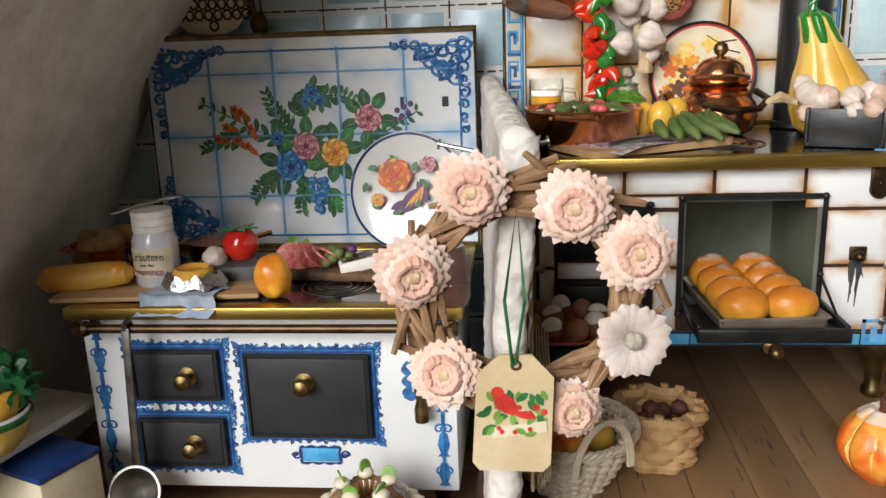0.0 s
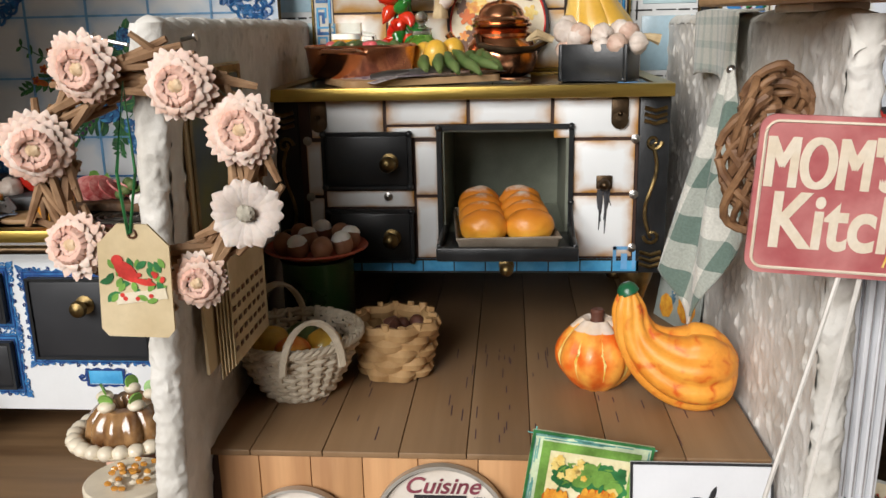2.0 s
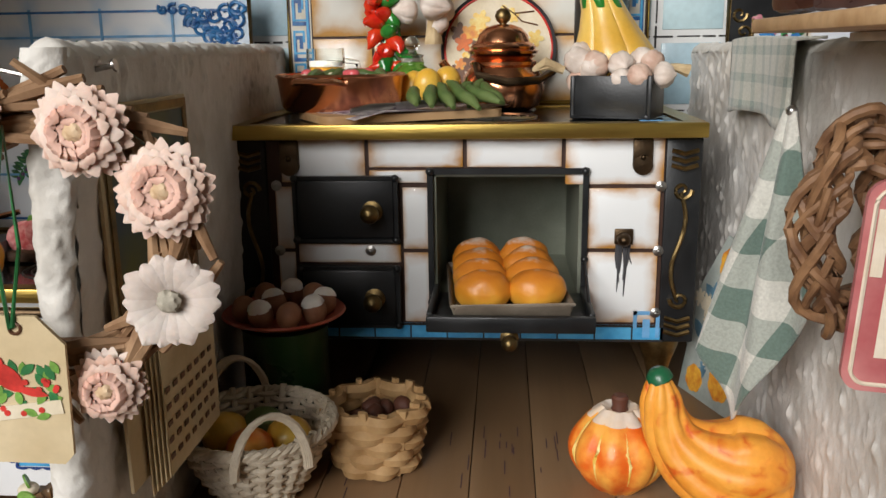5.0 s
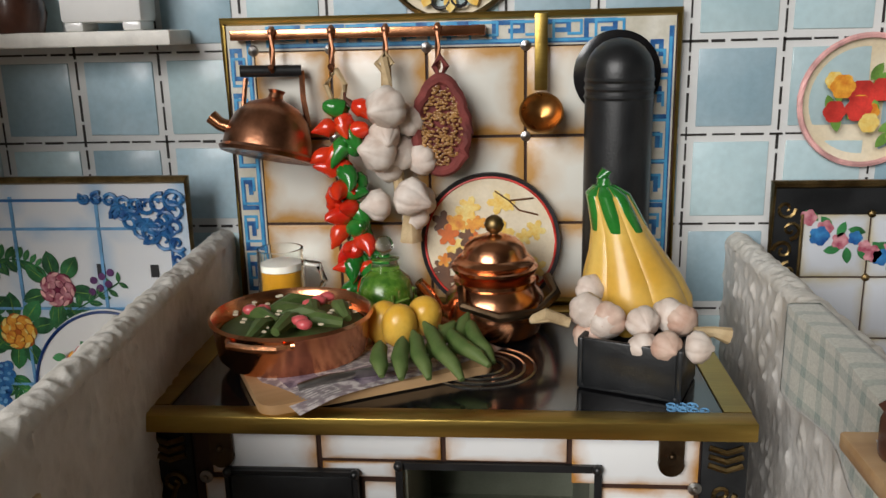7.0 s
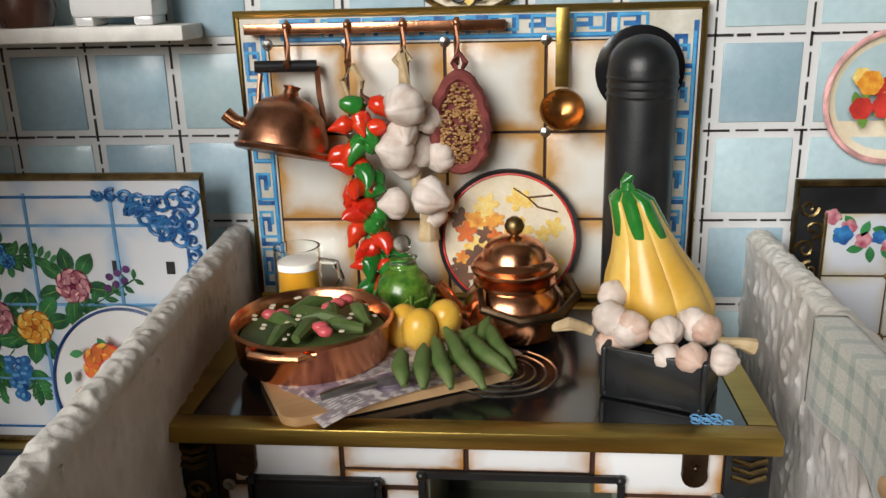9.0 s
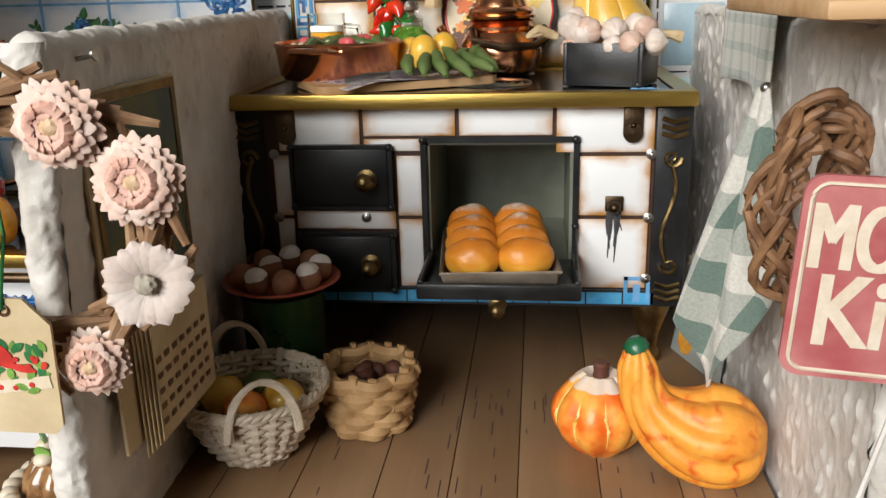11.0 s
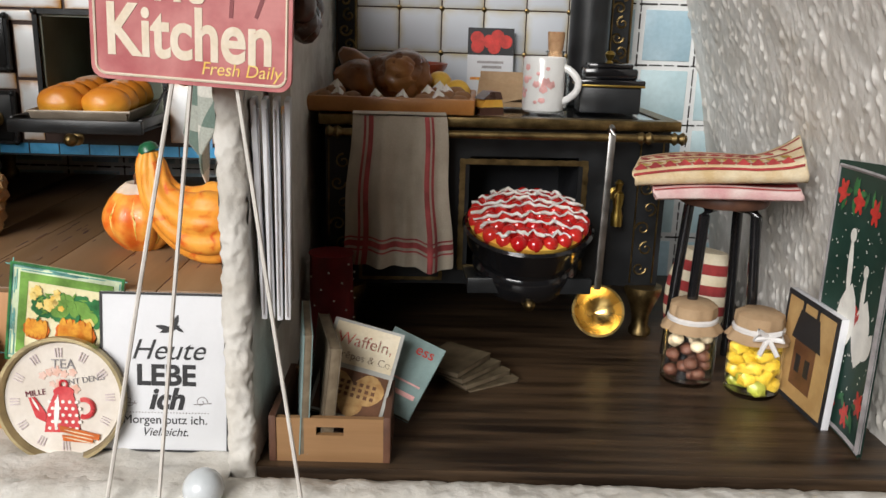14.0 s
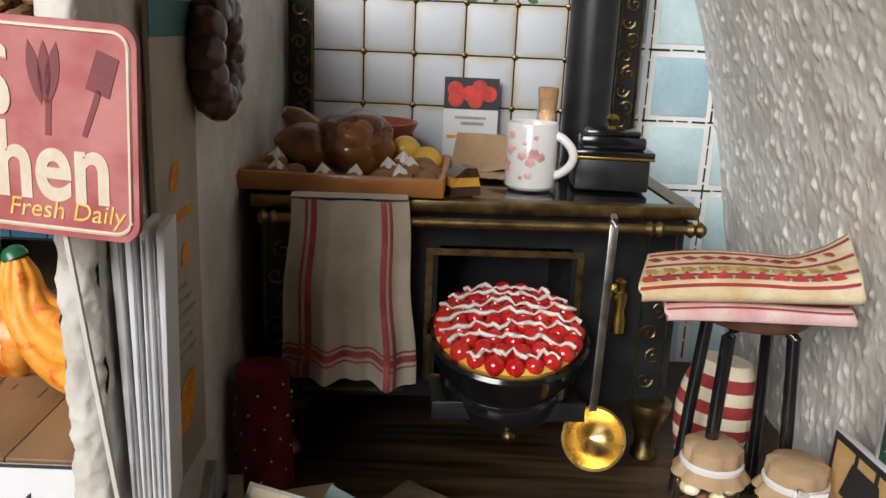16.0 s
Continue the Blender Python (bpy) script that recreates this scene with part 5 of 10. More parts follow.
ROLL = baked("dusted_roll_crust", (0.80, 0.45, 0.06), (0.74, 0.29, 0.025), (0.62, 0.20, 0.02), (0.76, 0.62, 0.50), 0.05, 0.88)
TIN_DULL = mat("dull_baking_tin", (0.20, 0.16, 0.12), 0.45, 0.5, base2=(0.32, 0.27, 0.21), scale=2, bscale=14)
FLOUR = mat("dusted_sugar", (0.72, 0.50, 0.34), 0.9, base2=(0.80, 0.70, 0.62), scale=5, bscale=18)
BAKEPAPER = mat("baking_paper", (0.48, 0.36, 0.25), 0.7, base2=(0.58, 0.46, 0.34), scale=1.2, bscale=10)
GREEN_POT = mat("dark_green_glaze", (0.012, 0.035, 0.010), 0.3, base2=(0.02, 0.06, 0.015), scale=0.8, coat=0.4)
RED_GLAZE = mat("brick_red_glaze", (0.26, 0.04, 0.022), 0.35, base2=(0.36, 0.08, 0.04), scale=1.5, coat=0.3)
EGG = mat("brown_eggshell", (0.22, 0.09, 0.045), 0.55, base2=(0.32, 0.15, 0.08), scale=3, bscale=20)
WHITE_CREAM = mat("white_icing", (0.78, 0.75, 0.70), 0.45, var=0.05, scale=3, sub=0.1)
GARLIC = mat("garlic_skin", (0.62, 0.50, 0.42), 0.5, base2=(0.76, 0.69, 0.62), scale=2.2, bscale=9, stretch=(1, 1, 0.4), bump=0.3)
GARLIC_PINK = mat("pinkish_garlic_skin", (0.52, 0.32, 0.24), 0.5, base2=(0.68, 0.52, 0.42), scale=2.5, bscale=9, bump=0.3)
STRAW = mat("dry_straw", (0.42, 0.30, 0.16), 0.8, base2=(0.56, 0.43, 0.25), scale=4, bscale=20)
CHILI_RED = mat("glossy_red_chili", (0.58, 0.015, 0.008), 0.18, base2=(0.70, 0.05, 0.01), scale=1.5, coat=0.6)
CHILI_GREEN = mat("glossy_green_chili", (0.01, 0.13, 0.018), 0.18, base2=(0.03, 0.22, 0.03), scale=1.5, coat=0.6)
CUKE = mat("dull_green_skin", (0.06, 0.11, 0.025), 0.5, base2=(0.14, 0.19, 0.06), scale=1.5, bscale=14, stretch=(1, 1, 1), bump=0.2)
LEMON = mat("waxy_yellow_fruit", (0.68, 0.36, 0.03), 0.35, base2=(0.78, 0.50, 0.08), scale=1.6, bscale=16, coat=0.25)
SQUASH = mat("yellow_squash_skin", (0.68, 0.39, 0.055), 0.38, base2=(0.79, 0.54, 0.13), scale=0.8, bscale=9, coat=0.25)
BOARD = wood("pale_chopping_board", (0.44, 0.26, 0.12), (0.58, 0.38, 0.20), "x", 0.55, 2.0)
NEWS = mat("printed_newspaper", (0.30, 0.24, 0.26), 0.8, base2=(0.66, 0.60, 0.58), scale=6, bscale=18, var=0.2, lo=0.42, hi=0.55)
VINE = mat("dry_brown_vine", (0.12, 0.055, 0.025), 0.6, base2=(0.28, 0.15, 0.07), scale=2.5, bscale=14, bump=0.4)
TWIG = mat("cut_twig", (0.20, 0.105, 0.05), 0.65, base2=(0.36, 0.22, 0.12), scale=2.5, bscale=14, bump=0.4)
PETAL_PINK = mat("dried_pink_petal", (0.70, 0.36, 0.27), 0.7, base2=(0.78, 0.50, 0.40), scale=1.6, bscale=14, bump=0.3, sub=0.1)
EYE_GREY = mat("grey_green_flower_eye", (0.30, 0.28, 0.22), 0.8, base2=(0.46, 0.42, 0.34), scale=4, bscale=16, bump=0.3)
PETAL = mat("dried_peach_petal", (0.68, 0.44, 0.34), 0.7, base2=(0.80, 0.66, 0.57), scale=1.6, bscale=14, bump=0.3, sub=0.1, each=0.06)
PETAL_PALE = mat("dried_cream_petal", (0.56, 0.46, 0.40), 0.7, base2=(0.68, 0.60, 0.54), scale=1.6, bscale=14, bump=0.3, sub=0.1)
FLOWER_EYE = mat("peach_flower_eye", (0.50, 0.30, 0.14), 0.8, base2=(0.68, 0.52, 0.34), scale=4, bscale=16, bump=0.3)
JAR_GREEN = mat("green_beans_in_jar", (0.03, 0.12, 0.012), 0.25, base2=(0.12, 0.26, 0.03), scale=5, bscale=14, coat=0.5)
BEER = mat("amber_drink", (0.55, 0.26, 0.02), 0.15, var=0.1, scale=2, coat=0.5)
CHOC = mat("dark_chocolate", (0.045, 0.018, 0.012), 0.3, base2=(0.085, 0.035, 0.022), scale=2.0, bscale=12, coat=0.4, bump=0.15)
GREEN_CLOTH = checked("green_checked_linen", (0.58, 0.57, 0.51), (0.12, 0.175, 0.145), 1.1, 0.55, "xz")
GREEN_STRIPE = checked("pale_green_striped_linen", (0.52, 0.52, 0.45), (0.26, 0.32, 0.28), 0.5, 0.16, "xz")
SIGN_RED = mat("worn_red_sign_paint", (0.38, 0.085, 0.09), 0.5, base2=(0.52, 0.20, 0.19), scale=1.3, bscale=11, var=0.15)
SIGN_CREAM = mat("worn_cream_lettering", (0.66, 0.56, 0.42), 0.6, base2=(0.72, 0.64, 0.52), scale=3, bscale=14)
SIGN_DARK = plain("dark_red_print", (0.21, 0.055, 0.06), 0.6)
THREAD = plain("white_thread", (0.66, 0.63, 0.58), 0.8)
PEARL = mat("pearly_white_bead", (0.62, 0.66, 0.68), 0.25, var=0.06, coat=0.5)


def ribbed(b, prof, ribs, depth, seg=48, m=None, squash=(1, 1)):
    return b.lathe(prof, seg, m, lobes=ribs, lobe=depth, squash=squash)


# pumpkin and gourd on the step
pumpkin = thing("pumpkin", (7.26, -3.3, -0.4), (0, 0, 15), "small orange clay pumpkin with chalky white crown and brown stem", "pumpkin")
prof = [(0.0, 0.03)] + [(0.88 * math.sin(math.pi * (0.12 + 0.80 * u)) ** 0.75, 0.0 + 1.5 * u) for u in [i / 16 for i in range(17)]] + [(0.12, 1.42), (0.0, 1.40)]
part("body", ribbed(B(), prof[:17], 9, 0.13), CLAY_RED, pumpkin, "orange ribbed body")
for k in range(9):
    a = math.pi * (2 * k + 1) / 9
    part("rib_streak", B().tube([((r * 0.875 + 0.012) * math.cos(a), (r * 0.875 + 0.012) * math.sin(a), z) for r, z in prof[3:16]], [0.02 + 0.05 * math.sin(math.pi * i / 12) for i in range(13)], 6, flat=0.5), P_YELLOW, pumpkin, "yellow streak in the groove")
part("white_top", ribbed(B(), [(r + 0.006, z + 0.004) for r, z in prof[15:]], 9, 0.16), CLAY_WHITE, pumpkin, "chalky white shoulder")
part("stem", B().lathe([(0.17, 1.38), (0.13, 1.5), (0.15, 1.66), (0.12, 1.7), (0, 1.7)], 14), STEM_BROWN, pumpkin, "brown stem")

gourd = thing("gourd", (8.75, -4.2, -0.4), (0, 0, -6), "orange crook-necked clay gourd with dark green stem", "gourd")
ctrl = [(-1.0, 2.32, 0.2), (-0.97, 2.05, 0.33), (-0.9, 1.7, 0.38), (-0.74, 1.36, 0.48), (-0.42, 1.06, 0.66), (-0.02, 0.88, 0.82), (0.36, 0.84, 0.9), (0.74, 0.86, 0.82), (1.0, 0.9, 0.6), (1.14, 0.92, 0.3), (1.18, 0.92, 0.05)]
pts, rad = [], []
for i in range(len(ctrl) - 1):
    for q in range(4):
        u = q / 4
        c0, c1, c2, c3 = ctrl[max(i - 1, 0)], ctrl[i], ctrl[i + 1], ctrl[min(i + 2, len(ctrl) - 1)]
        v = [0.5 * (2 * c1[d] + (c2[d] - c0[d]) * u + (2 * c0[d] - 5 * c1[d] + 4 * c2[d] - c3[d]) * u * u + (3 * c1[d] - c0[d] - 3 * c2[d] + c3[d]) * u ** 3) for d in range(3)]
        pts.append((v[0], 0.0, v[1]))
        rad.append(max(0.03, v[2]))
b = B().tube(pts, rad, 64, rib=(9, 0.17))
for v in b.bm.verts:
    v.co.z = max(v.co.z, 0.0)
part("body", b, CLAY_ORANGE, gourd, "ribbed orange body")
part("stem", B().lathe([(0.22, 0), (0.2, 0.12), (0.12, 0.2), (0, 0.22)], 14, pose(-0.98, 0, 2.32, 0, -25)), STEM_GREEN, gourd, "dark green stem")


def wicker_basket(name, at_, r0, r1, h, rows, stakes, material, label, handle=None, flat=0.55, squash=(1, 1), rot=0, thick=0.075):
    t = thing(name, at_, (0, 0, rot), label, "basket")
    part("bottom", B().lathe([(0, 0.0), (r0, 0.0), (r0, 0.08), (0, 0.08)], 24, squash=squash), material, t)
    for j in range(rows):
        u = (j + 0.5) / rows
        r = r0 + (r1 - r0) * u ** 0.8
        pts = []
        n = stakes * 4
        for i in range(n):
            a = 2 * math.pi * i / n
            w = 0.055 * math.cos(a * stakes / 2 * 1.0 + math.pi * (j % 2)) * 1.3
            pts.append(((r + w) * math.cos(a) * squash[0], (r + w) * math.sin(a) * squash[1], 0.06 + h * u + 0.02 * noise.noise(Vector((a * 3, j, 0)))))
        part("weave_strand", B().tube(pts, h / rows * 0.62, 6, closed=True, flat=1.0) if flat >= 1 else B().tube(pts, h / rows * 0.55, 6, closed=True), material, t)
    for i in range(stakes):
        a = 2 * math.pi * i / stakes
        top = 0.16 * rnd(0.4, 1.2)
        part("stake", B().tube([(r0 * math.cos(a) * squash[0], r0 * math.sin(a) * squash[1], 0.03), ((r0 + (r1 - r0) * 0.6) * math.cos(a) * squash[0], (r0 + (r1 - r0) * 0.6) * math.sin(a) * squash[1], h * 0.5), ((r1) * math.cos(a) * squash[0], r1 * math.sin(a) * squash[1], h + top)], thick, 5, flat=0.6), material, t)
    if handle:
        for s in (0.0, 0.14, -0.14):
            for a in handle:
                c, d = math.cos(a), math.sin(a)
                pts = [((r1 * c * squash[0]) + (-d) * (0.6 * math.cos(q)) + c * 0.1 * math.sin(q) + s * c * 0.5, (r1 * d * squash[1]) + c * (0.6 * math.cos(q)) + d * 0.1 * math.sin(q), h * 0.75 + 1.05 * math.sin(q) + 0.1 * s) for q in [math.pi * i / 14 for i in range(15)]]
                part("handle_strand", B().tube(pts, 0.052, 6), material, t)
        rim = [(r1 * 1.02 * math.cos(2 * math.pi * i / 87) * squash[0], r1 * 1.02 * math.sin(2 * math.pi * i / 87) * squash[1], h + 0.05) for i in range(87)]
        for ph in (0.0, 2.1, 4.2):
            part("rim_strand", B().tube([(x * (1 + 0.035 * math.cos(i * 1.3 + ph)), y * (1 + 0.035 * math.cos(i * 1.3 + ph)), z + 0.06 * math.sin(i * 1.3 + ph)) for i, (x, y, z) in enumerate(rim)], 0.055, 6, closed=True), material, t)
    return t


wicker_basket("wicker_basket", (0.95, -3.85, -0.4), 0.62, 1.32, 1.3, 13, 26, RATTAN_WHITE, "bleached wicker basket with two hoop handles, holding fruit", handle=(-1.1, 2.1))
for fx, fy, r, m, nm in ((0.35, -3.7, 0.42, LEMON, "yellow"), (0.95, -4.25, 0.4, CLAY_RED, "orange"), (1.5, -3.75, 0.4, LEMON, "yellow"), (0.95, -3.4, 0.4, CUKE, "green")):
    single("fruit", B().blob((0, 0, 0), (r, r, r * 0.92), 3, 0.04, 2), m, f"small round {nm} fruit lying in the wicker basket", "fruit", (fx, fy, 0.62), group="fruit in the basket")
wicker_basket("splint_basket", (2.88, -2.75, -0.4), 0.62, 0.86, 1.25, 5, 15, RATTAN, "low round basket of tan wood splints with brown nuts", flat=1.0, thick=0.10)
for k in range(9):
    a, r = k * 2.4, 0.12 * k ** 0.7
    single("nut", B().blob((0, 0, 0), (0.2, 0.16, 0.18), 2, 0.15, 3, seed=k), STEM_BROWN, "dark brown nut in the splint basket", "nut", (2.88 + r * math.cos(a), -2.75 + r * math.sin(a), 0.62 + 0.1 * math.sin(k)), (0, 0, 40 * k), group="nuts")

# plate of eggs on the green pot
pot = thing("green_pot", (0.95, -1.6, -0.4), label="dark green glazed cylindrical pot on the plank floor", category="pot")
part("body", B().lathe([(0.0, 0), (0.76, 0), (0.83, 0.1), (0.83, 2.3), (0.87, 2.38), (0.0, 2.4)], 36), GREEN_POT, pot)
plate = thing("plate", (0.95, -1.6, 2.0), label="brick red plate with brown eggs on the green pot", category="plate")
part("dish", B().lathe([(0, 0), (0.7, 0), (1.1, 0.16), (1.2, 0.22), (1.17, 0.26), (0.7, 0.08), (0, 0.08)], 40), RED_GLAZE, plate)
for k in range(9):
    a = k * 2 * math.pi / 9 + 0.2
    r = 0.78 if k != 4 else 0.2
    e = thing("egg", (0.95 + r * math.cos(a), -1.6 + r * math.sin(a), 2.36), (rnd(-25, 25), rnd(-25, 25), rnd(0, 360)), "brown egg, some broken open, on the red plate", "egg", "eggs")
    part("shell", B().blob((0, 0, 0), (0.24, 0.24, 0.29), 3), EGG, e)
    if k % 2 == 0:
        part("white", B().lathe([(0.235, 0.14), (0.2, 0.22), (0.12, 0.29), (0, 0.31)], 20, lobes=5, lobe=0.12), WHITE_CREAM, e, "white filling")

# bread rolls on a baking tin in the open oven
tin = thing("baking_tin", (5.28, -0.42, 2.2), (0, 0, 5), "dull metal baking tin on the open oven door", "baking tin")
part("tin_floor", B().box(-1.05, 1.05, -1.4, 1.65, 0, 0.05, 0.02), TIN_DULL, tin)
for sx in (-1, 1):
    part("tin_side", B().box(-0.03, 0.03, -1.42, 1.67, 0.0, 0.26, 0.015, pose(sx * 1.07, 0, 0.02, 0, sx * 18)), TIN_DULL, tin)
for sy, y in ((-1, -1.42), (1, 1.67)):
    part("tin_end", B().box(-1.1, 1.1, -0.03, 0.03, 0.0, 0.26, 0.015, pose(0, y, 0.02, -sy * 18)), TIN_DULL, tin)
part("tin_lip", B().tube([(-1.16, -1.5, 0.27), (1.16, -1.5, 0.27), (1.16, 1.75, 0.27), (-1.16, 1.75, 0.27)], 0.035, 6, closed=True), TIN_DULL, tin, "rolled tin lip")
for i in range(2):
    for j in range(4):
        q = pose(5.28, -0.42, 0, 0, 0, 5) @ Vector((-0.52 + 1.03 * i, -1.02 + 0.78 * j, 0))
        r = thing("bread_roll", (q.x, q.y, 2.26), (0, 0, 5 + rnd(-8, 8)), "golden baked bread roll dusted with sugar", "bread roll", "rolls in the tin")
        bl = B().blob((0, 0, 0.37 + 0.015 * j), (0.56, 0.43, 0.42 + 0.015 * j), 4, 0.08, 1.7, seed=i * 4 + j)
        for v in bl.bm.verts:
            v.co.z = max(v.co.z, 0.0)
        part("crust", bl, ROLL, r)

# chopping board, newspaper, knife and vegetables on the hob
bo_ = B().poly([(x, z) for x, z in [(sx * 1.75 + 0.3 * math.cos(a), sz * 0.82 + 0.3 * math.sin(a)) for sx, sz, a0 in ((1, 1, 0), (-1, 1, 90), (-1, -1, 180), (1, -1, 270)) for a in [radians(a0 + 15 * q) for q in range(7)]]], pose(0, 0, 0, -90), 0.16)
single("chopping_board", bo_, BOARD, "pale rounded wooden chopping board on the hob", "chopping board", (2.95, 1.5, 5.73), (0, 0, 28))
sheet = lambda u, v: (-2.0 + 4.0 * u, -0.85 + 1.7 * v, 0.03 * math.sin(u * 7) - 0.5 * max(0, 0.16 - u) * (1.2 - v))
news = thing("newspaper", (3.28, 1.4, 5.92), (0, 0, 40), "sheet of printed newspaper hanging over the board", "newspaper")
part("sheet", B().grid(sheet, 36, 14), NEWS, news)
above = lambda u0, u1, v0, v1: (lambda u, v: tuple(Vector(sheet(u0 + (u1 - u0) * u, v0 + (v1 - v0) * v)) + Vector((0, 0, 0.006))))
part("photograph", B().grid(above(0.06, 0.2, 0.5, 0.9), 6, 6), mat("violet_grey_photo", (0.10, 0.07, 0.12), 0.7, base2=(0.42, 0.34, 0.40), scale=4, bscale=16), news, "violet-grey printed photograph")
part("photograph", B().grid(above(0.3, 0.55, 0.1, 0.5), 8, 6), bpy.data.materials["violet_grey_photo"], news)
txt = B()
for k in range(9):
    txt.grid(above(0.05 + 0.004 * (k % 3), 0.2 + 0.03 * (k % 2), 0.06 + 0.045 * k, 0.078 + 0.045 * k), 6, 1)
    txt.grid(above(0.3, 0.58 - 0.03 * (k % 3), 0.54 + 0.045 * k, 0.556 + 0.045 * k), 8, 1)
part("text_bar", txt, P_GREY, news, "rows of unreadable print", kind="stuff")
knife = thing("knife", (2.95, 0.62, 5.98), (0, -4, 24), "small steel kitchen knife with patterned handle on the newspaper", "knife")
part("handle", B().tube([(-0.95, 0, 0.03), (-0.5, 0, 0.06), (0, 0, 0.05)], [0.07, 0.09, 0.07], 10), STEEL, knife, "ornate steel handle")
part("blade", B().box(0, 1.3, -0.02, 0.02, -0.05, 0.12, 0.01), STEEL, knife, "steel blade")
for k, (x, y, a, l) in enumerate(((3.35, 0.85, 100, 0.7), (3.7, 0.9, 95, 0.8), (4.0, 1.05, 110, 0.95), (4.35, 1.25, 120, 1.3), (4.7, 1.5, 130, 1.25), (4.95, 1.75, 115, 1.1), (4.25, 1.6, 60, 0.9), (4.6, 1.9, 75, 0.9))):
    up = 0.35 + 0.09 * (k % 4)
    l *= 1.15
    single("cucumber", B().tube([(-l / 2, 0, -up * 0.4), (-l * 0.3, 0, -up * 0.15), (0, 0.04, 0.0), (l * 0.3, 0, up * 0.3), (l / 2, 0, up * 0.45)], [0.05, 0.12, 0.155, 0.13, 0.04], 10), CUKE, "short dull green cucumber on the chopping board", "cucumber", (x, y, 6.2), (0, 0, a), group="cucumbers")
for k, (x, y, z) in enumerate(((3.15, 2.45, 6.28), (3.5, 2.1, 6.35), (3.92, 2.5, 6.4))):
    single("lemon", B().blob((0, 0, 0), (0.33, 0.33, 0.43), 3, 0.04, 2, seed=k), LEMON, "waxy yellow fruit beside the green jar", "lemon", (x, y, z), (15 * k, 10, 0), group="yellow fruit")

# copper pan with vegetables
pan = thing("copper_pan", (1.58, 1.95, 5.88), (0, 0, 0), "shallow round copper pan with handles, filled with vegetables", "pan")
part("pan_body", B().lathe([(0, 0), (1.25, 0), (1.34, 0.1), (1.42, 0.7), (1.47, 0.75), (1.42, 0.8), (1.36, 0.73), (1.28, 0.14), (0, 0.1)], 48), COPPER, pan)
for a in (-100, 80):
    part("handle", B().tube([(1.4 * math.cos(radians(a + q)), 1.4 * math.sin(radians(a + q)), 0.63) if abs(q) > 20 else (1.62 * math.cos(radians(a + q)), 1.62 * math.sin(radians(a + q)), 0.67) for q in (-26, -22, -15, 0, 15, 22, 26)], 0.07, 8), COPPER, pan, "copper loop handle")
part("stew", B().lathe([(0, 0.5), (1.3, 0.5), (1.3, 0.45), (0, 0.45)], 36), CUKE, pan, "dark green stew")
for k in range(9):
    a, r = k * 2.4, 0.25 + 0.1 * k
    single("courgette_slice", B().tube([(-0.45, 0, 0), (0, 0, 0.08), (0.45, 0, 0)], [0.09, 0.15, 0.07], 8), CUKE, "piece of green courgette in the copper pan", "courgette", (1.58 + r * math.cos(a) * 0.85, 1.95 + r * math.sin(a) * 0.85, 6.56), (0, 0, 37 * k), group="courgettes")
for k in range(7):
    a, r = k * 2.1 + 1, 0.45 + 0.08 * k
    single("radish", B().blob((0, 0, 0), (0.15, 0.12, 0.1), 2, 0.15, 2, seed=k), plain("pinkish_red_radish", (0.62, 0.10, 0.11), 0.3, coat=0.3) if k == 0 else bpy.data.materials["pinkish_red_radish"], "small red radish in the copper pan", "radish", (1.58 + r * math.cos(a), 1.95 + r * math.sin(a), 6.68), group="radishes")
onions = B()
for k in range(50):
    a, r = rnd(0, 6.3), rnd(0.1, 1.15)
    onions.blob((r * math.cos(a), r * math.sin(a), 0.68 + rnd(0, 0.12)), (0.06, 0.03, 0.03), 1)
part("onion_bits", onions, P_CREAM, pan, "scattered onion bits", kind="stuff")


def copper_kettle(at_, rot, s, label):
    t = thing("copper_kettle", at_, rot, label, "kettle")
    S = Matrix.Diagonal((s, s, s, 1))
    part("kettle_body", B().lathe([(0, 0), (0.62, 0), (0.85, 0.12), (0.97, 0.45), (0.92, 0.8), (0.74, 1.02), (0.78, 1.05), (0.78, 1.12), (0.66, 1.18), (0.76, 1.24), (0.6, 1.32)], 40, S), COPPER, t)
    lid = part("lid", B().lathe([(0.62, 1.28), (0.8, 1.3), (0.82, 1.36), (0.74, 1.4), (0.76, 1.46), (0.7, 1.52), (0.62, 1.56), (0.56, 1.74), (0.42, 1.88), (0.2, 1.96), (0, 1.97)], 36, S), COPPER, t, "domed copper lid")
    part("lid_knob", B().lathe([(0.08, 1.88), (0.08, 1.98), (0.15, 2.04), (0.19, 2.14), (0.15, 2.26), (0.06, 2.32), (0, 2.32)], 18, S), BRASS_OLD, lid, "round brass lid knob")
    part("spout", B().tube([S @ Vector(p) for p in ((-0.8, -0.2, 0.35), (-1.1, -0.3, 0.55), (-1.22, -0.34, 0.9), (-1.4, -0.4, 1.15))], [0.26 * s, 0.18 * s, 0.12 * s, 0.1 * s], 12), COPPER, t, "curved spout")
    part("bail_handle", B().tube([S @ Vector(p) for p in ((-0.6, -0.5, 1.05), (-0.55, -0.95, 0.85), (0.1, -1.15, 0.7), (0.8, -0.9, 0.72), (1.15, -0.3, 0.9), (1.0, 0.3, 1.05))], 0.09 * s, 8), BRASS_DARK, t, "dark swivelling bail handle")
    return t


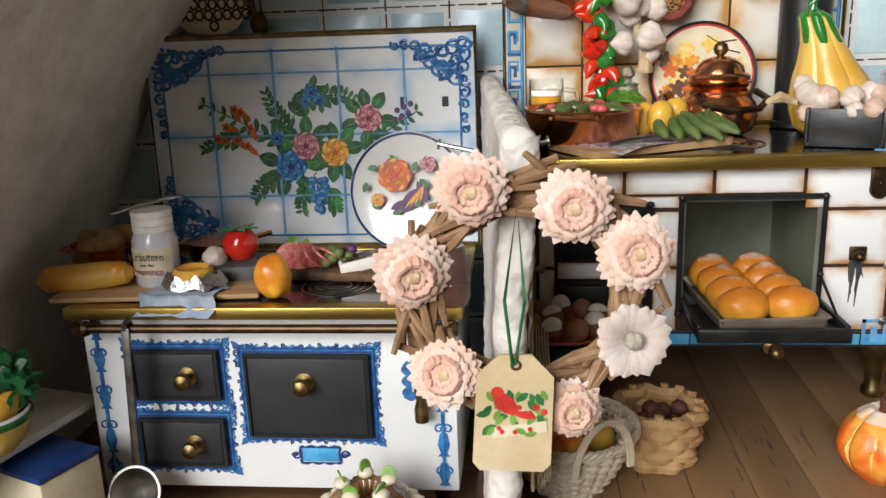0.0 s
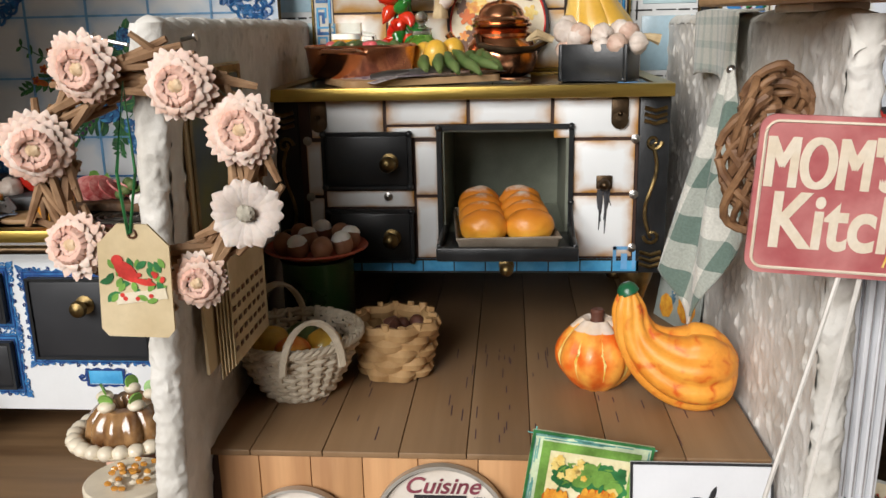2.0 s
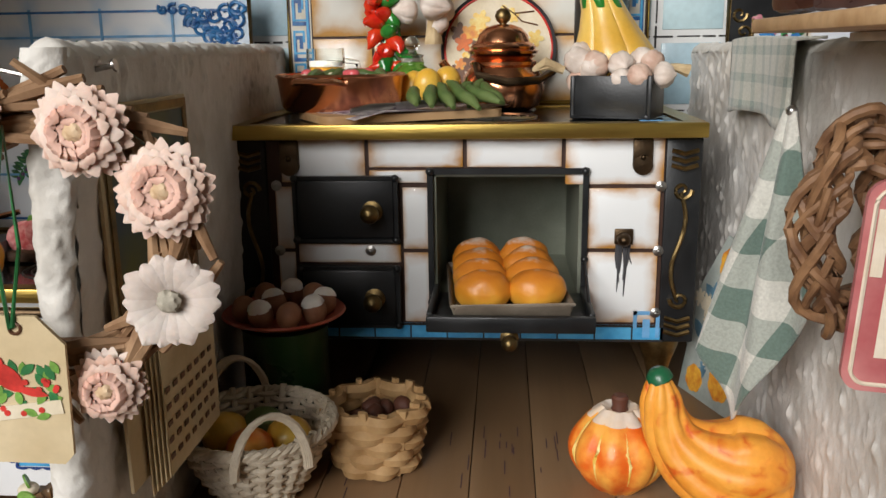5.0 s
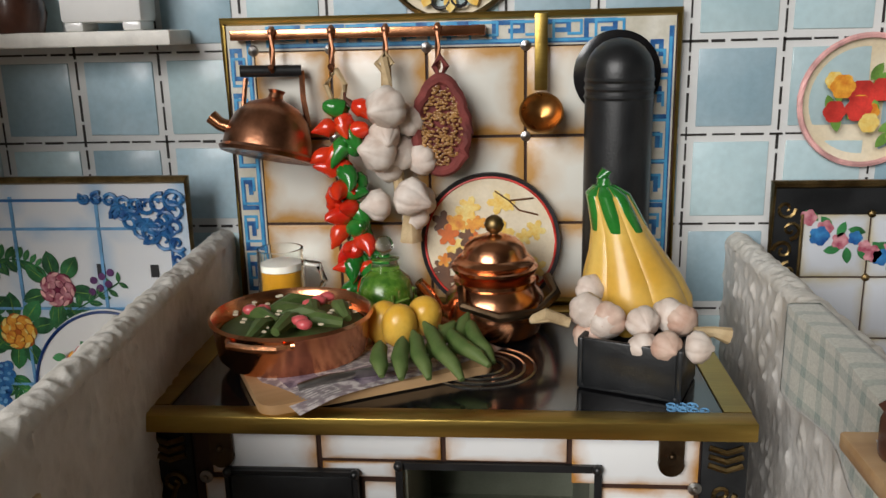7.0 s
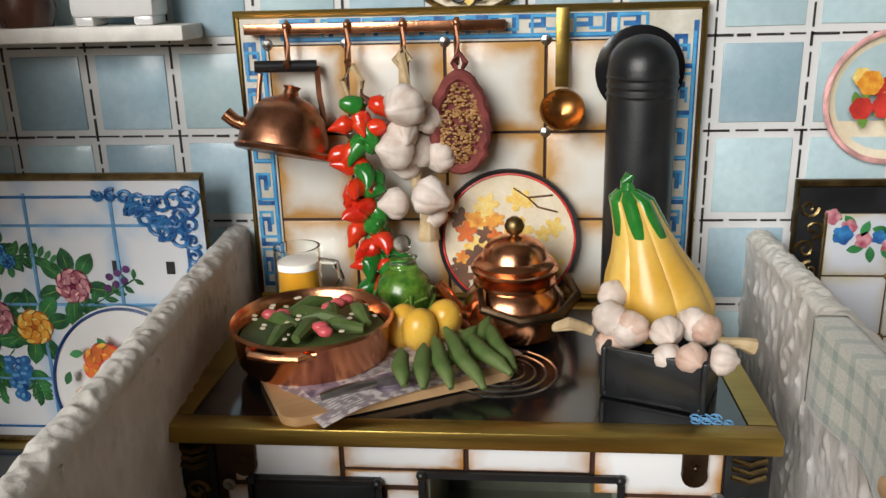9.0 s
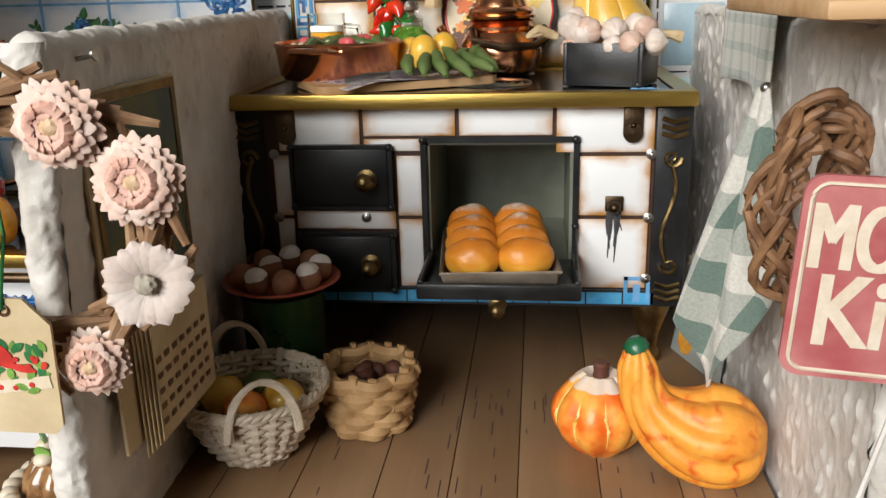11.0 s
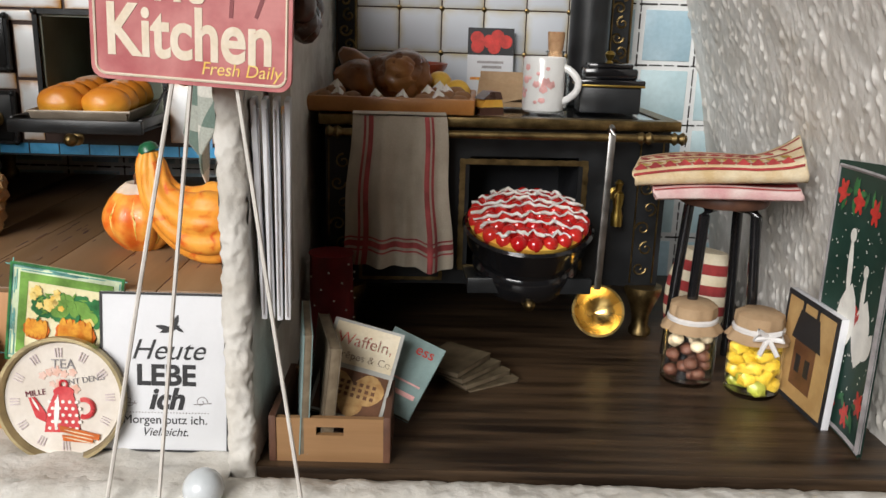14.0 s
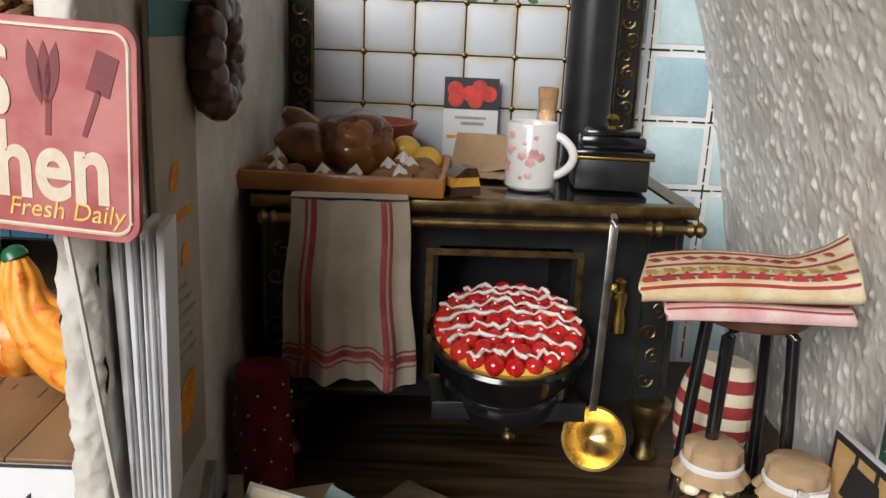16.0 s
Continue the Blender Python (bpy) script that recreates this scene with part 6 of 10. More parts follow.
copper_kettle((5.2, 3.45, 5.72), (0, 0, 0), 1.02, "round copper kettle with domed lid standing on the hob")
plate = thing("decorative_plate", (5.08, 4.85, 5.75), (-8, 0, 0), "round plate painted with autumn leaves, dark fluted rim", "plate")
part("dish", B().lathe([(0, 0.02), (1.38, 0.02), (1.44, 0.04), (1.42, -0.03), (0, -0.05)], 48, pose(0, 0, 1.42, 90)), P_CREAM, plate)
part("rim", B().lathe([(1.39, 0.06), (1.46, 0.1), (1.48, 0.0), (1.42, -0.05)], 60, pose(0, 0, 1.42, 90), cap=False), P_BLACK, plate, "dark fluted rim")
part("red_line", B().tube([(1.37 * math.cos(a * math.pi / 30), -0.03, 1.42 + 1.37 * math.sin(a * math.pi / 30)) for a in range(60)], 0.03, 5, closed=True), P_RED, plate)
printed(plate, "painted_leaf", [disc_pts(rnd(-0.95, 0.95), 1.42 + rnd(-0.6, 0.9), rnd(0.15, 0.32), 20, 5, 0.5, turn=rnd(0, 3)) for k in range(16)], P_YELLOW, -0.03)
printed(plate, "painted_leaf", [disc_pts(rnd(-1.0, 0.2), 1.42 + rnd(-0.7, 0.6), rnd(0.15, 0.3), 20, 5, 0.5, turn=rnd(0, 3)) for k in range(8)], P_ORANGE, -0.04)
printed(plate, "painted_leaf", [disc_pts(rnd(-1.1, 0.1), 1.42 + rnd(-0.8, 0.7), rnd(0.18, 0.3), 20, 5, 0.5, turn=rnd(0, 3)) for k in range(9)], P_BROWN, -0.036)
printed(plate, "painted_leaf", [disc_pts(rnd(-1.0, 1.0), 1.42 + rnd(-0.9, 0.3), rnd(0.15, 0.26), 20, 5, 0.5, turn=rnd(0, 3)) for k in range(9)], P_RED_ORANGE, -0.046)
part("painted_twig", B().tube([(0.1, -0.04, 2.5), (0.4, -0.04, 2.3), (0.9, -0.04, 2.35)], 0.02, 4).tube([(0.4, -0.04, 2.3), (0.6, -0.04, 2.1), (1.0, -0.04, 2.0)], 0.02, 4), P_BROWN, plate)

jar = thing("green_jar", (2.95, 4.2, 5.72), label="round glass jar packed with green beans, glass ball stopper", category="jar")
part("bean_filling", B().lathe([(0, 0.05), (0.45, 0.05), (0.58, 0.3), (0.6, 0.55), (0.5, 0.9), (0.25, 1.12), (0, 1.15)], 32), JAR_GREEN, jar, "green beans inside")
b = B()
for k in range(60):
    a, z, q = rnd(0, 6.28), rnd(0.15, 0.95), rnd(-1, 1)
    r = 0.6 * math.sin(math.pi * min(0.95, (z + 0.25) / 1.35)) + 0.0
    p = Vector((r * math.cos(a), r * math.sin(a), z))
    d = Vector((-math.sin(a) * q, math.cos(a) * q, 1 - abs(q))).normalized() * 0.16
    b.tube([p - d, p + p.normalized() * 0.02, p + d], 0.035, 5)
part("bean", b, mat("bean_skin", (0.10, 0.24, 0.03), 0.3, base2=(0.24, 0.40, 0.08), scale=4, coat=0.4), jar, kind="stuff")
part("jar_glass", B().lathe([(0.3, 1.1), (0.26, 1.25), (0.3, 1.32), (0.12, 1.36), (0.1, 1.42)], 24), GLASS, jar, "glass neck")
part("stopper", B().blob((0, 0, 1.6), 0.19, 3), GLASS, jar, "glass ball stopper")

single("round_tray", B().lathe([(0, 0), (0.85, 0), (0.95, 0.3), (0.9, 0.3), (0.82, 0.22), (0, 0.2)], 36), STEEL, "dull steel tray under the glass mug", "tray", (0.75, 4.05, 5.72))
mug = thing("beer_mug", (0.75, 4.3, 5.93), label="small glass mug half full of amber drink", category="mug")
part("glass_body", B().lathe([(0, 0), (0.48, 0), (0.5, 0.1), (0.48, 1.3), (0.43, 1.3), (0.43, 0.12), (0, 0.12)], 28), GLASS, mug, "clear glass mug")
part("drink", B().lathe([(0, 0.13), (0.42, 0.13), (0.42, 0.85), (0, 0.85)], 24), BEER, mug, "amber drink")
part("foam", B().lathe([(0, 0.86), (0.42, 0.86), (0.42, 1.0), (0, 1.02)], 24), WHITE_CREAM, mug, "white foam")
part("handle", B().tube([(0.46, 0, 1.0), (0.8, 0, 0.95), (0.9, 0, 0.6), (0.75, 0, 0.3), (0.47, 0, 0.25)], 0.07, 8), GLASS, mug, "glass handle")

# squash behind the garlic in its black box
squash = thing("squash", (7.8, 2.7, 5.72), label="yellow bottle squash with green neck standing on the hob", category="squash")
prof = [(0, 0)] + [(r, z) for r, z in ((0.6, 0.02), (0.9, 0.25), (1.02, 0.65), (1.01, 1.05), (0.88, 1.45), (0.68, 1.85), (0.52, 2.25), (0.44, 2.6), (0.38, 2.9), (0.2, 3.05), (0, 3.06))]
b = ribbed(B(), prof, 7, 0.075, 84)
for v in b.bm.verts:
    v.co.x -= 0.6 * max(0, (v.co.z - 0.9) / 2.1) ** 1.3
part("body", b, SQUASH, squash)
b = ribbed(B(), [(0.44, 2.0), (0.515, 2.3), (0.46, 2.6), (0.40, 2.92), (0.2, 3.07), (0, 3.09)], 7, 0.19, 84)
for v in b.bm.verts:
    v.co.x -= 0.6 * max(0, (v.co.z - 0.9) / 2.1) ** 1.3
part("green_neck", b, CHILI_GREEN, squash, "green streaked neck")
part("stem", B().tube([(-0.62, 0, 3.0), (-0.66, 0, 3.2), (-0.6, 0.0, 3.34)], [0.15, 0.11, 0.1], 10), CHILI_GREEN, squash, "green stem")
bbox = thing("black_box", (7.62, 1.15, 5.72), (0, 0, -22), "open black tin box on the hob", "box")
part("box_floor", B().box(-0.85, 0.85, -0.62, 0.62, 0, 0.1, 0.03), BLACK, bbox)
for s in (-1, 1):
    part("end_panel", B().box(s * 0.8 - 0.05, s * 0.8 + 0.05, -0.62, 0.62, 0.02, 0.88, 0.03), BLACK, bbox)
    part("side_panel", B().box(-0.76, 0.76, s * 0.57 - 0.05, s * 0.57 + 0.05, 0.02, 0.88, 0.03), BLACK, bbox)


def garlic_bulb(at_, r, m, rot, group):
    t = thing("garlic_bulb", at_, rot, "whole pale garlic bulb with papery skin", "garlic", group)
    part("bulb", ribbed(B(), [(0, 0), (r * 0.6, 0.02), (r, r * 0.5), (r * 0.95, r * 0.95), (r * 0.6, r * 1.35), (r * 0.22, r * 1.5), (r * 0.14, r * 1.62), (0, r * 1.64)], 6, 0.09, 60), m, t, smooth=75)
    return t


for k in range(11):
    garlic_bulb((6.78 + 0.37 * (k % 5) + 0.1 * (k // 5), 1.2 + 0.38 * (k // 5) - 0.17 * (k % 5), 6.6 + 0.24 * (k // 5)), rnd(0.27, 0.32), GARLIC if k % 3 else GARLIC_PINK, (rnd(40, 140), rnd(-40, 40), rnd(0, 360)), "garlic in the box")
single("straw_tie", B().tube([(0, 0, 0), (-0.3, 0, 0.1), (-0.6, 0.05, 0.05), (-0.4, -0.1, 0.2), (-0.1, 0, 0.05)], 0.09, 8), STRAW, "knotted straw tie of the garlic", "straw", (6.5, 1.3, 6.7))
single("straw_tie", B().tube([(0, 0, 0), (0.3, 0, 0.02), (0.55, 0, -0.05)], [0.1, 0.09, 0.14], 8), STRAW, "knotted straw end of the garlic", "straw", (8.45, 0.8, 6.72))

# copper rail with hooks and hanging things
rail = thing("hanging_rail", (2.42, 5.05, 11.5), label="flat copper rail with hooks on the splashback", category="rail")
part("bar", B().box(-2.6, 2.6, -0.03, 0.25, -0.1, 0.1, 0.02), COPPER, rail, "flat copper bar")
for hx in (-1.72, -0.5, 0.6, 1.65):
    part("hook", B().tube([(hx, 0.0, 0.12), (hx, -0.08, 0.1), (hx, -0.1, -0.3), (hx, -0.1, -0.62), (hx, -0.2, -0.7), (hx, -0.28, -0.62)], 0.06, 8).blob((hx, -0.06, 0.06), 0.09, 2), COPPER_DARK, rail, "dark copper hook")

kett = thing("copper_teapot", (0.55, 4.5, 9.1), (-14, 12, 10), "small copper teapot hanging tilted from the rail, black grip", "teapot")
part("pot_body", B().lathe([(0.92, 0), (0.97, 0.08), (0.9, 0.14), (0.88, 0.4), (0.74, 0.8), (0.5, 1.05), (0.25, 1.15), (0.16, 1.2), (0.14, 1.3), (0.18, 1.36), (0, 1.4)], 40), COPPER_DARK, kett)
part("pot_floor", B().lathe([(0, 0.05), (0.9, 0.05), (0.9, 0.0), (0, 0.0)], 36), COPPER, kett, "bare copper underside")
part("spout", B().tube([(-0.7, 0, 0.45), (-1.0, 0, 0.5), (-1.2, 0, 0.62)], [0.16, 0.14, 0.15], 12), COPPER, kett, "short spout")
part("bail_handle", B().tube([(0.75, 0, 0.75), (0.55, 0, 1.3), (0.42, 0, 1.85)], 0.06, 8).tube([(-0.6, 0, 0.9), (-0.65, 0, 1.5)], 0.05, 8), COPPER_DARK, kett, "copper bail")
part("grip", B().tube([(-0.78, 0, 1.62), (0.42, 0, 1.86)], 0.12, 12), BLACK, kett, "black wooden grip")

chilis = thing("chili_string", (2.15, 4.6, 6.1), label="string of glossy red and green chilis hung on straw", category="chili string")
part("cord", B().tube([(-0.15, 0.3, 4.7), (-0.35, 0.2, 4.4), (-0.2, 0.2, 4.0), (0.0, 0.15, 3.8), (0, 0.1, 0.4)], 0.06, 6).tube([(-0.15, 0.3, 4.7), (0.05, 0.2, 4.4), (-0.05, 0.2, 4.0)], 0.06, 6), STRAW, chilis, "straw cord")
for k in range(34):
    u = k / 33
    z = 4.0 - 3.7 * u
    a = k * 2.4
    l = rnd(0.42, 0.62)
    d = Vector((math.cos(a) * 0.8, -abs(math.sin(a)) * 0.5 - 0.1, -0.25 + 0.75 * math.sin(k * 1.7))).normalized()
    p = Vector((0.12 * math.cos(a) - 0.15 * math.sin(u * 5) + 0.1, 0.0, z))
    pts = [p + d * l * q / 5 + Vector((0.06 * math.sin(q + k), 0, -0.02 * q * q * 0.3)) for q in range(6)]
    c = part("chili", B().tube(pts, [0.12, 0.2, 0.2, 0.16, 0.1, 0.02], 12), CHILI_RED if k % 5 in (0, 2, 4) else CHILI_GREEN, chilis)
    part("stalk", B().tube([p, p - d * 0.16 + Vector((0, -0.05, 0.1)), p - d * 0.2 + Vector((0.04, -0.08, 0.2))], [0.09, 0.04, 0.03], 6), CHILI_GREEN if k % 3 else STEM_BROWN, c)

gs = thing("garlic_string", (3.15, 4.6, 7.4), label="plait of pale garlic bulbs hung on straw", category="garlic string")
part("cord", B().tube([(-0.12, 0.25, 3.6), (-0.1, 0.1, 3.1), (0, 0.1, 2.0), (0.1, 0.1, 0.9)], 0.12, 8), STRAW, gs, "plaited straw")
part("loop", B().tube([(-0.12, 0.25, 3.7), (-0.3, 0.2, 3.5), (-0.15, 0.15, 3.3), (0.02, 0.2, 3.5)], 0.06, 6, closed=True), STRAW, gs, "straw loop")
part("tassel", B().lathe([(0.08, 0.75), (0.13, 0.6), (0.2, 0.15), (0.24, -0.1), (0, -0.1)], 14, pose(0.3, 0, 0), lobes=9, lobe=0.2), STRAW, gs, "frayed straw tassel")
for k, (x, z, r) in enumerate(((-0.28, 2.55, 0.36), (0.1, 2.7, 0.44), (0.38, 2.45, 0.34), (-0.2, 2.2, 0.33), (-0.05, 1.75, 0.42), (0.3, 1.85, 0.38), (0.45, 1.5, 0.34), (-0.22, 1.4, 0.33), (0.1, 0.95, 0.42), (0.5, 0.75, 0.36), (-0.1, 0.7, 0.34), (0.3, 0.5, 0.32))):
    part("garlic_bulb", ribbed(B(), [(0, 0), (r * 0.6, 0.02), (r, r * 0.5), (r * 0.9, r * 1.05), (r * 0.4, r * 1.5), (r * 0.16, r * 1.8), (0, r * 1.82)], 6, 0.1, 60), GARLIC, gs, smooth=75, at=(x, -0.12, z), rot=(rnd(50, 120), rnd(-50, 50), rnd(0, 360)))

bag = thing("seed_pad", (4.13, 4.75, 8.72), label="oval braided pot holder filled with brown seeds on the rail", category="pot holder")
oval = [(0.5 * math.cos(a) * (1 - 0.18 * math.sin(a)), -0.02, 0.95 + 0.92 * math.sin(a)) for a in [2 * math.pi * i / 36 for i in range(36)]]
part("braid", B().tube([(p[0] * (1 + 0.06 * math.sin(i * 2.2)), p[1] - 0.06, p[2]) for i, p in enumerate(oval)], 0.12, 8, closed=True), plain("maroon_braid", (0.16, 0.035, 0.03), 0.8, var=0.4), bag, "maroon braided rim")
part("loop", B().tube([(0, 0, 1.85), (-0.12, 0, 2.1), (0, 0, 2.3), (0.12, 0, 2.1)], 0.07, 6, closed=True), bpy.data.materials["maroon_braid"], bag)
part("backing", B().poly([(x * 0.95, z) for x, _, z in oval], None, 0.08), bpy.data.materials["maroon_braid"], bag)
b = B()
for k in range(420):
    a, r = rnd(0, 6.28), math.sqrt(rnd(0, 1)) * 0.88
    b.blob((0.5 * r * math.cos(a), -0.12 - 0.08 * (1 - r) + rnd(-.02, .02), 0.95 + 0.92 * r * math.sin(a)), (0.04, 0.02, 0.028), 1, m=pose(0, 0, 0))
part("seed", b, mat("brown_seed", (0.20, 0.085, 0.025), 0.35, base2=(0.42, 0.22, 0.07), scale=5, coat=0.3), bag, "brown seeds", kind="stuff")

AMBER_BRASS = mat("amber_brass", (0.40, 0.19, 0.06), 0.3, 1.0, var=0.3, scale=2.0)
ladle = thing("ladle", (6.12, 5.0, 9.9), label="small golden brass ladle hanging on the splashback", category="ladle")
part("bowl", B().lathe([(0, -0.3), (0.25, -0.24), (0.4, -0.08), (0.44, 0.0), (0.4, 0.0), (0.34, -0.08), (0.2, -0.2), (0, -0.25)], 30, pose(0, -0.35, 0, 60)), AMBER_BRASS, ladle, "golden bowl")
part("handle", B().box(-0.13, 0.13, -0.04, 0.02, 0.4, 1.9, 0.02), BRASS, ladle, "flat golden handle")

# card of pumpkins and wheat, cloth and vine ring on the right-hand partition
card = thing("painted_card", (9.62, 0.3, -0.4), (-7, 0, -70), "narrow card painted with pumpkins and white flowers by the wall", "card")
part("sheet", B().poly([(-1.0, 0), (1.0, 0), (0.95, 2.2), (0.3, 3.6), (-0.1, 3.7), (-0.8, 2.4)], None, 0.06), mat("pale_grey_green_card", (0.26, 0.30, 0.28), 0.6, base2=(0.42, 0.45, 0.41), scale=1.2, bscale=10), card)
printed(card, "painted_pumpkin", [disc_pts(0.2, 3.1, 0.42, 24, 7, 0.12), disc_pts(-0.45, 0.4, 0.32, 24, 7, 0.12), disc_pts(0.45, 0.6, 0.4, 24, 7, 0.12), disc_pts(0.6, 1.7, 0.36, 24, 7, 0.12)], P_ORANGE, -0.065)
printed(card, "painted_flower", [disc_pts(rnd(-.7, .4), rnd(0.8, 2.5), rnd(0.12, 0.24), 28, 7, 0.55) for k in range(14)], P_CREAM, -0.07)
printed(card, "painted_leaf", [leaf_pts(rnd(-.7, .6), rnd(0.3, 2.6), 0.6, 0.14, rnd(0, 3)) for k in range(12)], P_BLUEGREY, -0.064)

def drape(name, label, f, nu, nv, m, uv, at_=(0, 0, 0), rot=(0, 0, 0), thick=0.05, cat="cloth"):
    ob = single(name, B().grid(f, nu, nv), m, label, cat, at_, rot, uvscale=uv)
    mod = ob.modifiers.new("thickness", "SOLIDIFY")
    mod.thickness = thick * K
    return ob


drape("striped_cloth", "pale green striped linen draped over the wall top", lambda u, v: (9.78 - 0.08 * math.sin(u * 9) * (1 - v) + (0.5 * max(0, v - 0.7) / 0.3 if v > 0.7 else 0), 0.6 - 3.7 * u, 5.85 + 1.45 * min(1, v / 0.7) + 0.12 * (1 - v) * math.sin(u * 4)), 30, 16, GREEN_STRIPE, lambda p: (p.y, p.z))
def cloth_fall(u, v):
    """A cloth gathered at its pin, its hem running from one low corner over the tip to the other."""
    pin, low, tip, far = Vector((9.4, -4.39, 6.23)), Vector((8.55, -3.55, 2.3)), Vector((8.94, -4.12, 1.22)), Vector((9.58, -5.2, 3.3))
    hem = low.lerp(tip, u / 0.4) if u < 0.4 else tip.lerp(far, (u - 0.4) / 0.6)
    w = 1 - v
    p = (pin + Vector((-0.1, 0.18, 0)) * (0.5 - u)).lerp(hem, w)
    p += Vector((-0.75, -0.65, 0)) * (0.16 * math.sin(u * 11 + 1.5 * w) * min(1, w * 2.2) + 0.25 * math.sin(math.pi * w) * (0.5 - abs(u - 0.5)))
    return tuple(p)


drape("checked_cloth", "green and cream checked linen hanging in folds", cloth_fall, 40, 50, GREEN_CLOTH, lambda p: (p.y * 0.95 + p.z * 0.35 - p.x * 0.4, p.z * 0.9 - p.y * 0.45))
single("pin", B().blob((0, 0, 0), 0.09, 2), STEEL, "steel pin head holding the cloth", "pin", (9.4, -4.39, 6.23))

ring = thing("vine_ring", (9.5, -6.6, 5.0), (0, 0, 25), "ring of twisted dry brown vine hanging on the wall", "vine ring")
for k in range(9):
    ph, rr = k * 0.7, 1.15 + 0.16 * math.sin(k * 2.1)
    part("vine", B().tube([((rr * 0.5 + 0.16 * math.sin(3 * a + ph)) * math.cos(a), 0.22 * math.sin(4 * a + ph * 1.7), (rr * 1.0 + 0.16 * math.sin(3 * a + ph)) * math.sin(a)) for a in [2 * math.pi * i / 44 for i in range(44)]], 0.055 + 0.015 * (k % 3), 7, closed=True), VINE, ring)

# board with chocolate cakes on top of the partition
brd = thing("serving_board", (10.25, -6.4, 7.33), (0, 0, 0), "wooden serving board with lace paper on the wall top", "board")
part("board_slab", B().box(-1.45, 1.6, -2.2, 2.25, 0.0, 0.2, 0.05), BOARD, brd)
part("lace_paper", B().grid(lambda u, v: (-1.2 + 2.6 * u, -1.9 + 3.9 * v, 0.22 + 0.03 * math.sin(u * 30) * math.sin(v * 30)), 20, 24), PAPER, brd, "white lace paper")
single("support_block", B().box(-0.42, 0.42, -1.0, 0.9, 0, 0.12, 0.02), P_WHITE, "white block between wall top and board", "block", (10.4, -5.6, 7.2))
for k, (x, y, w, h) in enumerate(((9.65, -5.0, 0.72, 0.72), (10.45, -7.1, 0.85, 1.0))):
    ck = thing("chocolate_cake", (x, y, 7.58), (0, 0, 20 + 25 * k), "small dark chocolate cake on the lace paper", "cake", "chocolate cakes")
    part("cake_body", B().box(-w, w, -w * 0.62, w * 0.62, 0, h * 0.75, 0.12), CHOC, ck)
    part("icing", B().grid(lambda u, v: (-w * 0.98 + 1.96 * w * u, -w * 0.6 + 1.2 * w * v, h * 0.76 + 0.07 * noise.noise(Vector((u * 6, v * 5, k)))), 20, 14), CHOC, ck, "wavy chocolate icing")
    if k:
        for q in range(3):
            part("lemon_stripe", B().tube([(-w + 0.4 + 0.5 * q, -w * 0.66, 0.1), (-w + 0.6 + 0.5 * q, -w * 0.67, h * 0.7), (-w + 0.7 + 0.5 * q, w * 0.3, h * 0.82)], 0.12, 6, flat=0.4), P_YELLOW, ck, "yellow icing stripe")

# wreath of dried flowers on the left-hand partition
wreath = thing("flower_wreath", (0.15, -8.2, 5.1), (0, 0, 4), "twig wreath with dried peach flowers hung on the wall end", "wreath")
for k in range(150):
    a = 2 * math.pi * k / 150 + rnd(-.05, .05)
    r = rnd(1.2, 1.72)
    p = Vector((r * 1.02 * math.cos(a), rnd(-.16, .2), r * math.sin(a)))
    d = Vector((-math.sin(a) + rnd(-.5, .5), rnd(-.25, .25), math.cos(a) + rnd(-.5, .5))).normalized() * rnd(0.3, 0.75)
    part("twig", B().tube([p - d, p + Vector((rnd(-.03, .03), 0, rnd(-.03, .03))), p + d], [0.05, 0.06 + 0.02 * (k % 3), 0.045], 6), TWIG, wreath)


def petal(b, a, r0, r1, w, y0, rise, cup, n=5):
    """One petal on the ray a: from r0 to r1, rising towards the viewer by rise, its sides cupped."""
    ca, sa = math.cos(a), math.sin(a)

    def pt(u, v):
        q = (v - 0.5) * 2 * w * (0.5 + 0.6 * math.sin(math.pi * min(1, u * 0.8 + 0.12))) * (1 - 0.75 * max(0, u - 0.8) / 0.2)
        rr = r0 + (r1 - r0) * u
        return (rr * ca - q * sa, y0 - rise * math.sin(u * math.pi * 0.75) - cup * (2 * v - 1) ** 2, rr * sa + q * ca)
    b.grid(pt, n, 2)


def petal_flower(parent, x, z, r, pale, y=-0.3, turn=0):
    f = part("flower", B().blob((0, -0.08, 0), (r * 0.24, 0.1, r * 0.24), 3, 0.35, 9), FLOWER_EYE if not pale else EYE_GREY, parent, "dried flower", (x, y, z), (rnd(-12, 12), rnd(-12, 12), rnd(-12, 12)))
    if pale:
        rows = ((19, 0.2, 1.0, 0.125, 0.02, 0.10, -0.07, PETAL_PALE),)
    else:
        rows = ((25, 0.3, 1.02, 0.08, 0.10, 0.05, -0.02, PETAL), (23, 0.3, 0.9, 0.085, 0.04, 0.10, -0.03, PETAL), (20, 0.28, 0.74, 0.085, -0.02, 0.13, -0.03, PETAL), (17, 0.62, 0.3, 0.085, -0.05, 0.16, 0.03, PETAL_PINK), (12, 0.45, 0.14, 0.08, -0.04, 0.11, 0.03, PETAL_PINK))
    for n, r0, r1, w, yy, rise, cup, m in rows:
        b = B()
        for i in range(n):
            petal(b, 2 * math.pi * i / n + rnd(-.07, .07) + turn, r * r0, r * r1 * rnd(0.93, 1.07), w * r / 0.53, yy + rnd(-.01, .01), rise * r / 0.53 * rnd(0.85, 1.15), cup * r)
        part("petals", b, m, f, kind="stuff")
    return f


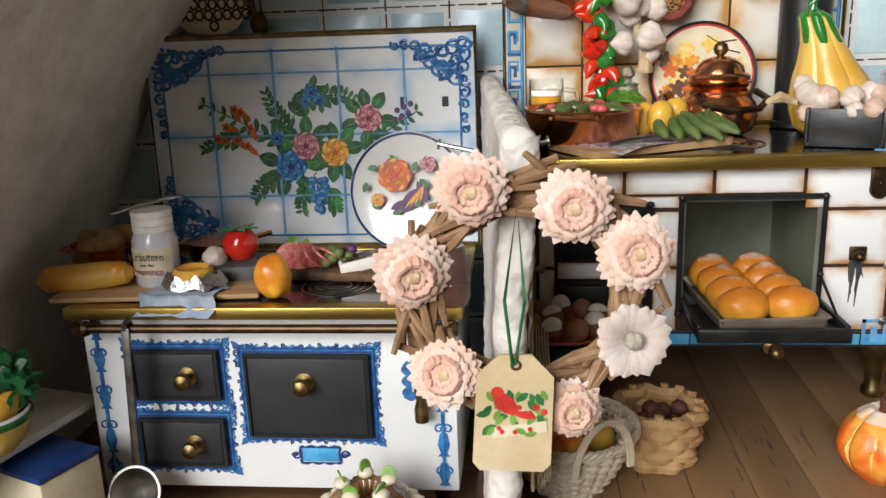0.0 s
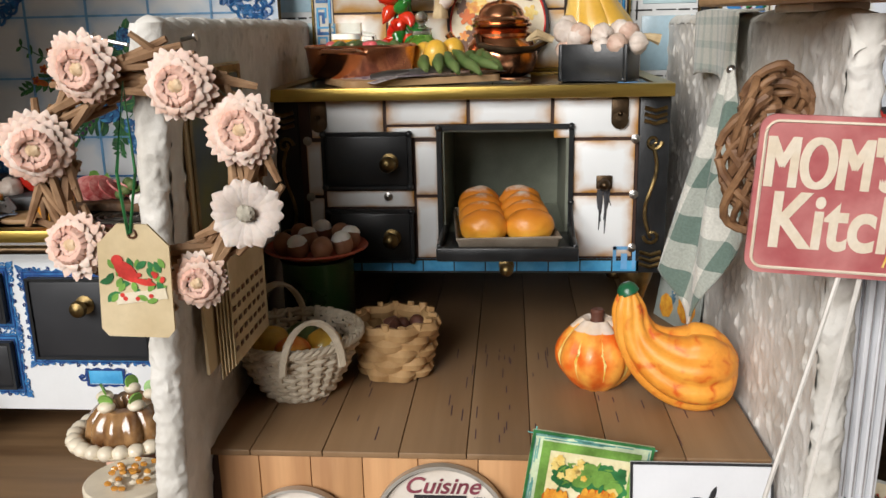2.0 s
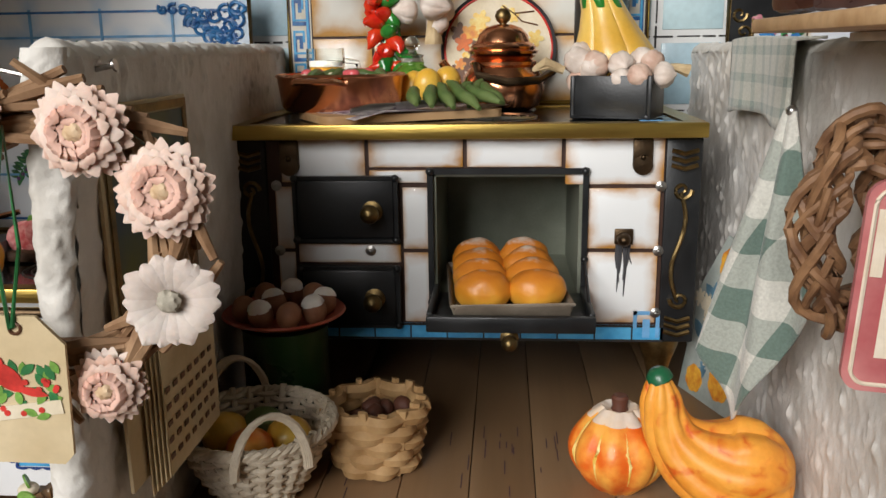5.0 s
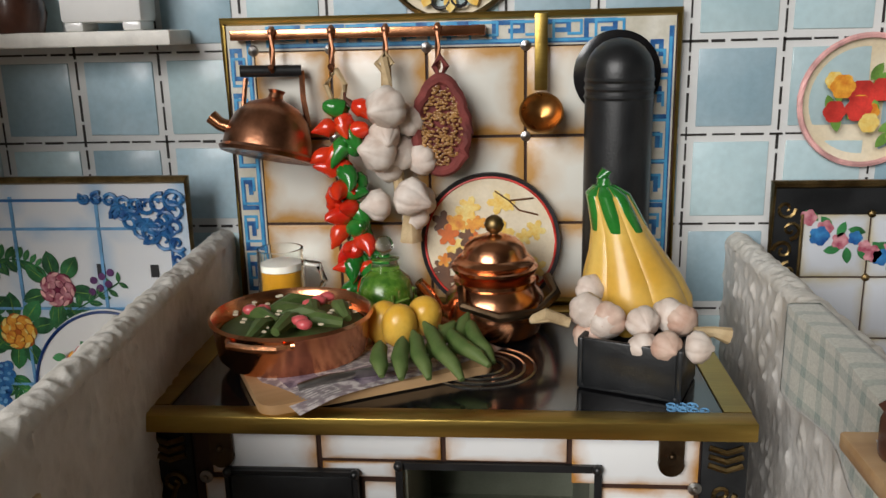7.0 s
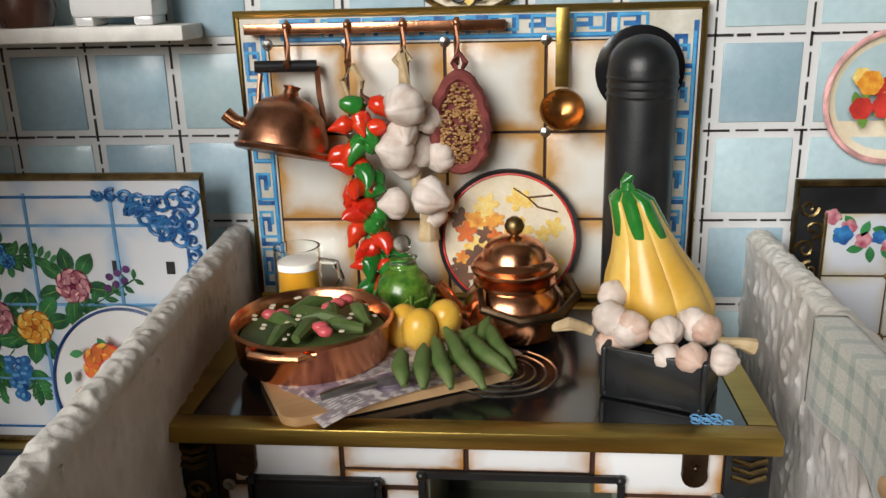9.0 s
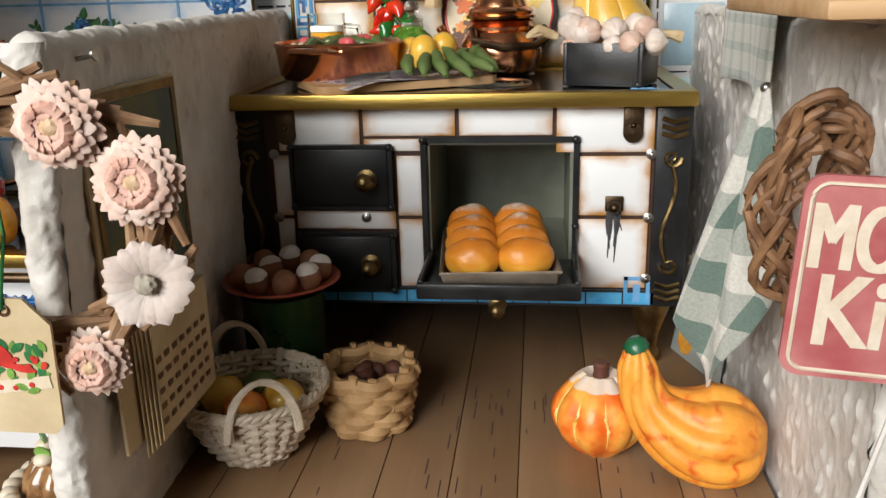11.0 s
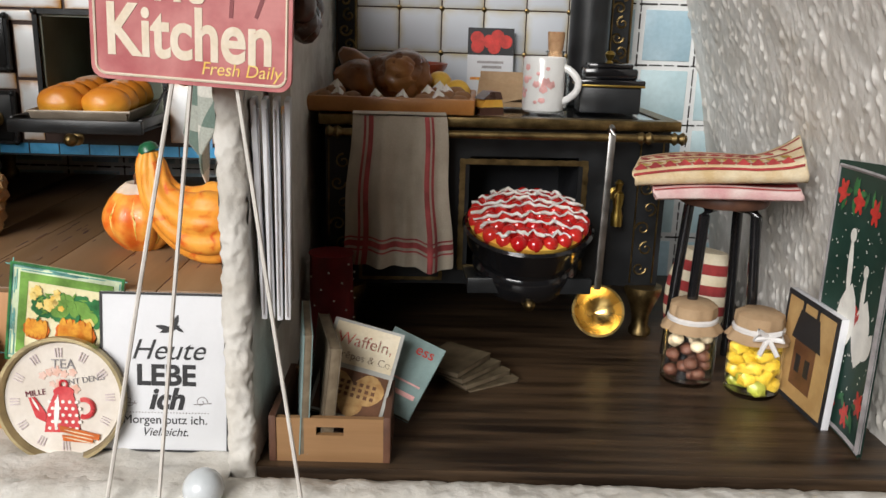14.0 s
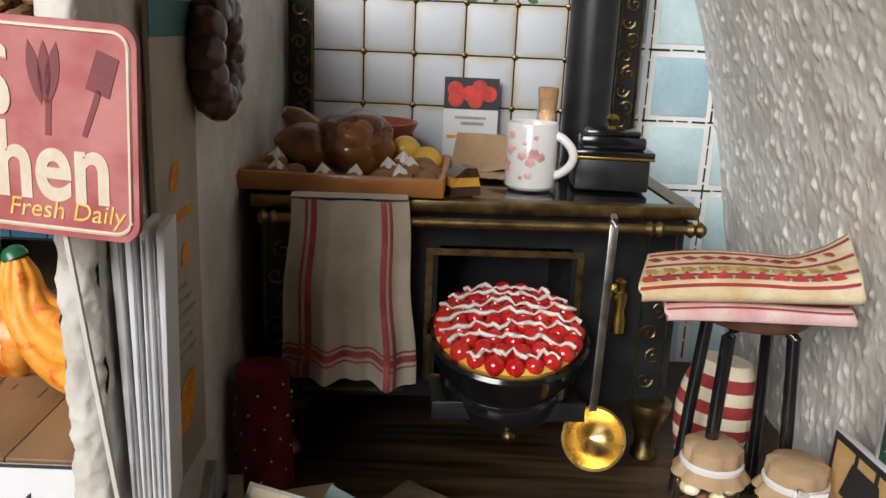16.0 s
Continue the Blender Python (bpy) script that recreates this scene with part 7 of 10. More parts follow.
for x, z, r, pale in ((-0.72, 1.55, 0.53, 0), (0.62, 1.28, 0.53, 0), (1.45, 0.64, 0.53, 0), (1.42, -0.58, 0.53, 1), (-1.53, 0.44, 0.55, 0), (-1.15, -1.0, 0.52, 0), (0.62, -1.6, 0.44, 0)):
    petal_flower(wreath, x, z, r, pale)
tag = thing("gift_tag", (-0.03, -8.75, 3.6), (0, 3, 4), "weathered paper gift tag with a small red and green print", "tag")
part("card", B().poly([(-0.52, 0.55), (-0.22, 0.86), (0.22, 0.86), (0.52, 0.55), (0.54, -0.74), (0.44, -0.86), (-0.44, -0.86), (-0.54, -0.74)], None, 0.05), PAPER_OLD, tag)
part("eyelet", B().tube([(0.06 * math.cos(q), -0.055, 0.72 + 0.06 * math.sin(q)) for q in [2 * math.pi * i / 14 for i in range(14)]], 0.02, 5, closed=True), P_BROWN, tag)
printed(tag, "leaf_print", [leaf_pts(rnd(-.42, .42), rnd(-.3, .3), 0.2, 0.05, rnd(0, 3)) for k in range(16)], P_GREEN, -0.052)
printed(tag, "leaf_print", [leaf_pts(rnd(-.42, .42), rnd(-.3, .32), 0.17, 0.045, rnd(0, 3)) for k in range(16)], P_LEAF, -0.0545)
printed(tag, "red_print", [leaf_pts(-0.12, 0.16, 0.5, 0.12, -0.75), disc_pts(-0.24, 0.32, 0.085), leaf_pts(0.14, 0.0, 0.36, 0.05, -0.2)], P_RED, -0.062)
printed(tag, "berry_print", [disc_pts(rnd(-.42, .42), rnd(-.28, .2), 0.035, 10) for k in range(12)], P_RED, -0.06)
printed(tag, "bark_print", [[(-0.3, -0.2), (0.44, -0.08), (0.47, -0.24), (-0.28, -0.36)]], P_CREAM, -0.057)
cord = part("cord", B().tube([(-0.03, -8.83, 4.32), (-0.13, -8.74, 5.2), (0.05, -8.6, 6.45), (0.14, -8.74, 5.2), (0.0, -8.83, 4.34)], 0.025, 5), P_GREEN, tag, "green cord loop")
cord.matrix_local = at(-0.03, -8.75, 3.6, 0, 3, 4).inverted()
for x, y, z, a in ((-0.05, -6.9, 6.92, 4), (-0.55, -7.0, 6.93, 176)):
    nail = thing("nail", (x, y, z), (0, -12, a), "shiny steel nail stuck in the wall top", "nail")
    part("shaft", B().tube([(0, 0, 0), (0.55, 0, 0)], 0.035, 8), STEEL, nail)
    part("head", B().lathe([(0.08, 0), (0.08, 0.03), (0, 0.03)], 12, pose(0.55, 0, 0, 0, 90)), STEEL, nail)

# calendars on the left-hand partition
cal = thing("calendar", (0.26, -5.55, 1.35), (0, 0, 90), "hanging calendar with gilt-edged picture and yellowed pages", "calendar")
part("cover", B().box(-1.5, 1.5, 0.0, 0.06, 0.0, 5.2, 0.02), PAPER_OLD, cal, "card back")
part("picture", B().box(-1.25, 1.25, -0.02, 0.0, 2.2, 5.0), mat("dark_landscape_print", (0.02, 0.06, 0.10), 0.5, base2=(0.12, 0.13, 0.03), scale=0.7, bscale=5), cal, "dark landscape picture")
part("gilt_edge", ring_poly(-1.4, 1.4, 2.05, 5.15, 0.12, -0.02, 0.0), BRASS_OLD, cal, "gilt edging")
for k in range(5):
    part("page", B().box(-1.1 + 0.04 * k, 1.15, -0.08 - 0.05 * k, -0.06 - 0.05 * k, -0.25 + 0.05 * k, 1.9), PAPER_OLD, cal)
printed(cal, "date_bar", [[(-0.9 + 0.28 * i, 0.2 + 0.25 * j), (-0.75 + 0.28 * i, 0.2 + 0.25 * j), (-0.75 + 0.28 * i, 0.28 + 0.25 * j), (-0.9 + 0.28 * i, 0.28 + 0.25 * j)] for i in range(7) for j in range(5)], P_BROWN, -0.29)

# tins, cards on the front of the step
R4 = lambda x0, z0, x1, z1: [(x0, z0), (x1, z0), (x1, z1), (x0, z1)]


def tin_plate(at_, r, rim, face, rot, label):
    t = thing("tin_plate", at_, rot, label, "tin plate", "round tins")
    part("rim", B().lathe([(r * 0.9, 0.02), (r * 0.92, 0.1), (r * 0.95, 0.2), (r, 0.2), (r, 0.02), (0, 0.0)], 56, pose(0, 0, 0, 90), cap=False), rim, t, "metal rim")
    part("picture", B().lathe([(0, 0.06), (r * 0.9, 0.06), (r * 0.9, 0.03), (0, 0.03)], 48, pose(0, 0, 0, 90)), face, t, "printed disc")
    return t


GREYRIM = mat("dull_pewter_rim", (0.46, 0.43, 0.38), 0.45, 0.6, var=0.15, scale=2, bscale=14, bump=0.2)
GOLDRIM = mat("dull_gold_rim", (0.36, 0.29, 0.16), 0.4, 0.8, var=0.2, scale=2, bscale=14, bump=0.2)
FACE = mat("aged_print_ground", (0.62, 0.55, 0.47), 0.4, base2=(0.72, 0.67, 0.60), scale=1.2, bscale=12, var=0.12, coat=0.2)
t1 = tin_plate((1.53, -6.62, -2.15), 1.1, GREYRIM, FACE, (-5, 0, 0), "round tin with a farmyard print and pewter rim")
PASTEL_VIOLET = mat("muted_violet_print", (0.17, 0.12, 0.17), 0.5, base2=(0.36, 0.28, 0.32), scale=4, bscale=16)
PASTEL_PEACH = mat("faded_peach_print", (0.66, 0.36, 0.26), 0.5, base2=(0.72, 0.52, 0.44), scale=5, bscale=16)
PASTEL_LILAC = mat("pale_lilac_print", (0.50, 0.40, 0.42), 0.5, base2=(0.66, 0.58, 0.58), scale=5, bscale=16)
printed(t1, "scroll_print", [disc_pts(rnd(-.85, -.45), rnd(0.25, 0.7), rnd(0.05, 0.11), 16, 5, 0.5) for k in range(12)] + [disc_pts(rnd(-.5, -.1), rnd(-.8, -.65), rnd(0.05, 0.1), 16, 5, 0.5) for k in range(6)], PASTEL_PEACH, -0.064)
printed(t1, "plume_print", [leaf_pts(-0.62 - 0.06 * k + 0.02 * k * k, 0.12 - 0.13 * k, 0.86 - 0.05 * k, 0.12, 1.9 + 0.16 * k) for k in range(5)], PASTEL_VIOLET, -0.068)
printed(t1, "plume_stroke", [leaf_pts(-0.66 - 0.05 * k + 0.02 * k * k, 0.14 - 0.12 * k, 0.6, 0.018, 1.9 + 0.16 * k + rnd(-.1, .1)) for k in range(7)], PASTEL_LILAC, -0.076)
printed(t1, "body_print", [disc_pts(0.02, -0.3, 0.4, 22, 0, 0, 0.72, 0.35), disc_pts(-0.2, -0.36, 0.34, 22, 0, 0, 0.8), leaf_pts(-0.16, -0.66, 0.3, 0.06, 1.5), leaf_pts(0.02, -0.68, 0.3, 0.06, 1.7)], PASTEL_VIOLET, -0.078)
printed(t1, "neck_print", [leaf_pts(0.02, 0.12, 0.86, 0.19, 1.5), disc_pts(0.0, 0.48, 0.14), leaf_pts(0.12, 0.0, 0.5, 0.14, 1.9)], P_WHITE, -0.084)
printed(t1, "saddle_stroke", [leaf_pts(-0.36 + 0.05 * k, -0.2 - 0.02 * abs(k - 3), 0.3, 0.016, 1.2 + 0.12 * k) for k in range(7)], P_CREAM, -0.09)
printed(t1, "red_print", [disc_pts(-0.04 + 0.07 * k, 0.68 - 0.02 * abs(k - 1), 0.075, 12) for k in range(4)] + [disc_pts(0.14, 0.46, 0.085, 16, 0, 0, 1.35)], P_RED, -0.094)
printed(t1, "pumpkin_print", [disc_pts(0.52 + 0.16 * (k - 1.5), -0.42, 0.13, 16, 0, 0, 1.9, 0.12 * (k - 1.5)) for k in range(4)] + [leaf_pts(0.66, -0.06, 0.3, 0.08, 0.6)], PASTEL_PEACH, -0.07)
printed(t1, "pumpkin_stroke", [leaf_pts(0.36 + 0.1 * k, -0.42, 0.44, 0.014, 1.5 - 0.06 * (k - 2)) for k in range(5)], PASTEL_LILAC, -0.078)
words("E  JAR", 0.24, PASTEL_PEACH, t1, 0.5, -0.072, 0.34)
words("B", 0.24, PASTEL_PEACH, t1, -0.2, -0.072, 0.36)
printed(t1, "text_bar", [R4(0.2, 0.24, 0.85, 0.28)], PASTEL_PEACH, -0.066)
t2 = tin_plate((4.18, -6.6, -1.81), 1.27, GREYRIM, FACE, (-5, 0, 0), "round tin with an old kitchen range print")
words("Cuisine", 0.44, P_MAROON, t2, 0.0, -0.08, 0.7, shear=0.35, thick=0.006, wide=1.05)
words("1921", 0.12, P_BLACK, t2, 0.68, -0.08, 0.56, shear=0.2)
printed(t2, "range_shadow", [R4(-0.5, 0.59, 0.46, 0.66), R4(-0.5, 0.34, 0.46, 0.39), R4(-0.51, -0.1, -0.47, 0.36), R4(0.42, -0.1, 0.46, 0.36), R4(-0.6, -0.22, 0.86, -0.17), R4(-0.5, -0.72, 0.46, -0.66), R4(-0.5, -0.88, -0.38, -0.7), R4(0.32, -0.88, 0.44, -0.7)], P_BLACK, -0.07)
printed(t2, "range_blue", [R4(-0.5, 0.41, 0.46, 0.5), R4(-0.5, -0.64, 0.44, -0.52), R4(-0.5, -0.8, 0.44, -0.73), R4(0.48, -0.5, 0.84, -0.22)], mat("worn_teal_blue_print", (0.05, 0.13, 0.20), 0.5, base2=(0.20, 0.34, 0.42), scale=4, bscale=16), -0.074)
printed(t2, "range_light", [R4(-0.5, 0.51, 0.46, 0.57), R4(0.54, -0.44, 0.78, -0.3)], P_BLUEGREY, -0.08)
printed(t2, "range_slate", [R4(-0.52, -0.16, 0.86, -0.08), R4(-0.12, -0.08, 0.16, 0.2), R4(-0.5, -0.5, 0.44, -0.24)], P_GREY, -0.074)
printed(t2, "kettle_print", [R4(-0.1, -0.07, 0.14, 0.17)], P_BLACK, -0.078)
printed(t2, "jug_print", [[(-0.36, -0.08), (-0.12, -0.08), (-0.16, 0.24), (-0.38, 0.26)], R4(-0.62, -0.48, -0.52, -0.02)], P_ROSE, -0.082)
printed(t2, "kettle_print", [disc_pts(0.3, 0.04, 0.17, 20, 0, 0, 0.7), disc_pts(0.3, 0.15, 0.09)], P_BROWN, -0.08)
part("kettle_bail", B().tube(arc(0.3, 0.12, 0.14, 10, 170, 12, -0.085), 0.012, 4), P_BROWN, t2)
printed(t2, "door_print", [R4(-0.22, -0.54, 0.4, -0.26), R4(-0.48, -0.42, -0.28, -0.24)], P_CREAM, -0.08)
printed(t2, "door_line", [R4(-0.22, -0.4, 0.4, -0.385), R4(-0.05, -0.36, 0.1, -0.33)], P_BROWN, -0.088)
printed(t2, "ink_speck", [disc_pts(rnd(-1.0, 1.0), rnd(-.6, .3), rnd(0.008, 0.02), 7) for k in range(16)], P_GREY, -0.066)
t3 = tin_plate((6.86, -7.05, -2.42), 1.22, GOLDRIM, FACE, (-10, 0, 0), "round tin with a red dotted coffee pot print, gold rim")
words("TEA", 0.26, P_GREY, t3, 0.02, -0.075, 0.6)
words("INT DENIS", 0.16, P_GREY, t3, 0.45, -0.075, 0.34, rot=(90, -10, 0))
words("MILLE", 0.16, P_MAROON, t3, -0.5, -0.075, 0.06, rot=(90, -10, 0))
printed(t3, "rust_wash", [disc_pts(rnd(-.4, .3), rnd(0.1, 0.55), rnd(0.06, 0.14), 18, 5, 0.4) for k in range(9)], PASTEL_PEACH, -0.064)
P_RED_ENAMEL = mat("printed_enamel_red", (0.50, 0.02, 0.03), 0.4, base2=(0.66, 0.10, 0.10), scale=3, bscale=14)
printed(t3, "pot_print", [[(-0.34, -0.64), (0.34, -0.64), (0.3, -0.2), (0.2, 0.14), (-0.14, 0.14), (-0.28, -0.2)], disc_pts(0.03, 0.16, 0.2, 18, 0, 0, 0.5), [(-0.32, -0.45), (-0.3, -0.28), (-0.52, 0.04), (-0.64, 0.02), (-0.5, -0.36)]], P_RED_ENAMEL, -0.08)
part("pot_handle_print", B().tube(arc(0.42, -0.16, 0.17, -110, 110, 14, -0.085), 0.05, 6), P_RED_ENAMEL, t3)
part("lid_knob_print", B().tube(arc(0.03, 0.3, 0.07, -40, 220, 12, -0.085), 0.025, 6), P_RED_ENAMEL, t3)
printed(t3, "dot_print", [disc_pts(-0.24 + 0.13 * (k % 5) + 0.06 * ((k // 5) % 2), -0.56 + 0.13 * (k // 5), 0.034, 10) for k in range(25)], P_WHITE, -0.089)
printed(t3, "gleam_print", [leaf_pts(-0.1, -0.25, 0.7, 0.05, 1.5), leaf_pts(-0.5, -0.1, 0.3, 0.025, 2.1)], P_WHITE, -0.094)
printed(t3, "cinnamon_print", [[(-0.05, -0.5), (0.72, -0.66), (0.7, -0.78), (-0.03, -0.62)], [(0.0, -0.68), (0.6, -0.74), (0.58, -0.84), (0.02, -0.8)]], P_RED_ORANGE, -0.1)
printed(t3, "cinnamon_line", [leaf_pts(0.33, -0.64 - 0.07 * k, 0.62, 0.012, -0.2) for k in range(3)], P_CREAM, -0.106)
for k in range(12):
    a = 2 * math.pi * k / 12
    printed(t3, "numeral_bar", [[(0.82 * math.cos(a + q * 0.06), 0.82 * math.sin(a + q * 0.06)), (1.0 * math.cos(a + q * 0.06), 1.0 * math.sin(a + q * 0.06)), (1.0 * math.cos(a + q * 0.06 + 0.022), 1.0 * math.sin(a + q * 0.06 + 0.022)), (0.82 * math.cos(a + q * 0.06 + 0.022), 0.82 * math.sin(a + q * 0.06 + 0.022))] for q in range(3)], PASTEL_LILAC, -0.075)

yc = thing("pumpkin_card", (6.77, -6.49, -1.0), (-2, 8.5, 0), "square card with a painted pumpkin harvest, green border", "card")
part("card", B().box(-1.08, 1.08, -0.05, 0.0, -1.0, 1.0, 0.015), plain("pale_green_brush_print", (0.52, 0.60, 0.40), 0.45, var=0.3), yc)
part("edge_line", ring_poly(-1.08, 1.08, -1.0, 1.0, 0.05, -0.05, 0.0), P_GREEN, yc)
part("green_border", ring_poly(-0.88, 0.88, -0.82, 0.82, 0.16, -0.05, 0.0), P_LEAF, yc, "olive green border")
printed(yc, "print", [R4(-0.72, -0.66, 0.72, 0.66)], mat("pale_yellow_print", (0.72, 0.62, 0.30), 0.45, base2=(0.80, 0.76, 0.52), scale=1.5, bscale=12), -0.055)
def printed_pumpkin(parent, cx, cz, r, y):
    """Overlapping segments, dark at the sides and light in the middle, with a stalk."""
    printed(parent, "pumpkin_print", [disc_pts(cx, cz, r, 26, 9, 0.08, 0.82)], P_RED_ORANGE, y)
    printed(parent, "pumpkin_print", [disc_pts(cx + dx * r, cz + 0.02, r * w, 16, 0, 0, 0.76 / w) for dx, w in ((-0.62, 0.2), (-0.3, 0.2), (0.0, 0.2), (0.3, 0.2), (0.62, 0.2))], P_ORANGE, y - 0.008)
    printed(parent, "stalk_print", [leaf_pts(cx + 0.02, cz + r * 0.85, r * 0.5, r * 0.1, 1.3)], P_GREEN, y - 0.014)
printed(yc, "leaf_print", [disc_pts(-0.5 + 0.16 * (k % 8) + rnd(-.05, .05), 0.08 + 0.14 * (k // 8) + rnd(-.06, .06), rnd(0.1, 0.17), 18, 5, 0.3, turn=rnd(0, 3)) for k in range(24)], P_GREEN, -0.066)
printed(yc, "gourd_print", [disc_pts(x, z, r, 20, 6, 0.1, 0.85) for x, z, r in ((-0.1, 0.18, 0.2), (0.28, 0.24, 0.22), (0.02, 0.4, 0.15), (0.5, 0.1, 0.16))], P_LEAF, -0.074)
printed(yc, "flower_print", [disc_pts(rnd(-.62, -.05), rnd(0.2, 0.58), rnd(0.06, 0.12), 18, 5, 0.4, turn=rnd(0, 3)) for k in range(13)] + [disc_pts(0.48, 0.0, 0.12, 16, 5, 0.3)], P_YELLOW, -0.082)
printed(yc, "leaf_vein", [leaf_pts(rnd(-.55, .6), rnd(0.0, .5), 0.16, 0.018, rnd(0, 3)) for k in range(26)], P_LEAF, -0.078)
printed_pumpkin(yc, -0.5, -0.28, 0.26, -0.084)
printed_pumpkin(yc, 0.25, -0.27, 0.4, -0.09)
b = B()
for k in range(60):
    x, z = (rnd(-1.05, 1.05), rnd(0.86, 0.98) * (1 if k % 2 else -1)) if k < 36 else (rnd(0.92, 1.05) * (1 if k % 2 else -1), rnd(-0.95, 0.95))
    w = rnd(0.1, 0.35)
    b.poly(R4(x - (w if k < 36 else 0.012), z - (0.012 if k < 36 else w), x + (w if k < 36 else 0.012), z + (0.012 if k < 36 else w)), pose(0, -0.052, 0), 0.004)
part("brush_stroke", b, plain("teal_brush_print", (0.13, 0.34, 0.30), 0.5, var=0.4), yc, "teal brush strokes", kind="stuff")

hc = thing("motto_card", (8.77, -7.15, -3.45), (-9.2, 0, 0), "white card with black German motto, leaning on the step", "card")
part("card", B().box(-1.23, 1.23, 0.0, 0.06, 0.0, 3.12, 0.01), PAPER, hc)
part("frame_line", ring_poly(-1.23, 1.23, 0.0, 3.12, 0.045, 0.002, 0.0), P_BLACK, hc, "black border line")
printed(hc, "bird_shape", [leaf_pts(0.1, 2.42, 0.42, 0.055, 0.35), leaf_pts(0.2, 2.54, 0.36, 0.05, 1.2), leaf_pts(-0.02, 2.45, 0.32, 0.045, -0.2), leaf_pts(0.28, 2.42, 0.2, 0.03, -0.6)], P_BLACK, -0.002)
words("Heute", 0.56, P_BLACK, hc, 0.05, -0.006, 1.83, shear=0.35)
words("LEBE", 0.56, P_BLACK, hc, 0.02, -0.006, 1.33, thick=0.018)
words("ich", 0.58, P_BLACK, hc, 0.02, -0.006, 0.86, shear=0.25, thick=0.02)
words("Morgen putz ich.", 0.24, P_BLACK, hc, 0.0, -0.006, 0.56)
words("Vielleicht.", 0.23, P_BLACK, hc, 0.0, -0.006, 0.32, shear=0.3)
for s in (-1, 1):
    part("flourish", curl(B(), s * 0.7, 1.0, 0.12, -0.002, s, 0, 0.01).tube([(s * 0.55, -0.002, 0.95), (s * 0.9, -0.002, 0.98)], 0.008, 4), P_GREY, hc)
printed(hc, "dotted_line", [disc_pts(-0.85 + 0.06 * k, 0.78, 0.012, 6) for k in range(29)], P_GREY, -0.002)

# sign with threads on the right-hand partition
sign = thing("kitchen_sign", (10.2, -8.95, 4.79), (1, 2.5, -6.5), "worn red metal sign with cream lettering on the wall end", "sign")
def rounded(w, h, r, n=6):
    out = []
    for cx, cz, a0 in ((w - r, h - r, 0), (-w + r, h - r, 90), (-w + r, -h + r, 180), (w - r, -h + r, 270)):
        out += [(cx + r * math.cos(radians(a0 + 90 * i / n)), cz + r * math.sin(radians(a0 + 90 * i / n))) for i in range(n + 1)]
    return out


part("plate", B().poly(rounded(1.55, 1.07, 0.2), None, 0.08), SIGN_RED, sign)
part("edge_line", B().tube([(x, -0.085, z) for x, z in rounded(1.47, 0.99, 0.16)], 0.022, 5, closed=True), SIGN_CREAM, sign)
for dx, dy in ((-0.028, 0.0), (0.0, 0.003), (0.028, 0.006)):
    words("MOM'S", 0.98, SIGN_CREAM, sign, -0.6 + dx, -0.085 - dy, 0.12, wide=0.57)
words("Kitchen", 1.05, SIGN_CREAM, sign, -0.02, -0.085, -0.68, thick=0.026, wide=0.79)
words("Fresh Daily", 0.27, P_YELLOW, sign, 0.78, -0.085, -0.89, shear=0.2)
b = B()
for dx, a in ((-0.1, 1.75), (0.0, 1.57), (0.08, 1.4)):
    b.poly(leaf_pts(0.62 + dx, 0.55, 0.62, 0.07, a), pose(0, -0.082, 0), 0.006)
b.poly([(0.6, -0.05), (0.66, -0.05), (0.68, 0.3), (0.62, 0.3)], pose(0, -0.082, 0), 0.006)
b.poly([(0.98, -0.02), (1.03, -0.04), (1.2, 0.42), (1.14, 0.44)], pose(0, -0.082, 0), 0.006)
b.poly([(1.03, 0.44), (1.27, 0.36), (1.38, 0.74), (1.16, 0.82)], pose(0, -0.082, 0), 0.006)
part("utensil_print", b, SIGN_DARK, sign, "dark printed kitchen tools")
for (x0, z0), (x1, z1) in (((9.88, 3.9), (8.3, -3.5)), ((10.15, 3.9), (9.2, -3.5)), ((10.8, 3.9), (11.7, -3.5))):
    single("thread", B().tube([(x0, -8.92, z0), ((x0 + x1) / 2, -8.95, (z0 + z1) / 2), (x1, -8.9, z1)], 0.035, 6), THREAD, "white cotton thread hanging below the sign", "thread", group="threads")
single("bead", B().blob((0, 0, 0), 0.36, 3), PEARL, "round pearly white bead at the wall foot", "bead", (9.95, -8.75, -3.25))


# ---- things of the blue side kitchen ----
FOIL = mat("crumpled_foil", (0.42, 0.42, 0.43), 0.3, 1.0, var=0.1, scale=6, bscale=9, bump=0.9)
SLATE = mat("dark_slate", (0.04, 0.042, 0.045), 0.5, base2=(0.12, 0.125, 0.13), scale=1.5, bscale=10, bump=0.4)
BARK = mat("rough_bark_board", (0.05, 0.026, 0.014), 0.7, base2=(0.14, 0.075, 0.035), scale=2.2, bscale=9, bump=0.7)
BREAD = mat("yellow_bread_crust", (0.62, 0.26, 0.03), 0.45, base2=(0.74, 0.47, 0.08), scale=0.9, bscale=10, var=0.15, bump=0.25)
NAPKIN_BLUE = mat("pale_blue_paper_napkin", (0.34, 0.42, 0.55), 0.85, base2=(0.46, 0.53, 0.64), scale=1.5, bscale=12, bump=0.4)
TOMATO = mat("glossy_red_tomato", (0.52, 0.015, 0.01), 0.15, base2=(0.62, 0.03, 0.015), scale=1.0, coat=0.6)
POTATO = mat("potato_skin", (0.28, 0.15, 0.05), 0.6, base2=(0.42, 0.25, 0.10), scale=2, bscale=12, bump=0.3)
PORCELAIN = mat("white_porcelain", (0.76, 0.76, 0.74), 0.15, var=0.03, scale=1, coat=0.6)
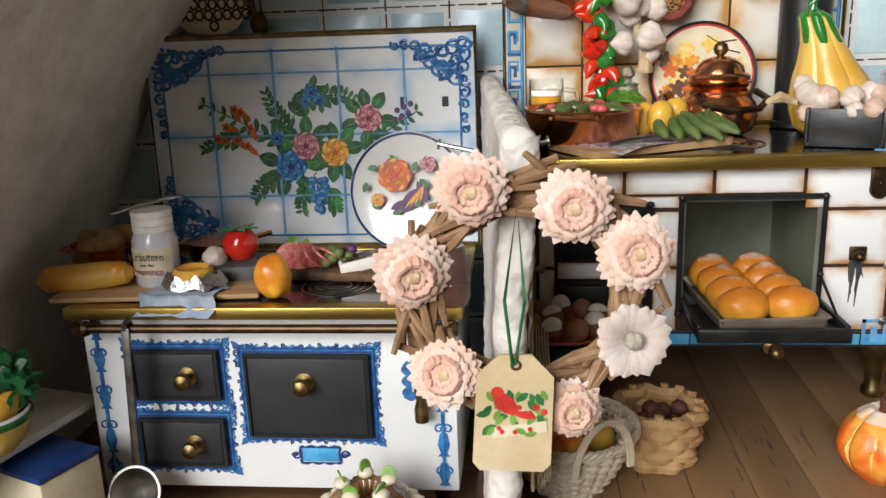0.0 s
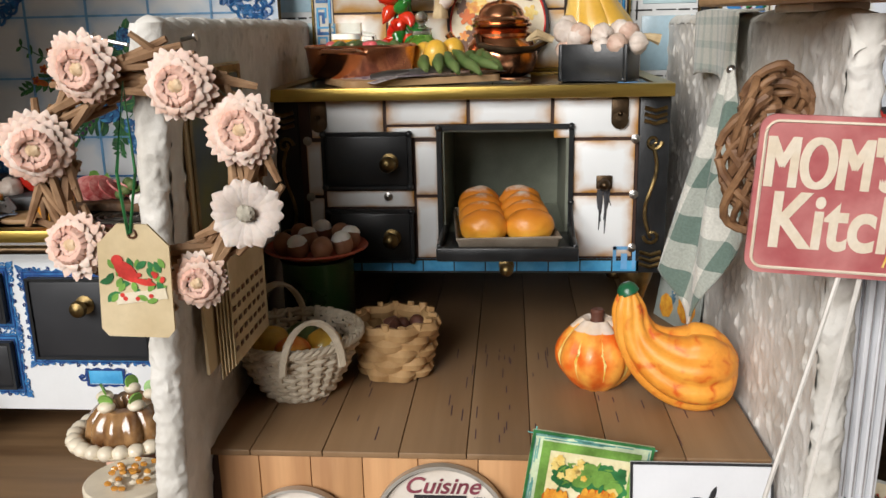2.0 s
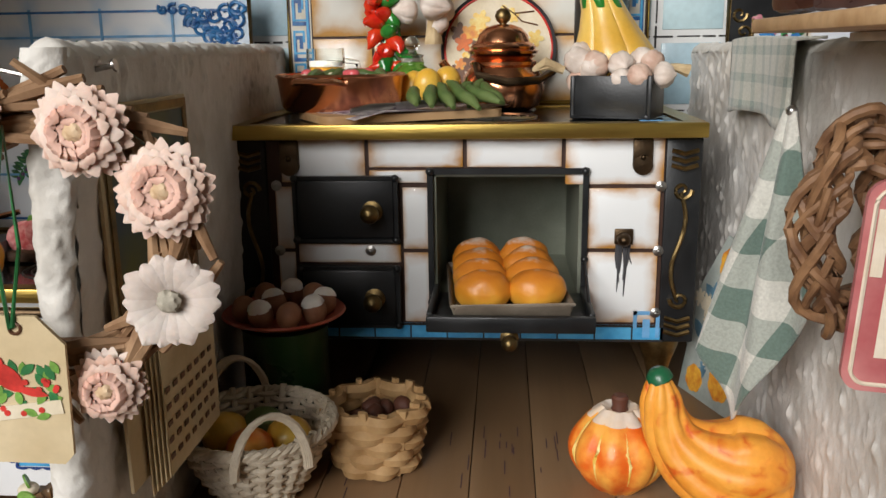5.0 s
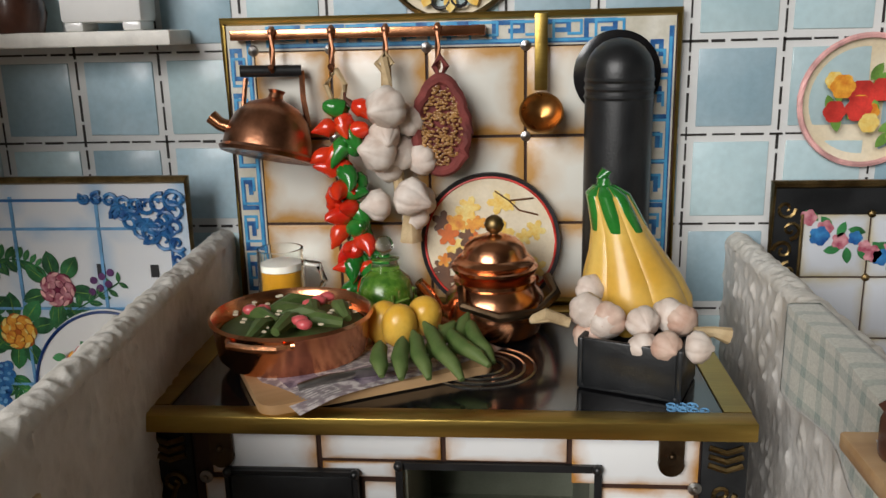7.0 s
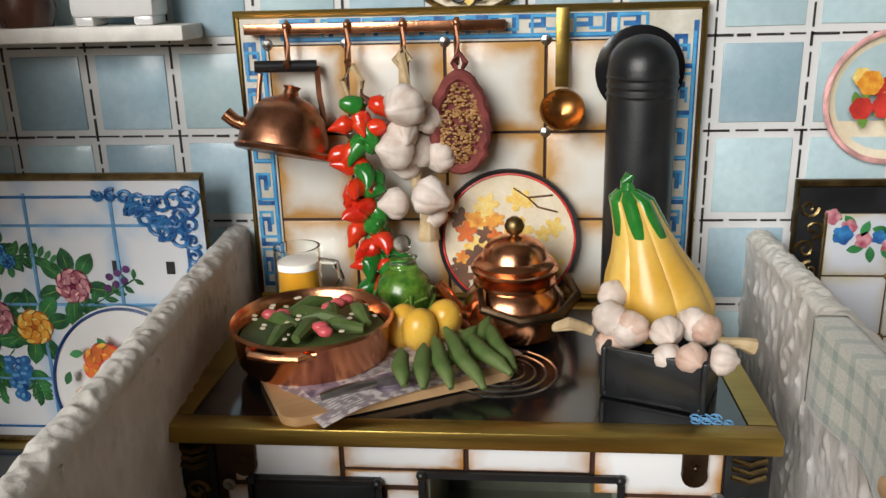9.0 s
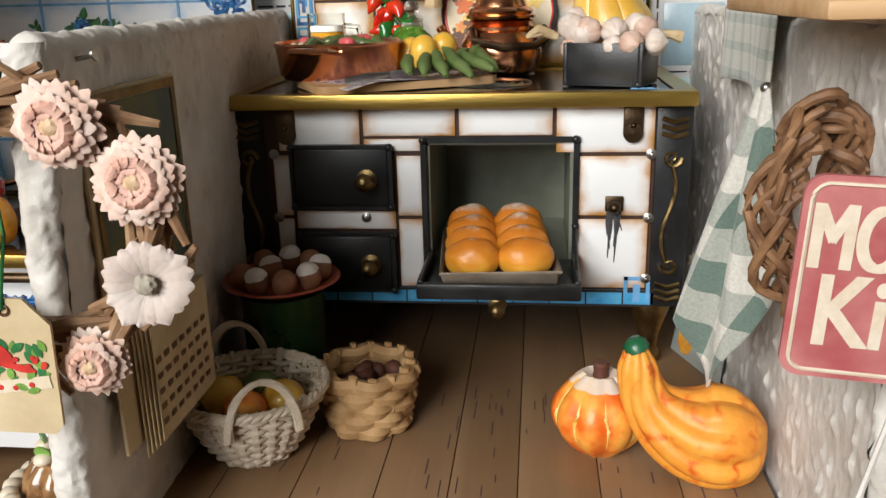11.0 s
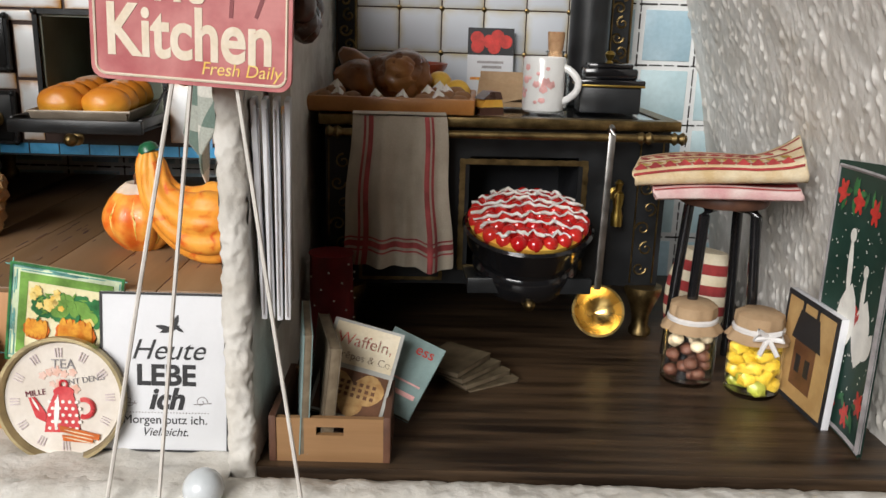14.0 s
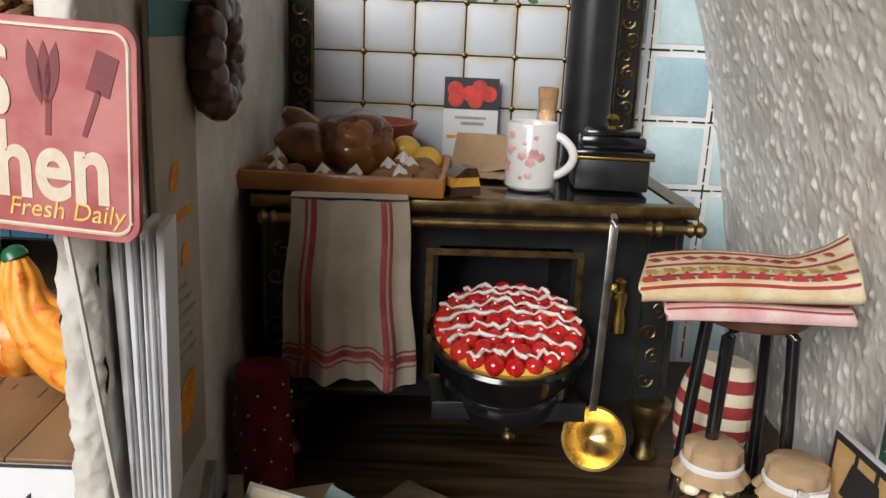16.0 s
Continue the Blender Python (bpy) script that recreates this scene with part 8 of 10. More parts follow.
SALAMI = mat("sliced_salami", (0.42, 0.06, 0.06), 0.45, base2=(0.60, 0.25, 0.22), scale=7, bscale=18)
CERAMIC_YELLOW = mat("yellow_ceramic", (0.62, 0.42, 0.04), 0.2, base2=(0.70, 0.50, 0.08), scale=1, coat=0.5)
CERAMIC_GREEN = plain("green_ceramic_rim", (0.02, 0.13, 0.03), 0.25, coat=0.4)
BROCCOLI = mat("deep_green_leaf", (0.006, 0.07, 0.02), 0.4, base2=(0.015, 0.14, 0.04), scale=3, bscale=12, bump=0.5)
CARAMEL = mat("caramel_layer", (0.48, 0.20, 0.03), 0.25, base2=(0.58, 0.28, 0.05), scale=1.5, coat=0.5)
CAKE_CREAM = mat("ivory_icing", (0.70, 0.62, 0.48), 0.4, var=0.06, scale=2, bscale=14, coat=0.2)
CAKE_PINK = mat("peach_cake_base", (0.62, 0.38, 0.28), 0.55, var=0.1, scale=2)
GLAZE = mat("brown_sugar_glaze", (0.13, 0.055, 0.02), 0.15, base2=(0.34, 0.19, 0.08), scale=2.2, bscale=9, coat=0.7)

bd = single("bread_board", B().box(-2.6, 2.6, -0.85, 0.85, 0, 0.14, 0.06), BOARD, "pale oval wooden board on the blue stove", "board", (-8.95, 0.15, 2.5), (0, 0, 4))
single("paper_napkin", B().grid(lambda u, v: (-0.95 + 1.9 * u + 0.1 * math.sin(v * 9), -0.8 + 1.35 * v + (0.16 * noise.noise(Vector((u * 7, 0, 3))) + 0.1 * math.sin(u * 5)) * (1 - v), 0.03 + 0.06 * noise.noise(Vector((u * 5, v * 5, 1))) - 0.85 * max(0, 0.42 - v)), 40, 30), NAPKIN_BLUE, "torn pale blue paper napkin on the board", "napkin", (-8.2, -0.55, 2.66))
bag_ = thing("baguette", (-10.9, 0.0, 2.64), (0, -3, 6), "short yellow baguette with a slashed golden crust", "bread")
bg = B().tube([(-1.2, 0.05, 0.24), (-1.0, 0.03, 0.27), (-0.5, 0, 0.28), (0, 0, 0.28), (0.6, 0.02, 0.29), (1.05, 0.04, 0.3), (1.2, 0.06, 0.3)], [0.14, 0.3, 0.36, 0.36, 0.35, 0.28, 0.1], 24)
for v in bg.bm.verts:
    v.co.z = max(0.0, v.co.z)
part("loaf", bg, BREAD, bag_)
for k in range(5):
    part("crust", B().blob((-0.84 + 0.42 * k, 0.0, 0.4), (0.29, 0.28, 0.23), 3, 0.1, 2.5, m=None, seed=k), CRUST, bag_, "raised golden crust")
hj = thing("herb_jar", (-9.2, 0.45, 2.64), label="white screw-top jar lettered Kräutern der Provence", category="jar")
part("jar_body", B().lathe([(0, 0), (0.5, 0), (0.56, 0.08), (0.56, 1.15), (0.48, 1.35), (0.46, 1.4), (0, 1.4)], 36), mat("frosted_white_jar", (0.58, 0.58, 0.62), 0.25, var=0.05, coat=0.5), hj)
part("lid", B().lathe([(0.5, 1.4), (0.5, 1.52), (0.46, 1.54), (0.5, 1.57), (0.5, 1.72), (0.46, 1.74), (0.5, 1.78), (0.5, 1.92), (0, 1.95)], 36), P_WHITE, hj, "white ridged screw lid")
part("label", B().lathe([(0.565, 0.3), (0.575, 0.3), (0.575, 1.0), (0.565, 1.0)], 24, a0=radians(205), a1=radians(335)), P_CREAM, hj, "cream paper label")
words("Kräutern", 0.3, P_BLACK, hj, 0.0, -0.585, 0.73, wide=0.82)
words("aus der", 0.13, P_BLACK, hj, 0.0, -0.585, 0.58)
words("Provence", 0.26, P_MAROON, hj, 0.0, -0.585, 0.36, wide=0.82)
single("spoon", B().tube([(-1.0, 0, -0.12), (-0.3, 0, 0.03), (0.3, 0, 0.1)], 0.04, 6).blob((0.55, 0, 0.14), (0.32, 0.16, 0.05), 3), STEEL, "little steel spoon lying on the jar lid", "spoon", (-9.2, 0.45, 4.66), (0, -4, 8))
cp = thing("copper_pot", (-11.0, 1.5, 2.5), label="copper pot full of potatoes", category="pot")
part("pot_body", B().lathe([(0, 0), (0.75, 0), (0.9, 0.15), (0.98, 0.9), (1.03, 0.95), (0.95, 0.95), (0.85, 0.2), (0, 0.12)], 40), COPPER, cp)
for s in (-1, 1):
    part("handle", B().tube([(s * 0.95, -0.25, 0.75), (s * 1.25, -0.2, 0.8), (s * 1.25, 0.2, 0.8), (s * 0.95, 0.25, 0.75)], 0.06, 8), COPPER, cp)
for k in range(6):
    a = k * 1.05
    single("potato", B().blob((0, 0, 0), (0.42, 0.34, 0.32), 3, 0.12, 1.5, seed=k), POTATO, "round brown potato in the copper pot", "potato", (-11.0 + 0.45 * math.cos(a) * (k > 0), 1.5 + 0.45 * math.sin(a) * (k > 0), 3.35 + 0.18 * (k % 2)), (0, 0, 50 * k), group="potatoes")
sl = single("slate", B().box(-1.05, 1.05, -0.6, 0.6, 0, 0.52, 0.12), SLATE, "thick dark slate slab on the hob", "slate", (-7.35, 1.1, 2.5), (0, 0, 12))
tom = thing("tomato", (-7.3, 1.35, 3.02), label="glossy red tomato with green leaf on the slate", category="tomato")
part("fruit", ribbed(B(), [(0, 0), (0.3, 0.02), (0.47, 0.25), (0.47, 0.52), (0.3, 0.75), (0.08, 0.78), (0, 0.74)], 5, 0.04, 36), TOMATO, tom)
b = B()
for k in range(6):
    b.poly(leaf_pts(0.28 * math.cos(k * 1.05), 0.28 * math.sin(k * 1.05), 0.5, 0.1, k * 1.05), pose(0, 0, 0.8, -90, 0, 0), 0.03)
part("leaf", b, CHILI_GREEN, tom, "green calyx")
garlic_bulb((-7.95, 1.0, 3.1), 0.32, GARLIC, (70, 20, 30), "garlic on the slate")
cs = thing("copper_saucepan", (-8.3, 2.3, 2.5), (0, 0, 20), "small copper saucepan lid behind the garlic", "pan")
part("pan_body", B().lathe([(0, 0.0), (0.7, 0.0), (0.78, 0.75), (0.82, 0.8), (0, 0.86)], 32), COPPER, cs)
part("handle", B().tube([(0.7, 0, 0.7), (1.5, 0, 0.85)], 0.07, 8), COPPER, cs)
fc = thing("foil_tart", (-8.05, -0.1, 2.7), label="yellow tart in crumpled silver foil on the board", category="tart")
part("foil", B().grid(lambda u, v: ((0.42 + 0.38 * v + 0.05 * math.sin(u * 40)) * math.cos(u * 6.2832), (0.42 + 0.38 * v + 0.05 * math.sin(u * 31)) * math.sin(u * 6.2832) * 0.75, 0.05 + 0.36 * (1 - abs(v - 0.45) * 1.8) + 0.04 * math.sin(u * 50)), 60, 8), FOIL, fc, "crumpled silver foil")
part("tart", B().lathe([(0, 0.42), (0.3, 0.4), (0.42, 0.5), (0.5, 0.42), (0.46, 0.1), (0, 0.08)], 28, lobes=14, lobe=0.06), BREAD, fc, "yellow tart")
bun = B().blob((0, 0, 0.52), (0.46, 0.42, 0.56), 4, 0.12, 1.5, seed=3)
for v in bun.bm.verts:
    v.co.z = max(0, v.co.z)
single("bun", bun, CRUST, "round golden bun on the black hob", "bun", (-5.95, -0.35, 2.5))
wb = single("bark_board", B().box(-1.5, 1.5, -0.62, 0.62, 0, 0.26, 0.1), BARK, "dark bark-edged serving board on the hob", "board", (-4.9, 1.45, 2.5), (0, 0, -6))
for k in range(6):
    single("salami", B().lathe([(0, 0), (0.38, 0), (0.38, 0.05), (0, 0.05)], 22), SALAMI, "thin slice of red salami on the board", "salami", (-6.0 + 0.22 * k, 1.4, 3.02 + 0.02 * (k % 3)), (60 - 6 * k, 20, 20 * k), group="salami slices")
for k in range(14):
    single("grape", B().blob((0, 0, 0), 0.15, 2), CUKE if k < 9 else P_PURPLE, "small round grape on the board", "grape", (-5.0 + 0.17 * (k % 4) + 0.05 * (k // 4), 1.2 + 0.16 * (k // 4), 2.92 + 0.13 * (k % 3)), group="grapes")
ch = thing("cheese", (-4.05, 1.3, 2.76), (0, -10, 15), "white slab of cheese with brown herbs", "cheese")
part("slab", B().box(-0.6, 0.6, -0.35, 0.35, 0, 0.3, 0.04), WHITE_CREAM, ch)
part("herbs", B().grid(lambda u, v: (-0.5 + u, -0.3 + 0.6 * v, 0.31 + 0.07 * abs(noise.noise(Vector((u * 9, v * 7, 1))))), 16, 10), CHOC, ch, "brown herb crust")
single("lettuce_leaf", B().grid(lambda u, v: (-0.4 + 0.8 * u, 0.15 * math.sin(u * 6), 0.6 * v + 0.08 * math.sin(u * 12)), 12, 8), P_LEAF, "bright green lettuce leaf behind the salami", "lettuce", (-5.95, 1.8, 2.76), (-20, 15, 0))
fp = thing("flower_plate", (-3.2, 3.72, 2.5), (-9, 0, -4), "white plate painted with red flowers, blue rim line", "plate")
part("dish", B().lathe([(0, 0.1), (1.2, 0.1), (1.65, 0.0), (1.72, 0.04), (1.2, 0.18), (0, 0.18)], 56, pose(0, 0, 1.72, 90) @ Matrix.Diagonal((1, 1, -1, 1))), PORCELAIN, fp)
part("rim_line", B().tube([(1.66 * math.cos(a * math.pi / 36), -0.02, 1.72 + 1.66 * math.sin(a * math.pi / 36)) for a in range(72)], 0.035, 5, closed=True), BLUE_DEEP, fp, "dark blue rim line")
painted_rose(fp, -0.35, 2.2, 0.5, (P_RED, P_RED_ORANGE, P_ORANGE), -0.2)
painted_rose(fp, -0.85, 1.5, 0.2, (P_RED_ORANGE, P_ORANGE, P_YELLOW), -0.2)
painted_rose(fp, 0.62, 2.5, 0.24, (P_PURPLE, P_ROSE, P_PINK), -0.2)
printed(fp, "painted_flower", [leaf_pts(0.12, 1.5, 0.9, 0.2, 0.9), leaf_pts(0.45, 1.72, 0.7, 0.14, 2.0), leaf_pts(-0.2, 1.35, 0.6, 0.12, 0.4)], P_PURPLE, -0.2)
printed(fp, "painted_stroke", [leaf_pts(0.14 + 0.1 * k, 1.5 + 0.06 * k, 0.6, 0.03, 0.9 + 0.15 * k) for k in range(4)], P_ORANGE, -0.21)
printed(fp, "painted_leaf", [leaf_pts(-0.35 + 0.85 * math.cos(k * 0.8), 1.9 + 0.75 * math.sin(k * 0.8), 0.32, 0.09, k * 1.1) for k in range(9)], P_GREEN, -0.2)

# ladle on the rail
STEEL_DARK = mat("tarnished_steel", (0.17, 0.16, 0.15), 0.38, 1.0, var=0.3, scale=2, bscale=18, bump=0.1)
ld = thing("ladle", (-9.15, -1.72, 2.15), (0, 3.2, 0), "long-handled grey steel ladle hung on the rail", "ladle")
part("handle", B().box(-0.1, 0.1, -0.04, 0.04, -3.6, 0.05, 0.02).tube([(0, 0, 0.0), (0, 0.0, 0.16), (0, 0.14, 0.2), (0, 0.22, 0.06)], 0.08, 8), STEEL_DARK, ld, "flat steel handle")
part("bowl", B().lathe([(0, -0.5), (0.36, -0.4), (0.6, -0.12), (0.66, 0.08), (0.6, 0.08), (0.5, -0.1), (0.3, -0.3), (0, -0.4)], 32, pose(0.05, -0.3, -4.1, 62)), STEEL_DARK, ld, "round steel bowl")

# side shelf with fruit bowl, box below
sh = single("side_shelf", B().box(-1.1, 1.1, -3.0, 2.6, 0, 0.22, 0.03).box(-1.0, -0.8, 2.2, 2.5, -3.0, 0.0).box(-1.0, -0.8, -2.9, -2.6, -3.0, 0.0), P_WHITE, "white painted side shelf along the wall", "shelf", (-12.55, -2.5, -0.42), (0, 0, -14))
bw = thing("fruit_bowl", (-11.95, -3.2, -0.18), label="yellow ceramic bowl with green and white rim", category="bowl")
part("bowl_body", B().lathe([(0, 0), (0.55, 0), (0.85, 0.35), (0.98, 0.8), (0.9, 0.8), (0.78, 0.4), (0, 0.12)], 36), CERAMIC_YELLOW, bw)
part("green_rim", B().lathe([(0.96, 0.72), (1.0, 0.76), (1.01, 0.84), (0.95, 0.88), (0.9, 0.84)], 36, cap=False), CERAMIC_GREEN, bw, "green rim")
part("white_rim", B().lathe([(0.95, 0.89), (0.9, 0.95), (0.84, 0.86)], 36, cap=False), PORCELAIN, bw)
fb = thing("flatbread", (-12.15, -3.2, 0.55), (0, 50, 20), "yellow bread with pink streaks in the bowl", "bread")
part("loaf", B().blob((0, 0, 0.4), (0.55, 0.7, 0.9), 3, 0.05, 1.5), LEMON, fb)
part("streak", B().tube([(-0.5, -0.4, 0.5), (-0.55, -0.3, 0.9)], 0.07, 6).tube([(-0.53, 0, 0.4), (-0.5, 0.05, 0.9)], 0.07, 6), P_PINK, fb)
single("lettuce", B().blob((0, 0, 0), (0.75, 0.6, 0.65), 4, 0.5, 3.5, seed=4), BROCCOLI, "bunch of dark green leaves in the bowl", "greens", (-11.6, -2.9, 1.35))
pl = thing("small_plate", (-12.2, -4.7, -0.18), label="white plate with green rim on the side shelf", category="plate")
part("dish", B().lathe([(0, 0), (0.6, 0), (0.85, 0.12), (0.8, 0.16), (0, 0.06)], 32), PORCELAIN, pl)
part("green_rim", B().lathe([(0.74, 0.12), (0.87, 0.14), (0.87, 0.19), (0.74, 0.16)], 32, cap=False), CERAMIC_GREEN, pl)
bx_ = thing("printed_box", (-11.2, -2.6, -3.4), (0, 0, -22), "cream paper box printed with tulips, blue edge", "box")
part("box_body", B().box(-1.0, 1.0, -0.8, 0.8, 0, 2.75, 0.03), P_CREAM, bx_)
part("blue_edge", B().box(-1.03, 1.03, -0.83, 0.83, 2.65, 2.8, 0.02), BLUE_DEEP, bx_, "blue edge")
printed(bx_, "tulip_print", [leaf_pts(-0.4, 1.0, 0.8, 0.2, 1.4), leaf_pts(0.3, 0.9, 0.7, 0.2, 1.9)], P_RED, -0.805)
printed(bx_, "leaf_print", [leaf_pts(0.0, 0.8, 1.2, 0.15, 1.5), leaf_pts(0.6, 0.7, 1.0, 0.15, 1.2)], P_GREEN, -0.803)

# cakes on the floor
cs1 = thing("cake_stand", (-3.45, -2.9, -3.4), label="peach pedestal with a scalloped ivory plate", category="cake stand")
part("pedestal", B().lathe([(0, 0), (0.85, 0), (0.8, 0.2), (0.62, 0.5), (0.62, 1.2), (0, 1.2)], 32), CAKE_PINK, cs1)
part("scalloped_plate", B().lathe([(0, 1.2), (0.9, 1.2), (1.35, 1.42), (1.42, 1.5), (1.3, 1.5), (0.9, 1.3), (0, 1.3)], 64, lobes=22, lobe=0.10), CAKE_CREAM, cs1, "ivory scalloped plate")
for k in range(24):
    a = 2 * math.pi * k / 24
    part("cream_puff", B().blob((1.22 * math.cos(a), 1.22 * math.sin(a), 1.55), (0.2, 0.2, 0.17), 2, 0.15, 3, seed=k), CAKE_CREAM, cs1)
bc = thing("bundt_cake", (-3.45, -2.9, -2.02), label="glazed brown ring cake with cream dots on the stand", category="cake")
part("cake", B().lathe([(0.25, 0.0), (0.95, 0.0), (1.0, 0.2), (0.9, 0.6), (0.65, 0.85), (0.4, 0.85), (0.25, 0.6), (0.2, 0.2)], 64, lobes=12, lobe=0.16), GLAZE, bc)
for k in range(5):
    a = 2 * math.pi * k / 5 + 0.5
    d = part("cream_dot", B().blob((0.56 * math.cos(a), 0.56 * math.sin(a), 0.95), (0.2, 0.2, 0.13), 2, 0.1, 3), CAKE_CREAM, bc, "cream rosette")
    part("lime_slice", B().lathe([(0, -0.02), (0.17, -0.02), (0.17, 0.02), (0, 0.02)], 16, pose(0.56 * math.cos(a), 0.56 * math.sin(a), 1.1, 70, 0, 60 * k)), P_LEAF, d, "green lime slice")
lc = thing("layer_cake", (-2.55, -5.0, -3.4), label="layered ivory and caramel cake topped with nuts", category="cake")
for r, z0, z1, m, nm in ((0.92, 0, 0.62, CAKE_CREAM, "base"), (0.98, 0.62, 0.82, CAKE_PINK, "pink_layer"), (0.9, 0.82, 1.0, CAKE_CREAM, "cream_layer"), (0.9, 1.0, 1.24, CARAMEL, "caramel_layer"), (0.9, 1.24, 1.5, CAKE_CREAM, "icing")):
    part(nm, B().lathe([(0, z0), (r - 0.03, z0), (r, z0 + 0.04), (r, z1 - 0.04), (r - 0.04, z1), (0, z1)], 48), m, lc)
for k in range(34):
    a, r = rnd(0, 6.3), rnd(0, 0.6)
    part("nut", B().blob((0.1 + r * math.cos(a), r * math.sin(a), 1.55 + 0.05 * (k % 3)), (0.09, 0.07, 0.06), 1, 0.2, 3, seed=k), CARAMEL if k % 3 else CAKE_CREAM, lc)
# choco jar beside the partition
cj = thing("chocolate_figure", (-1.55, -0.9, 2.5), label="glossy dark brown chocolate jug on the blue stove", category="jug")
part("jug_body", B().lathe([(0, 0), (0.35, 0), (0.42, 0.2), (0.42, 0.8), (0.34, 1.15), (0.3, 1.4), (0, 1.4)], 32), CHOC, cj)
part("highlight_band", B().lathe([(0.425, 0.5), (0.44, 0.54), (0.425, 0.58)], 32, cap=False), CHOC, cj)

# shelf, hanging things and plates on the back wall
shelf = single("wall_shelf", B().box(-2.6, 2.6, -0.6, 0.55, 0, 0.3, 0.04), P_WHITE, "white painted wooden wall shelf", "shelf", (-3.8, 5.05, 11.35))
planter = thing("planter", (-2.6, 4.9, 11.65), label="white footed ceramic planter on the shelf", category="planter")
part("planter_body", B().box(-0.85, 0.85, -0.4, 0.4, 0.16, 1.3, 0.1), PORCELAIN, planter)
for s in (-0.6, 0.6):
    part("foot", B().box(s - 0.2, s + 0.2, -0.35, 0.35, 0, 0.2, 0.06), PORCELAIN, planter)
printed(planter, "blue_dash", [leaf_pts(-0.3 + 0.2 * k, 0.75, 0.3, 0.04, 1.2) for k in range(4)], BLUE, -0.4)
single("brown_crock", B().lathe([(0, 0), (0.5, 0), (0.6, 0.4), (0.5, 0.9), (0, 0.9)], 28), CHOC, "dark brown crock on the wall shelf", "crock", (-4.6, 4.95, 11.65))


def wall_plate(x, z, r, label, rimmat, blooms, y=5.5):
    p = thing("wall_plate", (x, y, z), (0, 0, 0), label, "plate")
    part("dish", B().lathe([(0, 0.1), (r * 0.8, 0.1), (r * 0.98, 0.02), (r, 0.06), (r * 0.8, 0.16), (0, 0.16)], 56, pose(0, 0, 0, 90) @ Matrix.Diagonal((1, 1, -1, 1))), P_CREAM, p)
    part("rim", B().tube([(r * math.cos(a * math.pi / 36), -0.03, r * math.sin(a * math.pi / 36)) for a in range(72)], 0.06, 6, closed=True), rimmat, p, "coloured rim")
    for m, cnt, rr in blooms:
        printed(p, "painted_fruit", [disc_pts(rnd(-0.55, 0.55) * r, rnd(-0.55, 0.55) * r, rr * rnd(0.7, 1.1), 22, 6, 0.15) for k in range(cnt)], m, -0.17 - 0.01 * cnt / 10)
    printed(p, "painted_leaf", [leaf_pts(rnd(-0.6, 0.6) * r, rnd(-0.6, 0.6) * r, 0.4, 0.1, rnd(0, 3)) for k in range(14)], P_LEAF, -0.165)
    return p


wall_plate(12.6, 9.95, 1.28, "white wall plate painted with red and yellow fruit", P_PINK, ((P_RED, 4, 0.3), (P_YELLOW, 4, 0.26), (P_ORANGE, 3, 0.24)))
wp = wall_plate(4.3, 13.1, 1.38, "cream wall plate with dark yellow scroll border", BRASS_OLD, ())
b = B()
for k in range(14):
    a = 2 * math.pi * k / 14
    curl(b, 1.0 * math.cos(a), 1.0 * math.sin(a), 0.24, -0.08, 1 if k % 2 else -1, 40 * k, 0.05)
part("dark_scroll", b, P_BLACK, wp, "dark scroll border")
b = B()
for k in range(14):
    a = 2 * math.pi * (k + 0.5) / 14
    b.poly(leaf_pts(1.05 * math.cos(a), 1.05 * math.sin(a), 0.4, 0.13, a), pose(0, -0.09, 0), 0.02)
part("yellow_leaf", b, P_YELLOW, wp, "yellow leaves")
lace = thing("lace_ornament", (-8.7, 5.2, 8.72), label="dark wire-lace hanging ornament on the tiles", category="ornament")
part("backing", B().poly([(-1.35, 0.5), (-0.9, 0.1), (0.0, -0.05), (0.6, 0.15), (0.9, 0.6), (1.0, 1.8), (-1.4, 1.8)], None, 0.1), P_CREAM, lace, "cream back")
b = B()
for i in range(9):
    for j in range(5):
        x, z = -1.2 + 0.28 * i + 0.14 * (j % 2), 0.25 + 0.3 * j
        if z > 0.2 + 0.3 * abs(x + 0.1):
            b.tube([(x + 0.12 * math.cos(q), -0.11, z + 0.14 * math.sin(q)) for q in [2 * math.pi * n / 10 for n in range(10)]], 0.035, 5, closed=True)
part("lace_mesh", b, BRASS_DARK, lace, "dark lace mesh", kind="stuff")
part("pendant", B().blob((1.25, -0.1, 0.25), (0.26, 0.12, 0.34), 3).tube([(1.15, -0.1, 0.5), (1.0, -0.1, 1.2)], 0.08, 6), BRASS_DARK, lace, "dark pendant")


# ---- things of the dark side kitchen ----
LINEN = mat("natural_linen", (0.40, 0.34, 0.26), 0.9, base2=(0.50, 0.44, 0.35), scale=1.2, bscale=24, bump=0.6, sheen=0.3)
LINEN_RED = plain("woven_red_stripe", (0.36, 0.07, 0.07), 0.9, var=0.3)
TRAY_WOOD = mat("orange_clay_tray", (0.34, 0.13, 0.03), 0.4, base2=(0.46, 0.20, 0.05), scale=1, coat=0.2)
ROAST = mat("roasted_brown_skin", (0.11, 0.035, 0.012), 0.3, base2=(0.30, 0.12, 0.035), scale=1.3, bscale=8, bump=0.5, coat=0.4)
MUSHROOM = mat("brown_biscuit", (0.20, 0.09, 0.035), 0.55, base2=(0.32, 0.16, 0.07), scale=2, bscale=12)
CORK = mat("cork", (0.32, 0.17, 0.08), 0.8, base2=(0.46, 0.28, 0.15), scale=4, bscale=14, bump=0.5)
